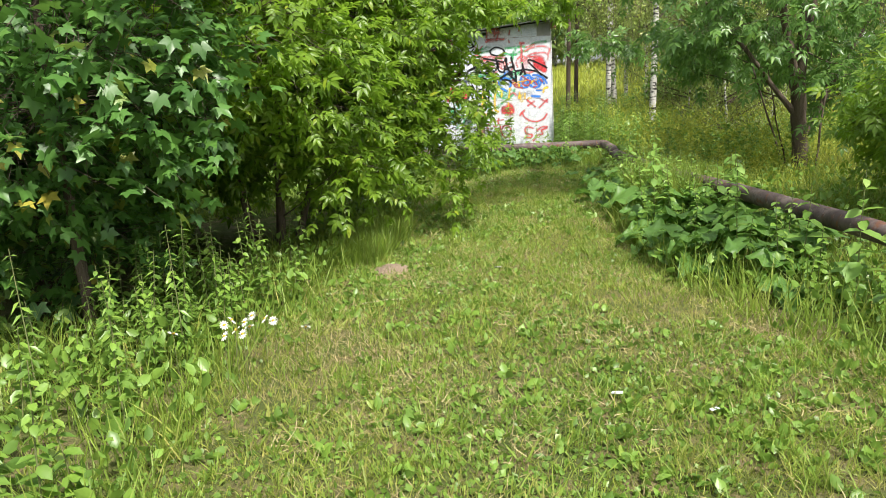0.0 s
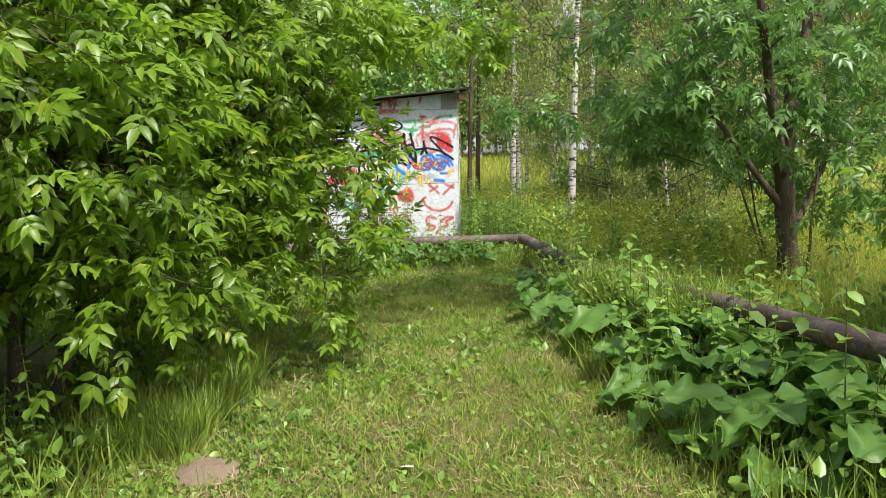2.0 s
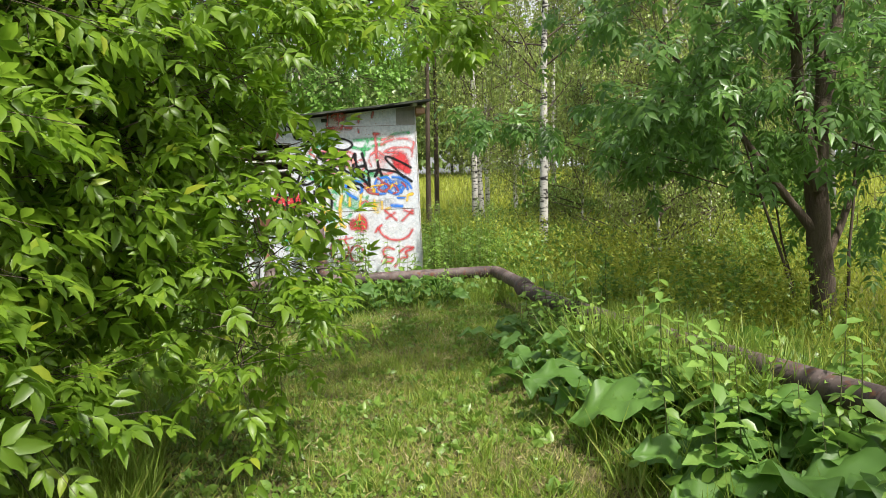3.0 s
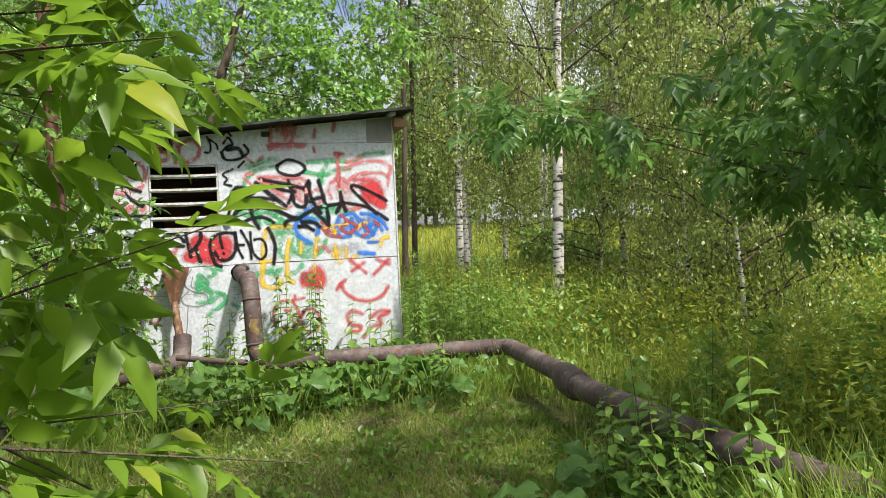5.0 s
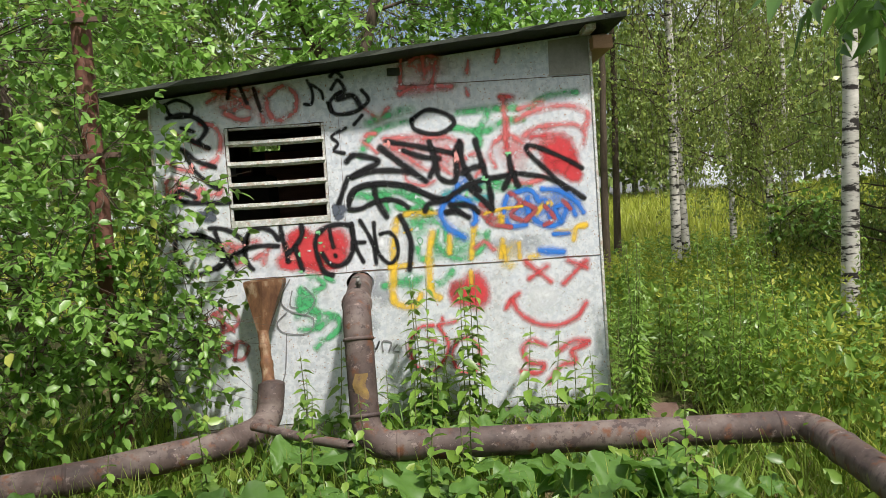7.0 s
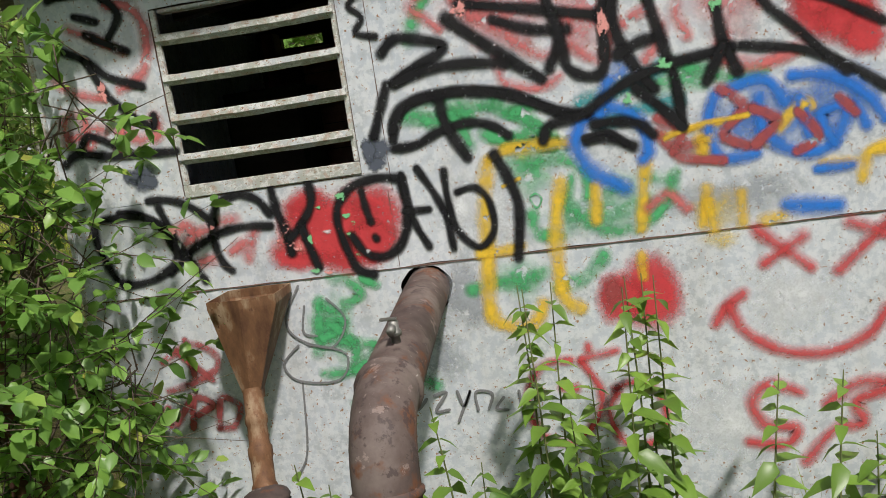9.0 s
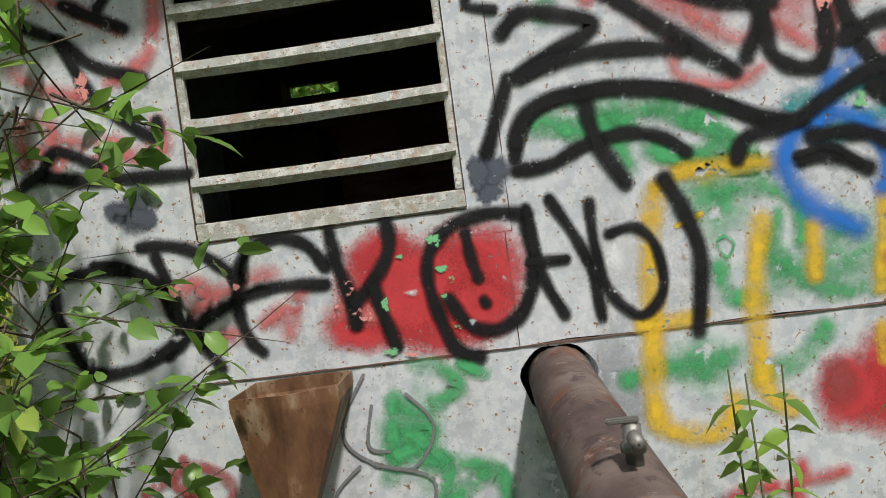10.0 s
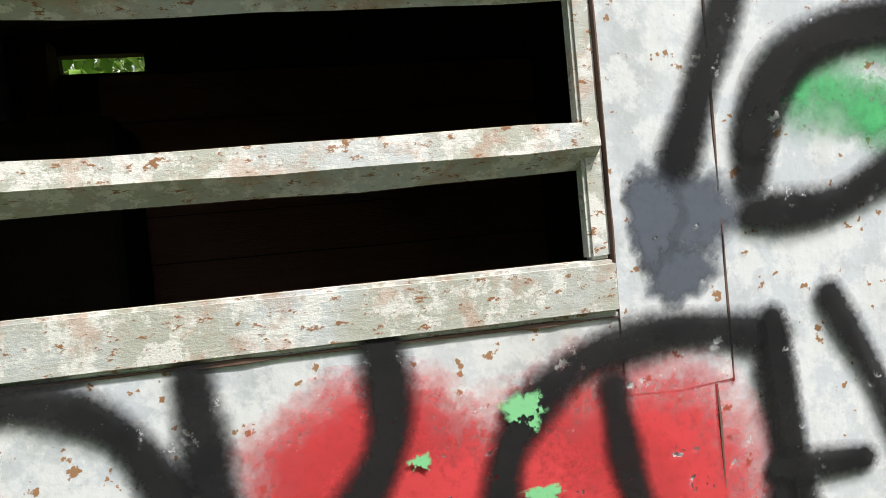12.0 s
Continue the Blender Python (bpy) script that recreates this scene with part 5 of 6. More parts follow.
# standing stop-cock on the sloping pipe
cock = thing("valve", (3.09, 14.8, 1.148), "small steel drain valve on the sloping pipe", "valve", "pipes by the shed")
v, t = tube_arrays(np.array([(0, 0, 0), (0, 0, 0.035), (0, 0, 0.036), (0, 0, 0.05), (0, 0, 0.051), (0, 0, 0.075), (0, 0, 0.078)]), (0.013, 0.013, 0.019, 0.019, 0.014, 0.014, 0.002), 8)
mesh_part("body", tri_mesh("body", v, t), STEEL, cock)
v, t = tube_arrays(np.array([(0, -0.02, 0.062), (0.0, -0.05, 0.060), (0, -0.051, 0.060)]), (0.012, 0.011, 0.002), 8)
mesh_part("spout", tri_mesh("spout", v, t), STEEL, cock)
part("handle", boxed((-0.036, -0.006, 0.078), (0.012, 0.006, 0.086), 0.002), STEEL, cock)

# rusty tin hood that narrows into a downpipe
hood = thing("tin_funnel", (2.41, 15.505, 1.205), "rusted tin funnel fixed under the sheet edge with a ribbed downpipe", "funnel")
bm = bmesh.new()
top_ring = [(-0.125, 0.085, 0.0), (-0.13, -0.10, 0.0), (0.0, -0.125, 0.0), (0.125, -0.09, 0.0), (0.125, 0.085, 0.0), (0.0, 0.088, 0.0)]
rings = []
for s, z in ((1.0, 0.0), (1.0, -0.03), (0.62, -0.19), (0.26, -0.35), (0.25, -0.38)):
    rings.append([bm.verts.new((x * s - 0.035 * (1 - s), y * s - 0.10 * (1 - s), z + random.uniform(-0.004, 0.004))) for x, y, _ in top_ring])
for r0, r1 in zip(rings[:-1], rings[1:]):
    for k in range(6):
        bm.faces.new((r0[k], r0[(k + 1) % 6], r1[(k + 1) % 6], r1[k]))
bmesh.ops.recalc_face_normals(bm, faces=bm.faces)
bmesh.ops.solidify(bm, geom=list(bm.faces), thickness=0.004)
part("cone", bm, TIN, hood)
zs = np.array([-0.34, -0.42, -0.43, -0.45, -0.46, -0.52, -0.53, -0.56, -0.57, -0.64, -0.65, -0.67, -0.68, -0.80])
rs = np.array([0.036, 0.036, 0.041, 0.041, 0.036, 0.037, 0.044, 0.044, 0.04, 0.04, 0.046, 0.046, 0.041, 0.041])
pts = np.stack([-0.026 - 0.13 * (zs + 0.34), -0.085 + 0.45 * (zs + 0.34), zs], 1)
v, t = tube_arrays(pts, rs, 16)
mesh_part("downpipe", tri_mesh("downpipe", v, t, True), TIN, hood, "ribbed rusty downpipe")

# rusty utility pole with rungs
pole = thing("utility_pole", (1.36, 15.42, 0), "rust-red steel pole with short cross rungs beside the shed", "pole")
v, t = tube_arrays(np.array([(0.06, 0, -0.2), (0.03, 0, 1.3), (0.0, 0, 2.4), (-0.05, 0, 5.6)]), (0.066, 0.065, 0.063, 0.06), 14)
mesh_part("shaft", tri_mesh("shaft", v, t, True), RED_WOOD, pole)
for z in (2.1, 2.98, 3.48):
    x = -0.016 * (z - 2.4)
    part("rung", boxed((x - 0.17, -0.075, z - 0.018), (x + 0.2, -0.05, z + 0.018), 0.004), SHEET_RUST, pole)

# low slab by the trail's end, and a rusty plate beside the shed
slab = thing("hatch_lid", (0.65, 13.55, 0), "weathered brown plank lid on low concrete blocks", "hatch")
for i in range(5):
    part("plank", boxed((-0.62, -0.42 + 0.17 * i, 0.20), (0.60, -0.26 + 0.17 * i, 0.235), 0.006, 0.004), WOOD, slab)
for x in (-0.5, 0.42):
    part("block", boxed((x, -0.36, -0.05), (x + 0.12, 0.36, 0.197), 0.012), CONCRETE, slab)
plate = thing("steel_plate", (5.04, 15.6, 0.0), "rusty flat steel plate lying in the weeds", "metal plate")
bm = boxed((-0.26, -0.2, 0.05), (0.2, 0.3, 0.058), 0.001)
bmesh.ops.rotate(bm, verts=bm.verts, cent=(0, 0, 0), matrix=Matrix.Rotation(radians(-14), 3, "Z"))
part("sheet", bm, SHEET_RUST, plate)
part("support", boxed((-0.18, -0.14, -0.04), (0.13, 0.2, 0.048), 0.01), CONCRETE, plate)

# molehill on the trail and bare soil below the pipe
for cx, cy, r, h, nm, lab in ((1.38, 6.25, 0.2, 0.06, "soil_mound", "small crumbled mound of dry pinkish soil"), (4.85, 14.62, 0.38, 0.05, "bare_soil", "patch of pale bare soil under the pipe")):
    vs, ts = [(0, 0, h)], []
    for k in range(1, 6):
        for i in range(20):
            ang = 2 * math.pi * i / 20
            rr = r * k / 5 * (1 + 0.12 * math.sin(3 * ang + cx))
            vs.append((rr * math.cos(ang), rr * math.sin(ang), h * (1 - (k / 5) ** 2) - 0.02 * (k == 5) + 0.008 * random.uniform(-1, 1)))
    for i in range(20):
        ts.append((0, 1 + i, 1 + (i + 1) % 20))
        for k in range(4):
            a_, b_ = 1 + 20 * k + i, 1 + 20 * k + (i + 1) % 20
            ts += [(a_, a_ + 20, b_), (b_, a_ + 20, b_ + 20)]
    o = mesh_part(nm, tri_mesh(nm, vs, ts, True), MOUND_SOIL)
    o.location = (cx, cy, float(ground_height(cx, cy)) + 0.004)
    tagged(o, lab, "soil")

# ---- trees and shrubs ----
foliage("box_elder", (0.25, 7.1, 0), [(0.5, 6.9, 1.75, 0.85, 0.9, 0.7, 360), (0.7, 7.6, 2.6, 1.1, 1.0, 0.9, 380), (-0.6, 7.2, 2.3, 1.0, 1.2, 1.1, 300), (0.2, 7.3, 3.7, 1.3, 1.2, 0.9, 300), (1.55, 8.2, 2.75, 0.8, 0.6, 0.42, 130), (1.0, 6.6, 1.0, 0.35, 0.4, 0.25, 40), (-0.4, 6.3, 1.9, 0.7, 0.6, 0.5, 120), (1.0, 8.2, 1.3, 0.5, 0.6, 0.5, 90), (0.3, 5.9, 2.3, 0.8, 0.6, 0.8, 170), (2.3, 8.6, 2.75, 0.5, 0.4, 0.22, 40), (3.15, 8.65, 2.62, 0.5, 0.35, 0.13, 34), (1.3, 8.1, 1.75, 0.5, 0.5, 0.65, 140), (1.85, 8.4, 2.2, 0.5, 0.4, 0.35, 60), (1.72, 8.3, 1.65, 0.4, 0.4, 0.5, 75), (1.15, 7.4, 0.75, 0.35, 0.4, 0.25, 34), (2.25, 8.5, 1.2, 0.24, 0.25, 0.34, 34), (2.3, 8.45, 1.72, 0.2, 0.2, 0.2, 12), (2.1, 8.1, 0.85, 0.3, 0.3, 0.25, 22), (1.2, 9.0, 1.1, 0.4, 0.5, 0.5, 60), (-0.9, 7.4, 1.2, 0.8, 0.9, 0.6, 170), (-1.2, 8.6, 2.2, 1.0, 1.0, 1.0, 220), (0.0, 8.4, 1.6, 0.8, 0.7, 0.8, 170)],
        COMPOUND, ELDER, 0.172, 11, trunk=[((0.25, 7.1, 0), (0.45, 7.2, 3.6), 0.05, 0.02), ((0.05, 7.0, 0), (-0.5, 7.2, 3.2), 0.045, 0.02), ((0.35, 7.3, 0), (1.2, 7.9, 2.9), 0.04, 0.015)], leaves_per_twig=6, twig=0.45, droop=0.2, clear=0.30, limb_r=0.2,
        label="bushy young box elder with bright green compound leaves overhanging the trail", group="box elders")
foliage("maple_sapling", (-0.75, 4.7, 0), [(-0.75, 4.6, 1.75, 0.95, 0.8, 0.6, 190), (-0.6, 4.7, 2.5, 1.0, 0.9, 0.8, 200), (-1.3, 4.9, 3.2, 1.2, 1.0, 0.9, 170), (-1.2, 5.3, 1.0, 0.8, 0.6, 0.5, 110), (-0.1, 4.8, 1.9, 0.5, 0.5, 0.6, 90), (-1.6, 5.2, 1.9, 0.9, 0.8, 0.9, 170), (-1.4, 4.7, 1.2, 0.7, 0.5, 0.5, 90), (-0.4, 5.3, 3.6, 1.1, 0.9, 0.7, 150), (-0.9, 5.2, 0.65, 0.6, 0.4, 0.4, 60)], MAPLE_LEAF, MAPLE, 0.15, 12,
        trunk=[((-0.75, 4.7, 0), (-0.8, 4.7, 3.2), 0.045, 0.018)], leaves_per_twig=6, twig=0.4, droop=0.25, label="young maple with dark broad lobed leaves and a few yellow ones")
# clumps above z 4 are out of view, added to shade trail and weeds
foliage("box_elder", (7.15, 9.85, 0), [(6.5, 9.6, 2.3, 1.0, 1.0, 0.6, 78), (7.4, 9.8, 3.3, 1.4, 1.3, 1.0, 76), (5.7, 10.0, 2.9, 0.9, 0.9, 0.5, 52), (8.3, 9.2, 2.4, 1.0, 1.1, 0.8, 56), (6.6, 8.3, 3.0, 1.1, 0.9, 0.8, 16), (4.72, 11.9, 2.24, 0.22, 0.2, 0.09, 14), (5.2, 11.6, 2.14, 0.25, 0.2, 0.08, 8), (5.8, 11.2, 2.2, 0.35, 0.3, 0.15, 10), (3.0, 10.3, 5.4, 1.7, 1.0, 0.4, 130), (5.7, 10.1, 2.1, 0.5, 0.5, 0.35, 30), (6.4, 11.0, 2.1, 0.7, 0.6, 0.45, 60), (7.2, 8.6, 1.5, 0.6, 0.6, 0.4, 20), (8.0, 10.6, 3.6, 1.2, 1.2, 0.8, 66), (4.7, 8.5, 4.3, 1.0, 0.8, 0.4, 90), (4.9, 9.4, 4.3, 0.8, 0.8, 0.35, 60), (7.6, 10.6, 1.9, 0.8, 0.6, 0.5, 40), (7.9, 10.2, 1.2, 0.5, 0.5, 0.4, 24)],
        COMPOUND_PLAIN, ELDER_DARK, 0.215, 13, trunk=[((7.15, 9.85, 0), (7.0, 9.8, 1.5), 0.115, 0.095), ((7.02, 9.8, 1.4), (7.5, 9.9, 4.2), 0.075, 0.03), ((7.0, 9.8, 1.35), (6.3, 9.4, 3.8), 0.065, 0.025), ((7.0, 9.82, 1.0), (5.7, 10.1, 2.7), 0.04, 0.015), ((7.05, 9.8, 1.45), (6.95, 9.6, 4.6), 0.06, 0.02), ((7.1, 9.9, 0.5), (8.3, 10.2, 2.4), 0.04, 0.015), ((7.0, 9.9, 0.0), (6.35, 9.9, 1.9), 0.018, 0.008), ((7.3, 9.8, 0.0), (7.6, 9.9, 2.1), 0.018, 0.008), ((7.05, 10.0, 0.0), (6.7, 10.1, 1.7), 0.014, 0.006)], leaves_per_twig=6, twig=0.4, droop=0.5, clear=0.36, limb_r=0.24,
        label="box elder tree with dark drooping compound leaves behind the pipe", group="box elders")
# first clump is never in view, added to cast shade on the right verge
foliage("box_elder", (7.6, 5.6, 0), [(5.9, 4.0, 3.7, 0.9, 0.8, 0.4, 70), (7.2, 5.5, 1.3, 0.8, 0.8, 0.7, 200), (7.5, 5.8, 2.3, 1.1, 1.0, 0.8, 250), (6.7, 6.3, 1.35, 0.6, 0.7, 0.6, 120), (6.9, 5.2, 2.0, 0.7, 0.7, 0.6, 120), (8.2, 6.4, 2.5, 1.0, 1.0, 0.6, 80), (6.8, 6.8, 1.1, 0.6, 0.7, 0.5, 110)], COMPOUND_PLAIN, ELDER, 0.19, 14, trunk=[((7.6, 5.6, 0), (7.7, 5.9, 3.0), 0.05, 0.02)], leaves_per_twig=6, twig=0.4, droop=0.4,
        label="shrubby box elder with light green leaves", group="box elders")
foliage("shrub", (0.6, 14.8, 0), [(0.55, 14.7, 0.9, 0.75, 0.6, 0.7, 210), (0.2, 14.6, 1.9, 0.9, 0.7, 0.8, 260), (1.2, 14.85, 1.25, 0.5, 0.35, 0.5, 80), (1.55, 15.1, 0.95, 0.4, 0.3, 0.4, 52), (-0.7, 14.9, 1.4, 0.9, 0.8, 1.0, 220), (0.5, 15.6, 2.9, 1.1, 0.9, 0.8, 220), (1.4, 15.2, 2.0, 0.4, 0.3, 0.55, 50), (1.75, 15.05, 0.75, 0.35, 0.25, 0.35, 46), (1.8, 15.2, 1.45, 0.22, 0.18, 0.35, 40), (2.06, 15.1, 0.95, 0.26, 0.2, 0.32, 36), (1.98, 15.3, 1.95, 0.2, 0.12, 0.28, 14)], OVAL, SHRUB_LEAF, 0.074, 15,
        trunk=[((0.6, 14.8, 0), (0.5, 14.8, 2.6), 0.02, 0.008), ((0.7, 14.9, 0), (1.5, 15.1, 1.8), 0.018, 0.006), ((0.4, 14.7, 0), (-0.4, 14.8, 2.2), 0.02, 0.008)], leaves_per_twig=12, twig=0.42, droop=0.15, clear=0.34, label="dense shrub with small oval leaves growing against the shed", category="shrub", group="shrubs by the shed")
for i, (x, y, s) in enumerate(((-1.9, 11.5, 1.2), (-2.8, 8.6, 1.4), (-2.6, 15.5, 1.5), (-2.3, 5.2, 1.1), (10.8, 15.4, 0.5), (9.2, 20.4, 0.4), (-2.0, 6.7, 0.55), (-1.7, 8.2, 0.5), (-2.6, 3.9, 0.6))):
    foliage("shrub", (x, y, 0), [(x, y, 0.8 * s, 1.0 * s, 0.9 * s, 0.8 * s, 240), (x + 0.3, y + 0.2, 2.0 * s, 1.1 * s, 1.0 * s, 0.9 * s, 280), (x - 0.4, y, 3.0 * s, 1.0 * s, 1.0 * s, 0.8 * s, 170)], DIAMOND, SHRUB_LEAF, 0.09, 40 + i,
            trunk=[((x, y, 0), (x, y, 2.6 * s), 0.03, 0.01)], leaves_per_twig=9, twig=0.45, droop=0.15, label="tall green shrub closing in the trail", category="shrub", group="shrubs round the trail")


def birch(seed, h, r, spots, leaf_count, lean=(0.2, 0.0), weep=1.5):
    """A birch: white tapering trunk, thin rising limbs and hanging curtains of small leaves. Set down at each spot."""
    rng = np.random.default_rng(seed)
    (x0, y0, s0, a0), rest = spots[0], spots[1:]
    top = thing("birch", (x0, y0, 0), "birch with black-marked white trunk and fine hanging foliage", "tree", "birches")
    top.matrix_basis = pose(x0, y0, 0, 0, 0, a0) @ Matrix.Diagonal((s0, s0, s0, 1))
    line = crooked((0, 0, -0.1), (lean[0], lean[1], h), 16, 0.035, rng)
    v, t = tube_arrays(line, np.linspace(r, r * 0.15, 16), 12)
    mesh_part("trunk", tri_mesh("trunk", v, t, True), BIRCH, top)
    limbs, pts, dirs = [], [], []
    for i in range(34):
        z = h * rng.uniform(0.27 if h > 5 else 0.12, 0.98)
        at = np.array([np.interp(z, line[:, 2], line[:, k]) for k in range(3)])
        ang, ln = rng.uniform(0, 2 * math.pi), (0.5 + 1.3 * (1 - z / h) + 0.3 * rng.random()) * h / 7
        end = at + np.array((math.cos(ang) * ln, math.sin(ang) * ln, ln * rng.uniform(0.15, 0.75)))
        limb = crooked(at, end, 6, 0.06, rng)
        limbs.append(tube_arrays(limb, np.linspace(0.018, 0.005, 6), 5))
        for _ in range(9):
            k = rng.uniform(0.3, 1.0)
            p = at + (end - at) * k + rng.normal(0, 0.08, 3)
            drop = weep * rng.uniform(0.3, 1.0) * (h / 7)
            q = p + np.array((rng.normal(0, 0.2), rng.normal(0, 0.2), -drop))
            limbs.append(tube_arrays(np.array([p, (p + q) / 2 + rng.normal(0, 0.03, 3), q]), (0.004, 0.003, 0.0015), 3))
            n = leaf_count
            s = rng.random(n)[:, None]
            pts.append(p + (q - p) * s + rng.normal(0, 0.075, (n, 3)))
            dirs.append(np.tile((0, 0, -0.7), (n, 1)) + rng.normal(0, 0.5, (n, 3)))
    v, t = join(limbs)
    tagged(mesh_part("branchwork", tri_mesh("branchwork", v, t, True), BARK, top), kind="stuff")
    p, d = np.concatenate(pts), np.concatenate(dirs)
    ok = p[:, 2] > (0.3 if h < 5 else 1.3 + 0.5 * np.sin(3.0 * p[:, 0]) + 0.4 * np.sin(4.0 * p[:, 1]))
    p, d = p[ok], d[ok]
    v, t = scatter(KITE, p, frames_of(d, rng.uniform(0, 6, len(p))), rng.uniform(0.05, 0.095, len(p)) * (1.0 if h > 5 else 0.62))
    tagged(mesh_part("crown", tri_mesh("crown", v, t), BIRCH_LEAF, top), kind="stuff")
    for x, y, s, ang in rest:
        copy_thing(top, pose(x, y, 0, 0, 0, ang))
    return top


birch(1, 9.0, 0.085, [(7.3, 17.0, 1.0, 150)], 30, (-0.35, 0.1), 1.2)
birch(2, 9.5, 0.10, [(8.1, 23.8, 1.0, 0), (8.4, 24.1, 1.0, 70), (11.4, 19.0, 1.0, 200), (14.5, 24.0, 1.0, 30), (-3.0, 23.0, 1.0, 60), (15.8, 26.5, 1.0, 310)], 30, (0.3, 0.2), 1.7)
birch(3, 8.0, 0.075, [(9.6, 16.2, 1.0, 0), (10.2, 20.2, 1.0, 90), (13.2, 17.5, 1.0, 220), (9.9, 25.5, 1.0, 300), (12.2, 22.0, 1.0, 140), (12.8, 24.6, 1.0, 10), (15.6, 19.4, 1.0, 75), (0.0, 21.5, 1.0, 30), (19.5, 19.0, 1.0, 160)], 31, (-0.3, 0.2), 2.2)
birch(4, 10.5, 0.09, [(10.6, 30.5, 1.0, 0), (14.2, 33.0, 1.0, 10), (11.9, 27.5, 1.0, 45), (3.6, 24.5, 1.0, 110), (16.5, 28.0, 1.0, 250), (-1.2, 26.0, 1.0, 20), (17.8, 22.5, 1.0, 190), (16.8, 14.8, 1.0, 90)], 27, (0.15, -0.2), 1.5)
birch(6, 3.4, 0.03, [(8.9, 15.2, 1.0, 0), (10.5, 15.9, 1.0, 160), (8.6, 18.2, 1.0, 240), (11.6, 17.0, 1.0, 40), (9.8, 18.0, 1.0, 300), (8.4, 20.6, 1.0, 80), (10.6, 19.0, 1.0, 200), (8.0, 14.9, 1.0, 20), (7.6, 13.4, 1.0, 110), (8.6, 13.9, 1.0, 260)], 34, (0.1, 0.1), 1.6)
foliage("oak", (2.6, 21.0, 0), [(1.2, 20.6, 4.0, 1.5, 1.3, 1.2, 330), (3.3, 20.8, 4.5, 1.5, 1.3, 1.2, 300), (2.2, 21.3, 6.0, 2.2, 1.6, 1.4, 330), (4.6, 21.2, 4.0, 1.1, 1.0, 1.0, 200), (0.2, 20.9, 5.2, 1.2, 1.2, 1.2, 200), (0.6, 20.2, 2.9, 1.0, 0.9, 0.8, 170), (5.4, 21.4, 5.2, 1.1, 1.0, 1.2, 230), (3.2, 21.2, 3.2, 1.4, 0.8, 0.6, 130), (4.6, 21.8, 6.8, 1.3, 1.2, 1.1, 120)], DIAMOND, OAK_LEAF, 0.13, 21,
        trunk=[((2.6, 21.0, 0), (2.7, 21.0, 3.4), 0.16, 0.12), ((2.7, 21.0, 3.2), (1.2, 20.8, 6.2), 0.10, 0.03), ((2.7, 21.0, 3.2), (3.8, 21.0, 6.5), 0.10, 0.03)], leaves_per_twig=9, twig=0.5, droop=0.1, label="leafy oak with dark forked trunk behind the shed", clear=0)
foliage("oak", (-0.8, 18.6, 0), [(-0.6, 18.4, 3.0, 1.2, 1.0, 1.2, 260), (-1.0, 18.7, 4.6, 1.6, 1.3, 1.2, 300), (0.3, 18.0, 3.8, 0.8, 0.7, 0.8, 150), (-2.2, 18.0, 3.6, 1.3, 1.2, 1.4, 220), (-1.0, 17.6, 1.5, 1.3, 0.9, 1.0, 200)], DIAMOND, SHRUB_LEAF, 0.11, 22,
        trunk=[((-0.8, 18.6, 0), (-0.8, 18.6, 4.2), 0.09, 0.03)], leaves_per_twig=9, twig=0.5, droop=0.1, label="young broadleaf tree with light green leaves beside the shed", clear=0)

for x, y in ((6.75, 23.5), (7.2, 24.4)):
    foliage("alder", (x, y, 0), [(x + 0.1, y, 6.5, 1.0, 1.0, 1.5, 120), (x, y, 8.5, 1.2, 1.2, 1.2, 120)], OVAL, OAK_LEAF, 0.12, int(x * 10), trunk=[((x, y, 0), (x + 0.25, y, 8.5), 0.075, 0.03)],
            leaves_per_twig=8, twig=0.5, droop=0.1, clear=0, label="slender alder with a bare dark trunk", group="alders")

# far woods round the clearing
rng = np.random.default_rng(5)
chunks, stems = [], []
for i in range(230):
    ang = radians(rng.uniform(-80, 80))
    dist = rng.uniform(50, 80)
    x, y, h = 3 + math.sin(ang) * dist, 6 + math.cos(ang) * dist, rng.uniform(8, 15)
    z0 = float(ground_height(x, y))
    n = 420
    u = rng.normal(size=(n, 3))
    u /= np.linalg.norm(u, axis=1, keepdims=True)
    p = np.array((x, y, z0 + h * 0.56)) + u * (0.35 + 0.65 * rng.random(n) ** 0.5)[:, None] * np.array((h * 0.22, h * 0.22, h * 0.48))
    chunks.append(scatter(KITE, p, frames_of(rng.normal(0, 1, (n, 3)), rng.uniform(0, 6, n)), rng.uniform(0.45, 0.9, n)))
    stems.append(tube_arrays(np.array([(x, y, z0 - 0.1), (x, y, z0 + h * 0.8)]), (0.14, 0.04), 6))
v, t = join(chunks)
woods = mesh_part("far_woods", tri_mesh("far_woods", v, t), FAR_LEAF)
tagged(woods, "distant mixed birch wood behind the clearing", "woods", kind="stuff")
v, t = join(stems)
mesh_part("trunks", tri_mesh("trunks", v, t), BIRCH, woods)

# ---- herbs ----


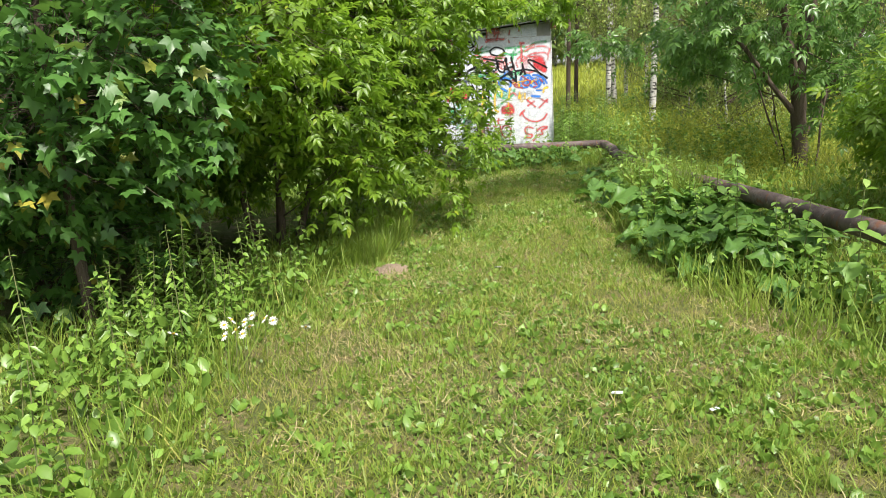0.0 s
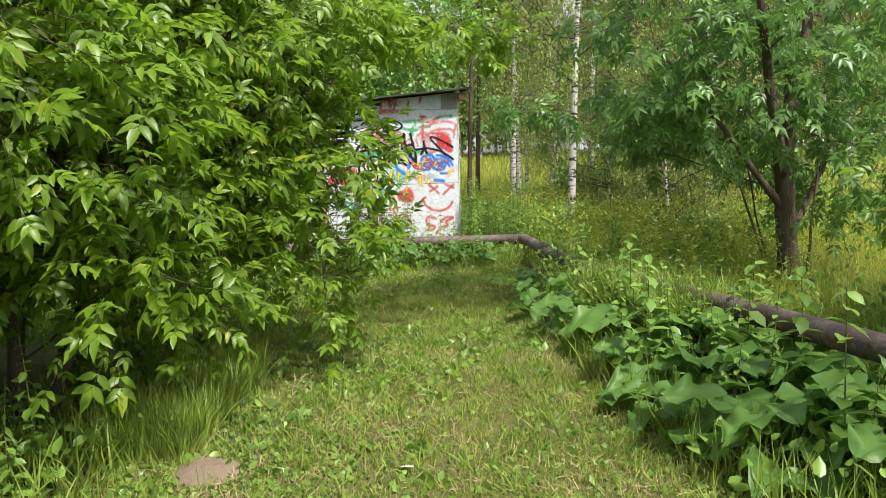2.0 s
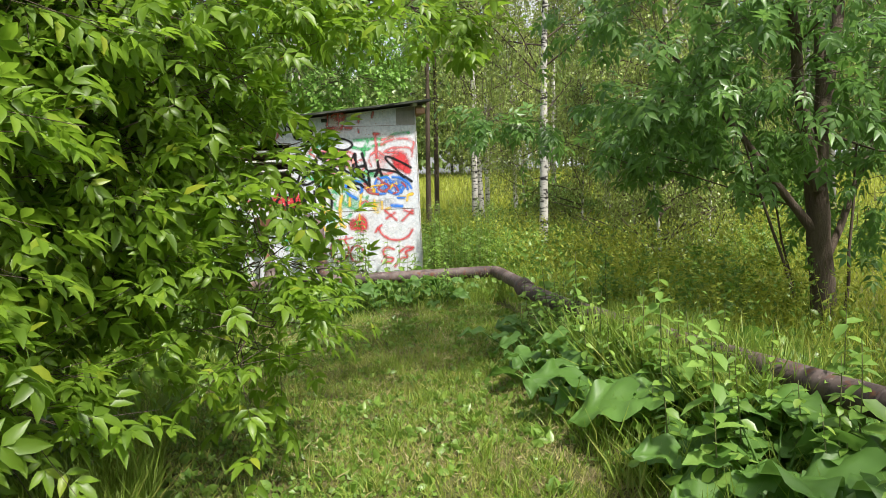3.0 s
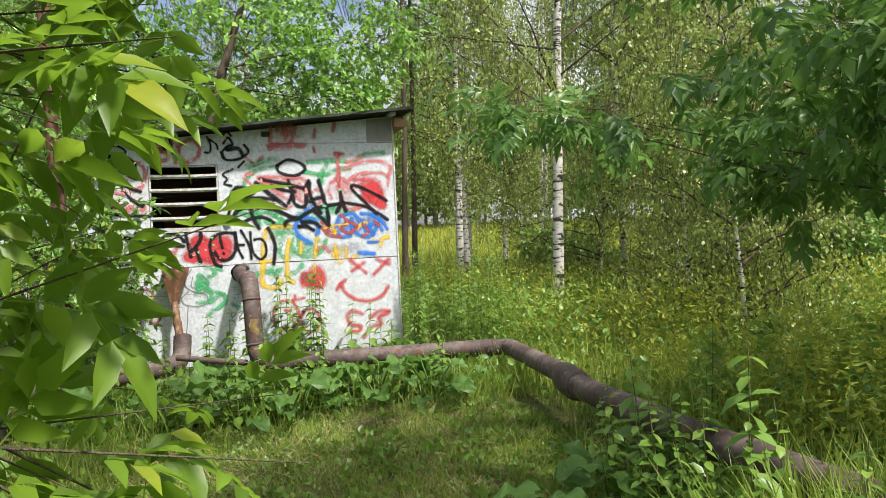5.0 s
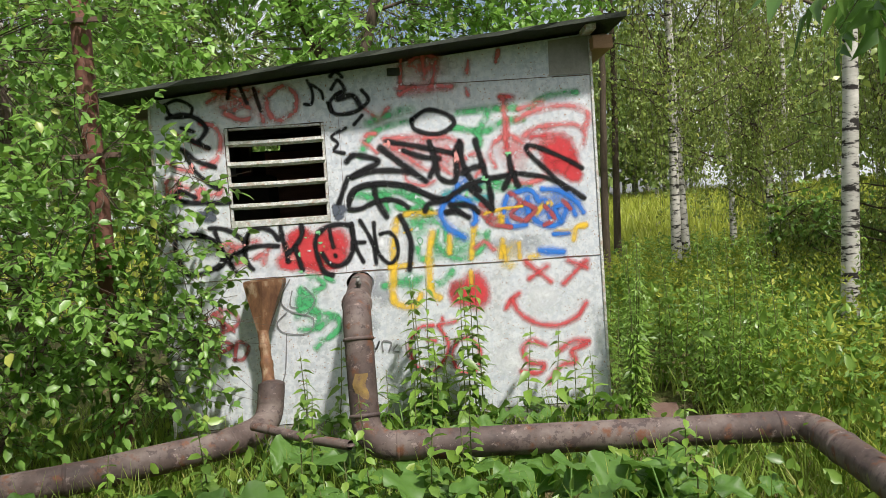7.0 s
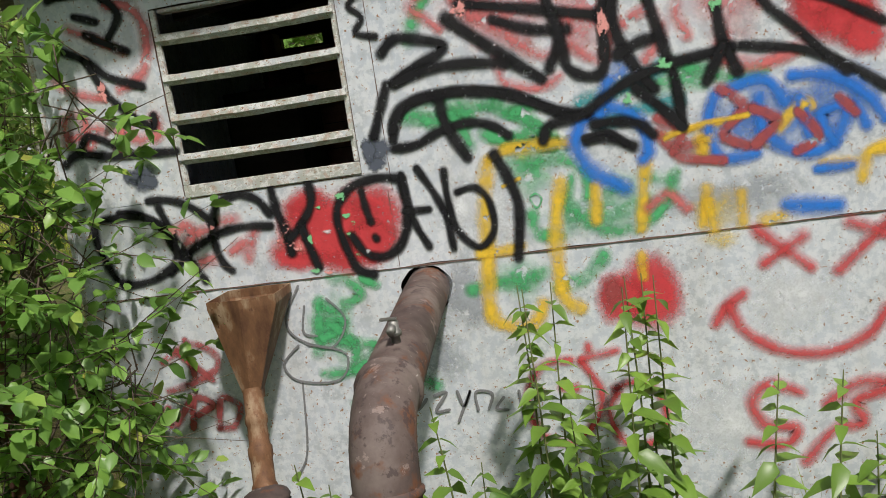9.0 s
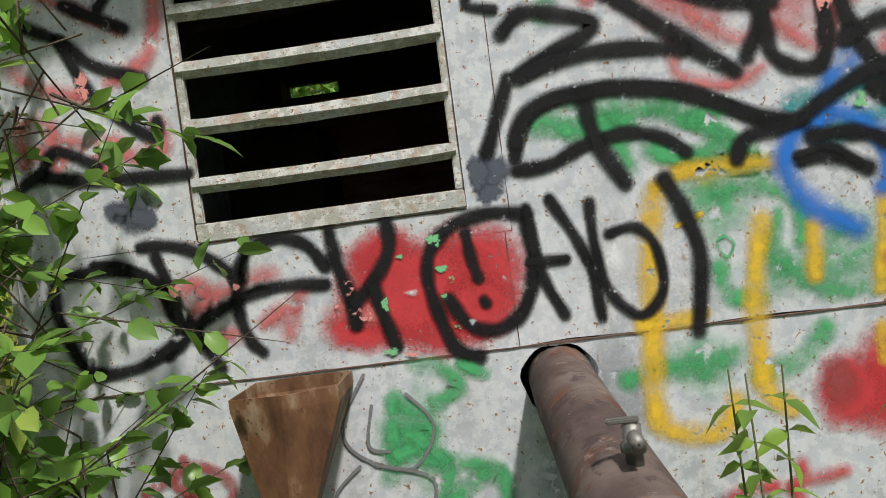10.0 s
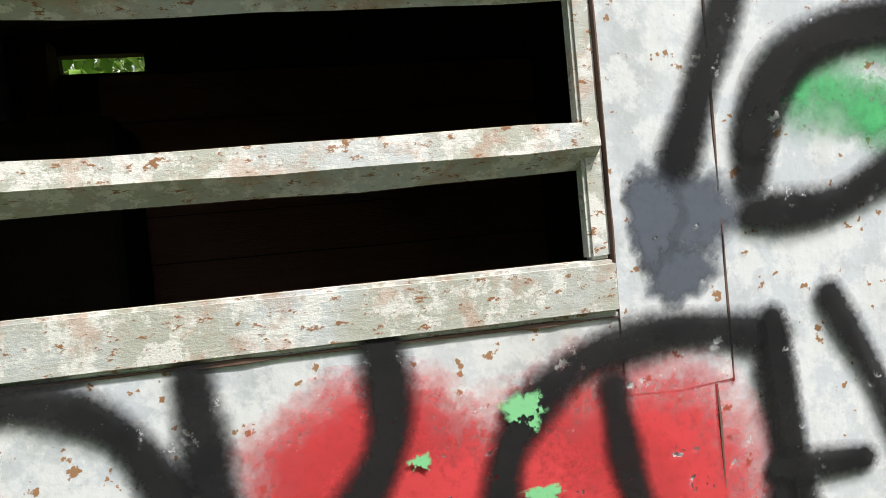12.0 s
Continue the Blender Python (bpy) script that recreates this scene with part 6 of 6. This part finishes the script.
def burdock_leaf_mesh(seed):
    """A big heart-shaped leaf with a wavy rim, on a stout stalk."""
    rng_ = np.random.default_rng(seed)
    v, t = [], []
    n, m = 13, 9
    for i in range(n):
        a_ = i / (n - 1)
        half = 0.50 * math.sin(math.pi * min(1, a_ * 0.97 + 0.03) ** 0.62) * (1 - 0.12 * a_)
        for k in range(m):
            s = 2 * k / (m - 1) - 1
            back = -0.16 * abs(s) ** 2 * (1 - a_) ** 3
            wave = 0.08 * math.sin(11 * a_ + seed) * s * s + 0.05 * math.sin(17 * a_ + 4 * s + seed) * abs(s) - 0.03 * (abs(s) < 0.1) + rng_.normal(0, 0.006)
            v.append((half * s, a_ + back, 0.16 * abs(s) * half - 0.32 * a_ * a_ + wave))
    for i in range(n - 1):
        for k in range(m - 1):
            q_ = i * m + k
            t += [(q_, q_ + 1, q_ + m), (q_ + 1, q_ + m + 1, q_ + m)]
    return np.array(v), np.array(t)


BURDOCK = [burdock_leaf_mesh(i) for i in range(3)]


def burdock(seed, spread_, height, count):
    rng_ = np.random.default_rng(seed)
    top = thing("burdock", (0, 0, 0), "burdock clump with big ruffled green leaves", "plant", "burdock plants")
    for i in range(count):
        ang = 2 * math.pi * i / count + rng_.uniform(-0.4, 0.4)
        el = rng_.uniform(0.35, 1.15)
        s = rng_.uniform(0.19, 0.33) * spread_
        reach = height * rng_.uniform(0.5, 1.0)
        tip = np.array((math.cos(ang) * math.cos(el), math.sin(ang) * math.cos(el), math.sin(el))) * reach
        stalk = tube_arrays(np.array([(0, 0, 0), tip * 0.5 + np.array((0, 0, 0.04)), tip]), (0.009, 0.007, 0.005), 5)
        d = np.array([[math.cos(ang), math.sin(ang), rng_.uniform(-0.3, 0.5)]])
        blade = scatter(BURDOCK[i % 3], tip[None], frames_of(d, rng_.normal(0, 0.3, 1)), [s])
        v, t = join([stalk, blade])
        mesh_part("leaf", tri_mesh("leaf", v, t, True), BURDOCK_LEAF, top)
    return top


def set_down(makers, spots, seed):
    """Copies of a few plants at many spots."""
    rng_ = np.random.default_rng(seed)
    used = set()
    for i, (x, y) in enumerate(spots):
        k = i % len(makers)
        m = pose(x, y, float(ground_height(x, y)) - 0.01, 0, 0, rng_.uniform(0, 360))
        if k in used:
            copy_thing(makers[k], m)
        else:
            makers[k].matrix_basis = m
            used.add(k)


rng = np.random.default_rng(8)
spots = [(4.25, 5.9), (4.5, 6.6), (4.2, 7.2), (4.55, 7.7), (4.35, 8.4), (4.7, 5.4), (4.05, 6.5), (5.3, 9.0), (4.9, 6.0), (4.45, 5.2), (5.3, 7.6), (4.9, 8.2), (4.5, 9.0)]
front = [(2.3 + 0.19 * i + rng.uniform(-0.1, 0.1), 13.5 + 0.26 * (i % 3) + rng.uniform(-0.08, 0.08)) for i in range(14)]
front += [(2.75, 14.75), (3.45, 14.75), (3.9, 15.05), (4.35, 15.1), (3.3, 15.2), (4.15, 14.7), (2.0, 13.7), (1.5, 13.6), (2.75, 15.15)]
spots += [(4.75, 8.9), (4.62, 7.1), (4.7, 6.3), (4.35, 6.9), (4.15, 5.6), (4.5, 4.7)]
front += [(4.3, 9.5), (4.55, 9.25), (4.62, 9.9), (4.35, 10.2), (4.1, 9.0), (4.8, 9.6), (4.7, 10.6)]
set_down([burdock(1, 1.1, 0.5, 11), burdock(2, 1.0, 0.42, 10), burdock(3, 0.95, 0.36, 10), burdock(4, 1.2, 0.55, 12)], spots, 3)
set_down([burdock(5, 0.72, 0.42, 9), burdock(6, 0.62, 0.34, 9), burdock(7, 0.8, 0.46, 8)], front, 13)


def herb(seed, height, leaf, size, pairs, name, label, category="plant", group="", material=None):
    """An upright herb: a stem and pairs of leaves up it."""
    rng_ = np.random.default_rng(seed)
    top = thing(name, (0, 0, 0), label, category, group)
    line = crooked((0, 0, 0), (rng_.normal(0, 0.07), rng_.normal(0, 0.07), height), 7, 0.02, rng_)
    v, t = tube_arrays(line, np.linspace(0.006, 0.002, 7), 5)
    mesh_part("stem", tri_mesh("stem", v, t, True), STEM, top)
    p, d, s = [], [], []
    for i in range(pairs):
        z = height * (0.08 + 0.92 * i / pairs)
        at = np.array([np.interp(z, line[:, 2], line[:, k]) for k in range(3)])
        for k in range(2):
            ang = math.pi * k + 1.57 * i + rng_.normal(0, 0.3)
            p.append(at)
            d.append((math.cos(ang), math.sin(ang), rng_.uniform(-0.5, 0.35)))
            s.append(size * (1.15 - 0.7 * i / pairs) * rng_.uniform(0.75, 1.2))
    v, t = scatter(leaf, np.array(p), frames_of(np.array(d), rng_.normal(0, 0.3, len(p))), s)
    tagged(mesh_part("leaves", tri_mesh("leaves", v, t), material or WEED_LEAF, top), kind="stuff")
    return top


NETTLE = blade_template([(0, 0.0), (0.2, 0.22), (0.5, 0.2), (1, 0.0)], 0.3, 0.35)
nettles = [herb(31 + i, h, NETTLE, 0.155, n_, "nettle", "tall nettle with toothed pointed leaves against the wall", group="nettles") for i, (h, n_) in enumerate(((1.15, 16), (0.8, 12), (0.6, 9)))]
set_down(nettles, [(3.42, 15.3), (3.1, 15.35), (2.65, 15.25), (3.75, 15.33), (3.52, 15.22), (3.2, 15.25), (3.82, 15.28), (3.62, 15.4), (4.45, 15.35), (3.48, 15.36), (4.1, 15.3), (4.62, 15.4), (3.7, 15.2), (2.85, 15.3), (3.35, 14.95), (3.78, 15.36), (4.3, 15.25), (4.5, 15.1), (3.4, 15.38), (2.7, 15.0)], 4)
def mugwort_template():
    """A deeply cut leaf: three narrow lobes on a stalk."""
    chunks = []
    for a_, s_, turn in ((0.25, 0.5, 0.9), (0.25, 0.5, -0.9), (0.3, 0.7, 0.0)):
        v, t = LANCE
        c, k = math.cos(turn), math.sin(turn)
        chunks.append((v @ np.array([[c, -k, 0], [k, c, 0], [0, 0, 1]]) * s_ * np.array((1.3, 1, 1)) + np.array([0, a_, 0]), t))
    return join(chunks)


MUGWORT = mugwort_template()
mugworts = [herb(41 + i, h, MUGWORT, 0.12, int(n_ * 1.4), "mugwort", "leafy green mugwort stems by the shed corner", group="mugworts") for i, (h, n_) in enumerate(((1.3, 26), (1.0, 22), (0.75, 18)))]
corner = [(4.86 + rng.uniform(-0.06, 1.9) * (i / 90), 15.25 + rng.uniform(-0.2, 2.4) * (i / 90 + 0.1)) for i in range(90)]
set_down(mugworts, [q for q in corner if not (4.9 < q[0] < 5.45 and q[1] < 16.3)], 6)
verge_mugworts = [herb(45 + i, h, LANCE, 0.12, n_, "mugwort", "grey-green mugwort spire at the trail's edge", group="mugworts") for i, (h, n_) in enumerate(((0.95, 24), (0.75, 20), (0.55, 16)))]
set_down(verge_mugworts, [(0.0, 4.4), (-0.35, 3.9), (0.05, 5.3), (-0.55, 3.4), (-0.15, 3.6), (-0.6, 4.4), (0.25, 5.9), (-0.3, 5.0), (-0.75, 3.9), (0.1, 4.0), (-0.45, 4.7), (0.45, 6.3), (0.15, 4.7), (-0.2, 4.3), (0.2, 5.1), (-0.5, 5.3), (0.3, 5.5), (-0.05, 5.6), (-0.25, 5.4), (0.05, 4.9)], 61)
weeds = [herb(51 + i, h, OVAL, 0.10, n_, "weed", "leafy roadside weed at the trail's edge", group="weeds") for i, (h, n_) in enumerate(((0.55, 14), (0.4, 11), (0.75, 16), (0.3, 9)))]
set_down(weeds, [(float(left_bank(y)) - rng.uniform(0.05, 1.1), y) for y in rng.uniform(1.6, 9.5, 60)] + [(float(left_bank(y)) - rng.uniform(0.1, 0.9), y) for y in rng.uniform(3.9, 5.9, 44)] + [(float(right_bank(y)) + rng.uniform(0.15, 0.9), y) for y in rng.uniform(3.5, 12, 34)] + [(rng.uniform(1.2, 4.8), rng.uniform(13.3, 14.05)) for _ in range(26)] + [(rng.uniform(4.4, 4.92), rng.uniform(7.6, 11.2)) for _ in range(46)] + [(rng.uniform(4.3, 4.8), rng.uniform(5.0, 7.6)) for _ in range(14)] + [(rng.uniform(4.45, 4.8), rng.uniform(3.2, 7.4)) for _ in range(22)], 7)


tall = [herb(71 + i, h, OVAL, 0.19, n_, "flowering_burdock", "tall leafy flowering burdock stem at the trail's edge", group="burdock stems", material=YOUNG_BURDOCK) for i, (h, n_) in enumerate(((1.0, 13), (0.8, 11)))]
set_down(tall, [(4.13, 7.0), (4.5, 7.7), (4.6, 6.1), (4.7, 8.7), (4.3, 5.4), (4.66, 5.0), (4.6, 4.2), (4.72, 6.8), (4.62, 9.6), (4.85, 10.7), (4.5, 8.1), (4.95, 7.2)], 12)


def scatter_field(name, template, places, tilt, sizes, material, label, category, seed):
    """Uncountable growth as one sheet of blades or leaves."""
    rng_ = np.random.default_rng(seed)
    n = len(places)
    d = np.stack([rng_.normal(0, tilt, n), rng_.normal(0, tilt, n), np.ones(n)], 1)
    v, t = scatter(template, places, frames_of(d, rng_.uniform(0, 6.28, n)), sizes)
    return tagged(mesh_part(name, tri_mesh(name, v, t), material), label, category, kind="stuff")


def sow(n, x0, x1, y0, y1, keep, seed):
    rng_ = np.random.default_rng(seed)
    p = np.stack([rng_.uniform(x0, x1, n), rng_.uniform(y0, y1, n)], 1)
    p = p[keep(p[:, 0], p[:, 1], rng_.random(n))]
    return np.column_stack([p, ground_height(p[:, 0], p[:, 1]) - 0.004])


def patchy(x, y, scale, seed):
    """Slow patches between 0 and 1."""
    return 0.5 + 0.25 * np.sin(x * scale + seed + 1.3 * np.sin(y * scale * 0.7)) + 0.25 * np.sin(y * scale * 1.1 + 2.1 * seed + np.sin(x * scale * 1.7))


def on_shed(x, y):
    return (x > 1.5) & (x < 4.9) & (y > 15.5) & (y < 18.8)


BLADE = (np.array([(-0.5, 0, 0), (0.5, 0, 0), (-0.32, 0.55, 0.12), (0.32, 0.55, 0.12), (0.0, 1.0, 0.42)]) * np.array((0.07, 1, 1)), np.array([(0, 1, 2), (1, 3, 2), (2, 3, 4)]))
BLADE_WIDE = (BLADE[0] * np.array((1.5, 1, 1)), BLADE[1])
SMALL = blade_template([(0, 0.0), (0.5, 0.38), (1, 0.0)], 0.2, 0.1)

inside = lambda x, y: (x > left_bank(y) - 0.15) & (x < right_bank(y) + 0.15) & (y < 13.4)
p = sow(190000, -0.2, 5.1, 0.4, 13.4, lambda x, y, r: inside(x, y) & (r < 0.25 + 0.75 * patchy(x, y, 2.3, 1)) & (r < 1.15 - (y - 2) * 0.06), 1)
scatter_field("mown_grass", BLADE, p, 0.55, np.random.default_rng(2).uniform(0.03, 0.085, len(p)), GRASS_SHORT, "short patchy mown grass on the trail", "grass", 1)
p = sow(95000, -0.2, 5.1, 0.4, 13.4, lambda x, y, r: inside(x, y) & (r < 1.1 * patchy(x, y, 1.9, 4) ** 1.3) & (r < 0.4 + patchy(x, y, 7.0, 2)), 3)
p[:, 2] += 0.012
scatter_field("trail_herbs", SMALL, p, 1.6, np.random.default_rng(3).uniform(0.02, 0.05, len(p)), WEED_LEAF, "low clover and plantain leaves among the grass", "herbs", 2)
p = sow(40000, -0.2, 5.1, 0.4, 13.4, lambda x, y, r: inside(x, y) & (r < 1.5 * patchy(x, y, 4.3, 9) ** 3), 5)
p[:, 2] += 0.025
scatter_field("cut_straw", BLADE, p, 2.4, np.random.default_rng(4).uniform(0.03, 0.09, len(p)), DRY, "dry cut grass lying on the trail", "grass", 3)
rng = np.random.default_rng(77)
tufts = sow(4200, -0.1, 5.0, 0.8, 13.3, lambda x, y, r: inside(x, y) & (r < 0.25 + 0.9 * patchy(x, y, 1.4, 8)), 71)
p = np.repeat(tufts, 14, 0)
p[:, :2] += rng.normal(0, 0.035, (len(p), 2))
scatter_field("grass_tufts", BLADE, p, 0.6, rng.uniform(0.05, 0.14, len(p)), GRASS_TALL, "fresh green tufts standing in the mown grass", "grass", 12)
p = sow(110000, -0.1, 5.0, 0.8, 13.3, lambda x, y, r: inside(x, y) & (r < 1.6 * (patchy(x, y, 2.4, 11) - 0.36)), 73)
scatter_field("dry_turf", BLADE, p, 0.9, np.random.default_rng(74).uniform(0.03, 0.08, len(p)), DRY, "dry yellowed patches of turf on the trail", "grass", 15)
rosettes = sow(2400, -0.1, 5.0, 0.8, 13.3, lambda x, y, r: inside(x, y) & (r < 1.3 * patchy(x, y, 1.1, 2) ** 2), 72)
p = np.repeat(rosettes, 7, 0)
p[:, :2] += rng.normal(0, 0.03, (len(p), 2))
p[:, 2] += 0.02
scatter_field("plantain_rosettes", OVAL, p, 1.8, rng.uniform(0.035, 0.085, len(p)), WEED_LEAF, "flat broad plantain leaves on the trail", "herbs", 13)
on_plate = lambda x, y: (x > 4.8) & (x < 5.4) & (y > 14.75) & (y < 16.25)
on_lid = lambda x, y: (x > -0.3) & (x < 1.5) & (y > 12.5) & (y < 14.05)
verge = lambda x, y, r: ~on_lid(x, y) & ~on_plate(x, y) & ((x < left_bank(y) + 0.1) | (x > right_bank(y) - 0.1) | (y > 13.2)) & ~on_shed(x, y) & ~((x < left_bank(y) - 1.0) & (y > 4.7) & (y < 9.6)) & ~((x > 4.5) & (x < 5.25) & (y > 9.6) & (y < 12.6) & (r > 0.22))
THIN = (BLADE[0] * np.array((0.5, 1, 1)), BLADE[1])
p = sow(120000, -2.2, 7.5, 0.6, 16.5, lambda x, y, r: verge(x, y, r) & (r < 0.35 + 0.6 * patchy(x, y, 1.7, 6)), 7)
scatter_field("tall_grass", THIN, p, 0.32, np.random.default_rng(5).uniform(0.12, 0.38, len(p)), GRASS_TALL, "tall green grass along the trail's edges", "grass", 4)
p = sow(9000, 0.6, 1.6, 6.4, 8.6, lambda x, y, r: (np.abs(x - left_bank(y)) < 0.28), 17)
scatter_field("tall_grass", THIN, p, 0.2, np.random.default_rng(6).uniform(0.16, 0.36, len(p)), GRASS_TALL, "thick tuft of tall grass under the box elder", "grass", 5)
p = sow(26000, -2.2, 7.5, 1.2, 16.0, lambda x, y, r: verge(x, y, r) & (r < 0.25 + 0.7 * patchy(x, y, 2.1, 3)), 9)
p[:, 2] += np.random.default_rng(7).uniform(0.03, 0.3, len(p))
scatter_field("undergrowth", OVAL, p, 1.2, np.random.default_rng(8).uniform(0.04, 0.10, len(p)), WEED_LEAF, "leafy low undergrowth beside the trail", "undergrowth", 6)
p = sow(4500, 4.45, 5.2, 7.4, 9.6, lambda x, y, r: x > right_bank(y) + 0.05, 18)
scatter_field("tall_grass", THIN, p, 0.25, np.random.default_rng(61).uniform(0.3, 0.65, len(p)), GRASS_TALL, "rank grass half hiding the pipe", "grass", 14)
HAIR = (BLADE[0] * np.array((0.24, 1, 1)), BLADE[1])
p = sow(80000, 4.9, 18, 8, 32, lambda x, y, r: (x > 5.4) & (r < 1.2 - 0.024 * (y - 8)) & ~on_shed(x, y) & ~((x < 6.4) & (y > 14.3) & (y < 19)), 10)
scatter_field("meadow", HAIR, p, 0.3, np.random.default_rng(9).uniform(0.15, 0.55, len(p)), GRASS_FIELD, "sunny yellow-green meadow grass behind the pipe", "meadow", 7)
p = sow(60000, 5.3, 15, 9, 24, lambda x, y, r: (r < 0.9 * patchy(x, y, 0.9, 2) ** 1.5), 11)
p[:, 2] += np.random.default_rng(10).uniform(0.1, 0.7, len(p))
scatter_field("meadow_herbs", KITE_NARROW, p, 1.0, np.random.default_rng(11).uniform(0.03, 0.065, len(p)), WEED_LEAF, "tall leafy herbs in the meadow", "herbs", 8)
p = sow(90000, 5.6, 14, 10.5, 22, lambda x, y, r: (r < 0.9 * patchy(x, y, 1.1, 5)) & ~on_shed(x, y), 21)
p[:, 2] += np.random.default_rng(22).uniform(0.1, 0.95, len(p))
scatter_field("goldenrod", KITE_NARROW, p, 0.9, np.random.default_rng(23).uniform(0.025, 0.055, len(p)), GRASS_FIELD, "yellow-green flowering herbs in the meadow", "herbs", 11)
p = sow(10000, 5.2, 9.0, 13.4, 20.5, lambda x, y, r: (x > 5.5 + 0.1 * np.sin(y)) & (r < 1.3 * patchy(x, y, 1.5, 7) ** 1.5) & ~on_plate(x, y), 31)
p[:, 2] += np.random.default_rng(32).uniform(0.05, 0.75, len(p))
scatter_field("meadow_weeds", NETTLE, p, 1.3, np.random.default_rng(33).uniform(0.05, 0.12, len(p)), WEED_LEAF, "broad-leaved green weeds standing among the meadow grass", "weeds", 34)
p = sow(9000, 5.3, 11, 10.0, 21, lambda x, y, r: (x > 5.6) & (r < 1.2 * patchy(x, y, 1.8, 3) ** 2), 35)
p[:, 2] += np.random.default_rng(36).uniform(0.3, 0.95, len(p))
scatter_field("yellow_herbs", NETTLE, p, 1.0, np.random.default_rng(37).uniform(0.03, 0.07, len(p)), GRASS_FIELD, "yellowish leafy herb tops in the sunny meadow", "herbs", 38)


def forb_template(seed, pairs, leaf, size):
    """One leafy meadow herb of height 1: a thin stem with leaves all the way up and a tufted top."""
    rng_ = np.random.default_rng(seed)
    line = np.array([(0, 0, 0), (rng_.normal(0, 0.03), 0.5, rng_.normal(0, 0.03)), (rng_.normal(0, 0.08), 1.0, rng_.normal(0, 0.08))])
    chunks = [tube_arrays(line, (0.008, 0.006, 0.002), 3)]
    n = pairs * 3
    h = np.concatenate([np.linspace(0.12, 0.95, pairs * 2), rng_.uniform(0.82, 1.02, pairs)])
    at = np.stack([np.interp(h, line[:, 1], line[:, k]) for k in range(3)], 1)
    ang = np.arange(n) * 2.4 + rng_.normal(0, 0.3, n)
    d = np.stack([np.cos(ang), rng_.uniform(-0.35, 0.6, n), np.sin(ang)], 1)
    chunks.append(scatter(leaf, at, frames_of(d, rng_.uniform(0, 6.28, n)), size * (1.2 - 0.75 * h) * rng_.uniform(0.7, 1.2, n)))
    return join(chunks)


for seed, n, material, scale, label in ((201, 1500, WEED_LEAF, 0.8, "tall dark leafy herbs standing in the meadow"), (202, 4200, GRASS_FIELD, 1.2, "yellow-green goldenrod-like herbs in the meadow"), (203, 2200, SHRUB_LEAF, 1.7, "fresh green broad-leaved herbs in the meadow")):
    p = sow(n * 3, 5.35, 15, 9.4, 27, lambda x, y, r: (r < 1.9 * (patchy(x, y, scale, seed % 7) - 0.33)) & ~on_shed(x, y) & ~((x < 6.0) & (y > 14.3) & (y < 18.2)) & ~((x < 5.75) & (y < 14.6)) & ~((x > 7.2) & (y < 13.0)), seed)[:n]
    rng = np.random.default_rng(seed)
    scatter_field("meadow_forbs", forb_template(seed, 7, LANCE if seed == 202 else NETTLE, 0.19), p, 0.12, rng.uniform(0.28, 0.78, len(p)), material, label, "herbs", seed)

p = sow(60000, -30, 55, 24, 66, lambda x, y, r: r < 1.0, 12)
scatter_field("meadow", BLADE_WIDE, p, 0.25, np.random.default_rng(12).uniform(0.35, 0.8, len(p)), GRASS_FIELD, "far pale meadow beyond the birches", "meadow", 9)


def daisy():
    top = thing("daisy", (0, 0, 0), "white daisy with yellow centre", "flower", "daisies")
    v, t = tube_arrays(np.array([(0, 0, 0), (0.01, 0, 0.2), (0.0, 0.01, 0.36)]), (0.002, 0.002, 0.002), 4)
    mesh_part("stem", tri_mesh("stem", v, t), STEM, top)
    pet = blade_template([(0, 0.06), (0.7, 0.16), (1, 0.05)], 0.1, 0.1)
    n = 12
    d = np.array([(math.cos(2 * math.pi * i / n), 0.7 * math.sin(2 * math.pi * i / n), 0.7 * math.sin(2 * math.pi * i / n) + 0.08) for i in range(n)])
    v, t = scatter(pet, np.tile((0.0, 0.01, 0.36), (n, 1)), frames_of(d, np.zeros(n)), np.full(n, 0.033))
    mesh_part("petals", tri_mesh("petals", v, t), WHITE_PETAL, top)
    bm = bmesh.new()
    bmesh.ops.create_uvsphere(bm, u_segments=8, v_segments=5, radius=0.009)
    bmesh.ops.translate(bm, verts=bm.verts, vec=(0, 0.01, 0.362))
    part("centre", bm, YELLOW_PETAL, top)
    return top


set_down([daisy()], [(0.52 + a, 3.86 + b) for a, b in ((0, 0), (-0.07, 0.06), (0.05, -0.08), (0.11, 0.07), (-0.02, -0.16), (0.04, -0.25), (-0.06, -0.28), (0.02, 0.14), (0.18, 0.02), (-0.36, -0.2), (0.4, -0.12), (-0.1, -0.06))], 9)
bits = thing("dry_stick", (1.35, 5.2, 0.03), "thin dry straw-coloured stalk lying on the grass", "stick")
v, t = tube_arrays(np.array([(-0.2, 0, 0), (0, 0.02, 0.015), (0.22, 0.05, 0.005)]), (0.004, 0.004, 0.003), 5)
mesh_part("stalk", tri_mesh("stalk", v, t), STRAW, bits)
for x, y, s in ((2.66, 3.15, 0.03), (3.1, 2.9, 0.022), (2.35, 6.0, 0.03)):
    o = part("litter", boxed((-s, -s * 0.7, 0), (s, s * 0.7, 0.006), 0.001, 0.004), LITTER)
    o.matrix_basis = pose(x, y, float(ground_height(x, y)) + 0.03, 12, 8, x * 60)
    tagged(o, "small pale scrap of litter on the grass", "litter")
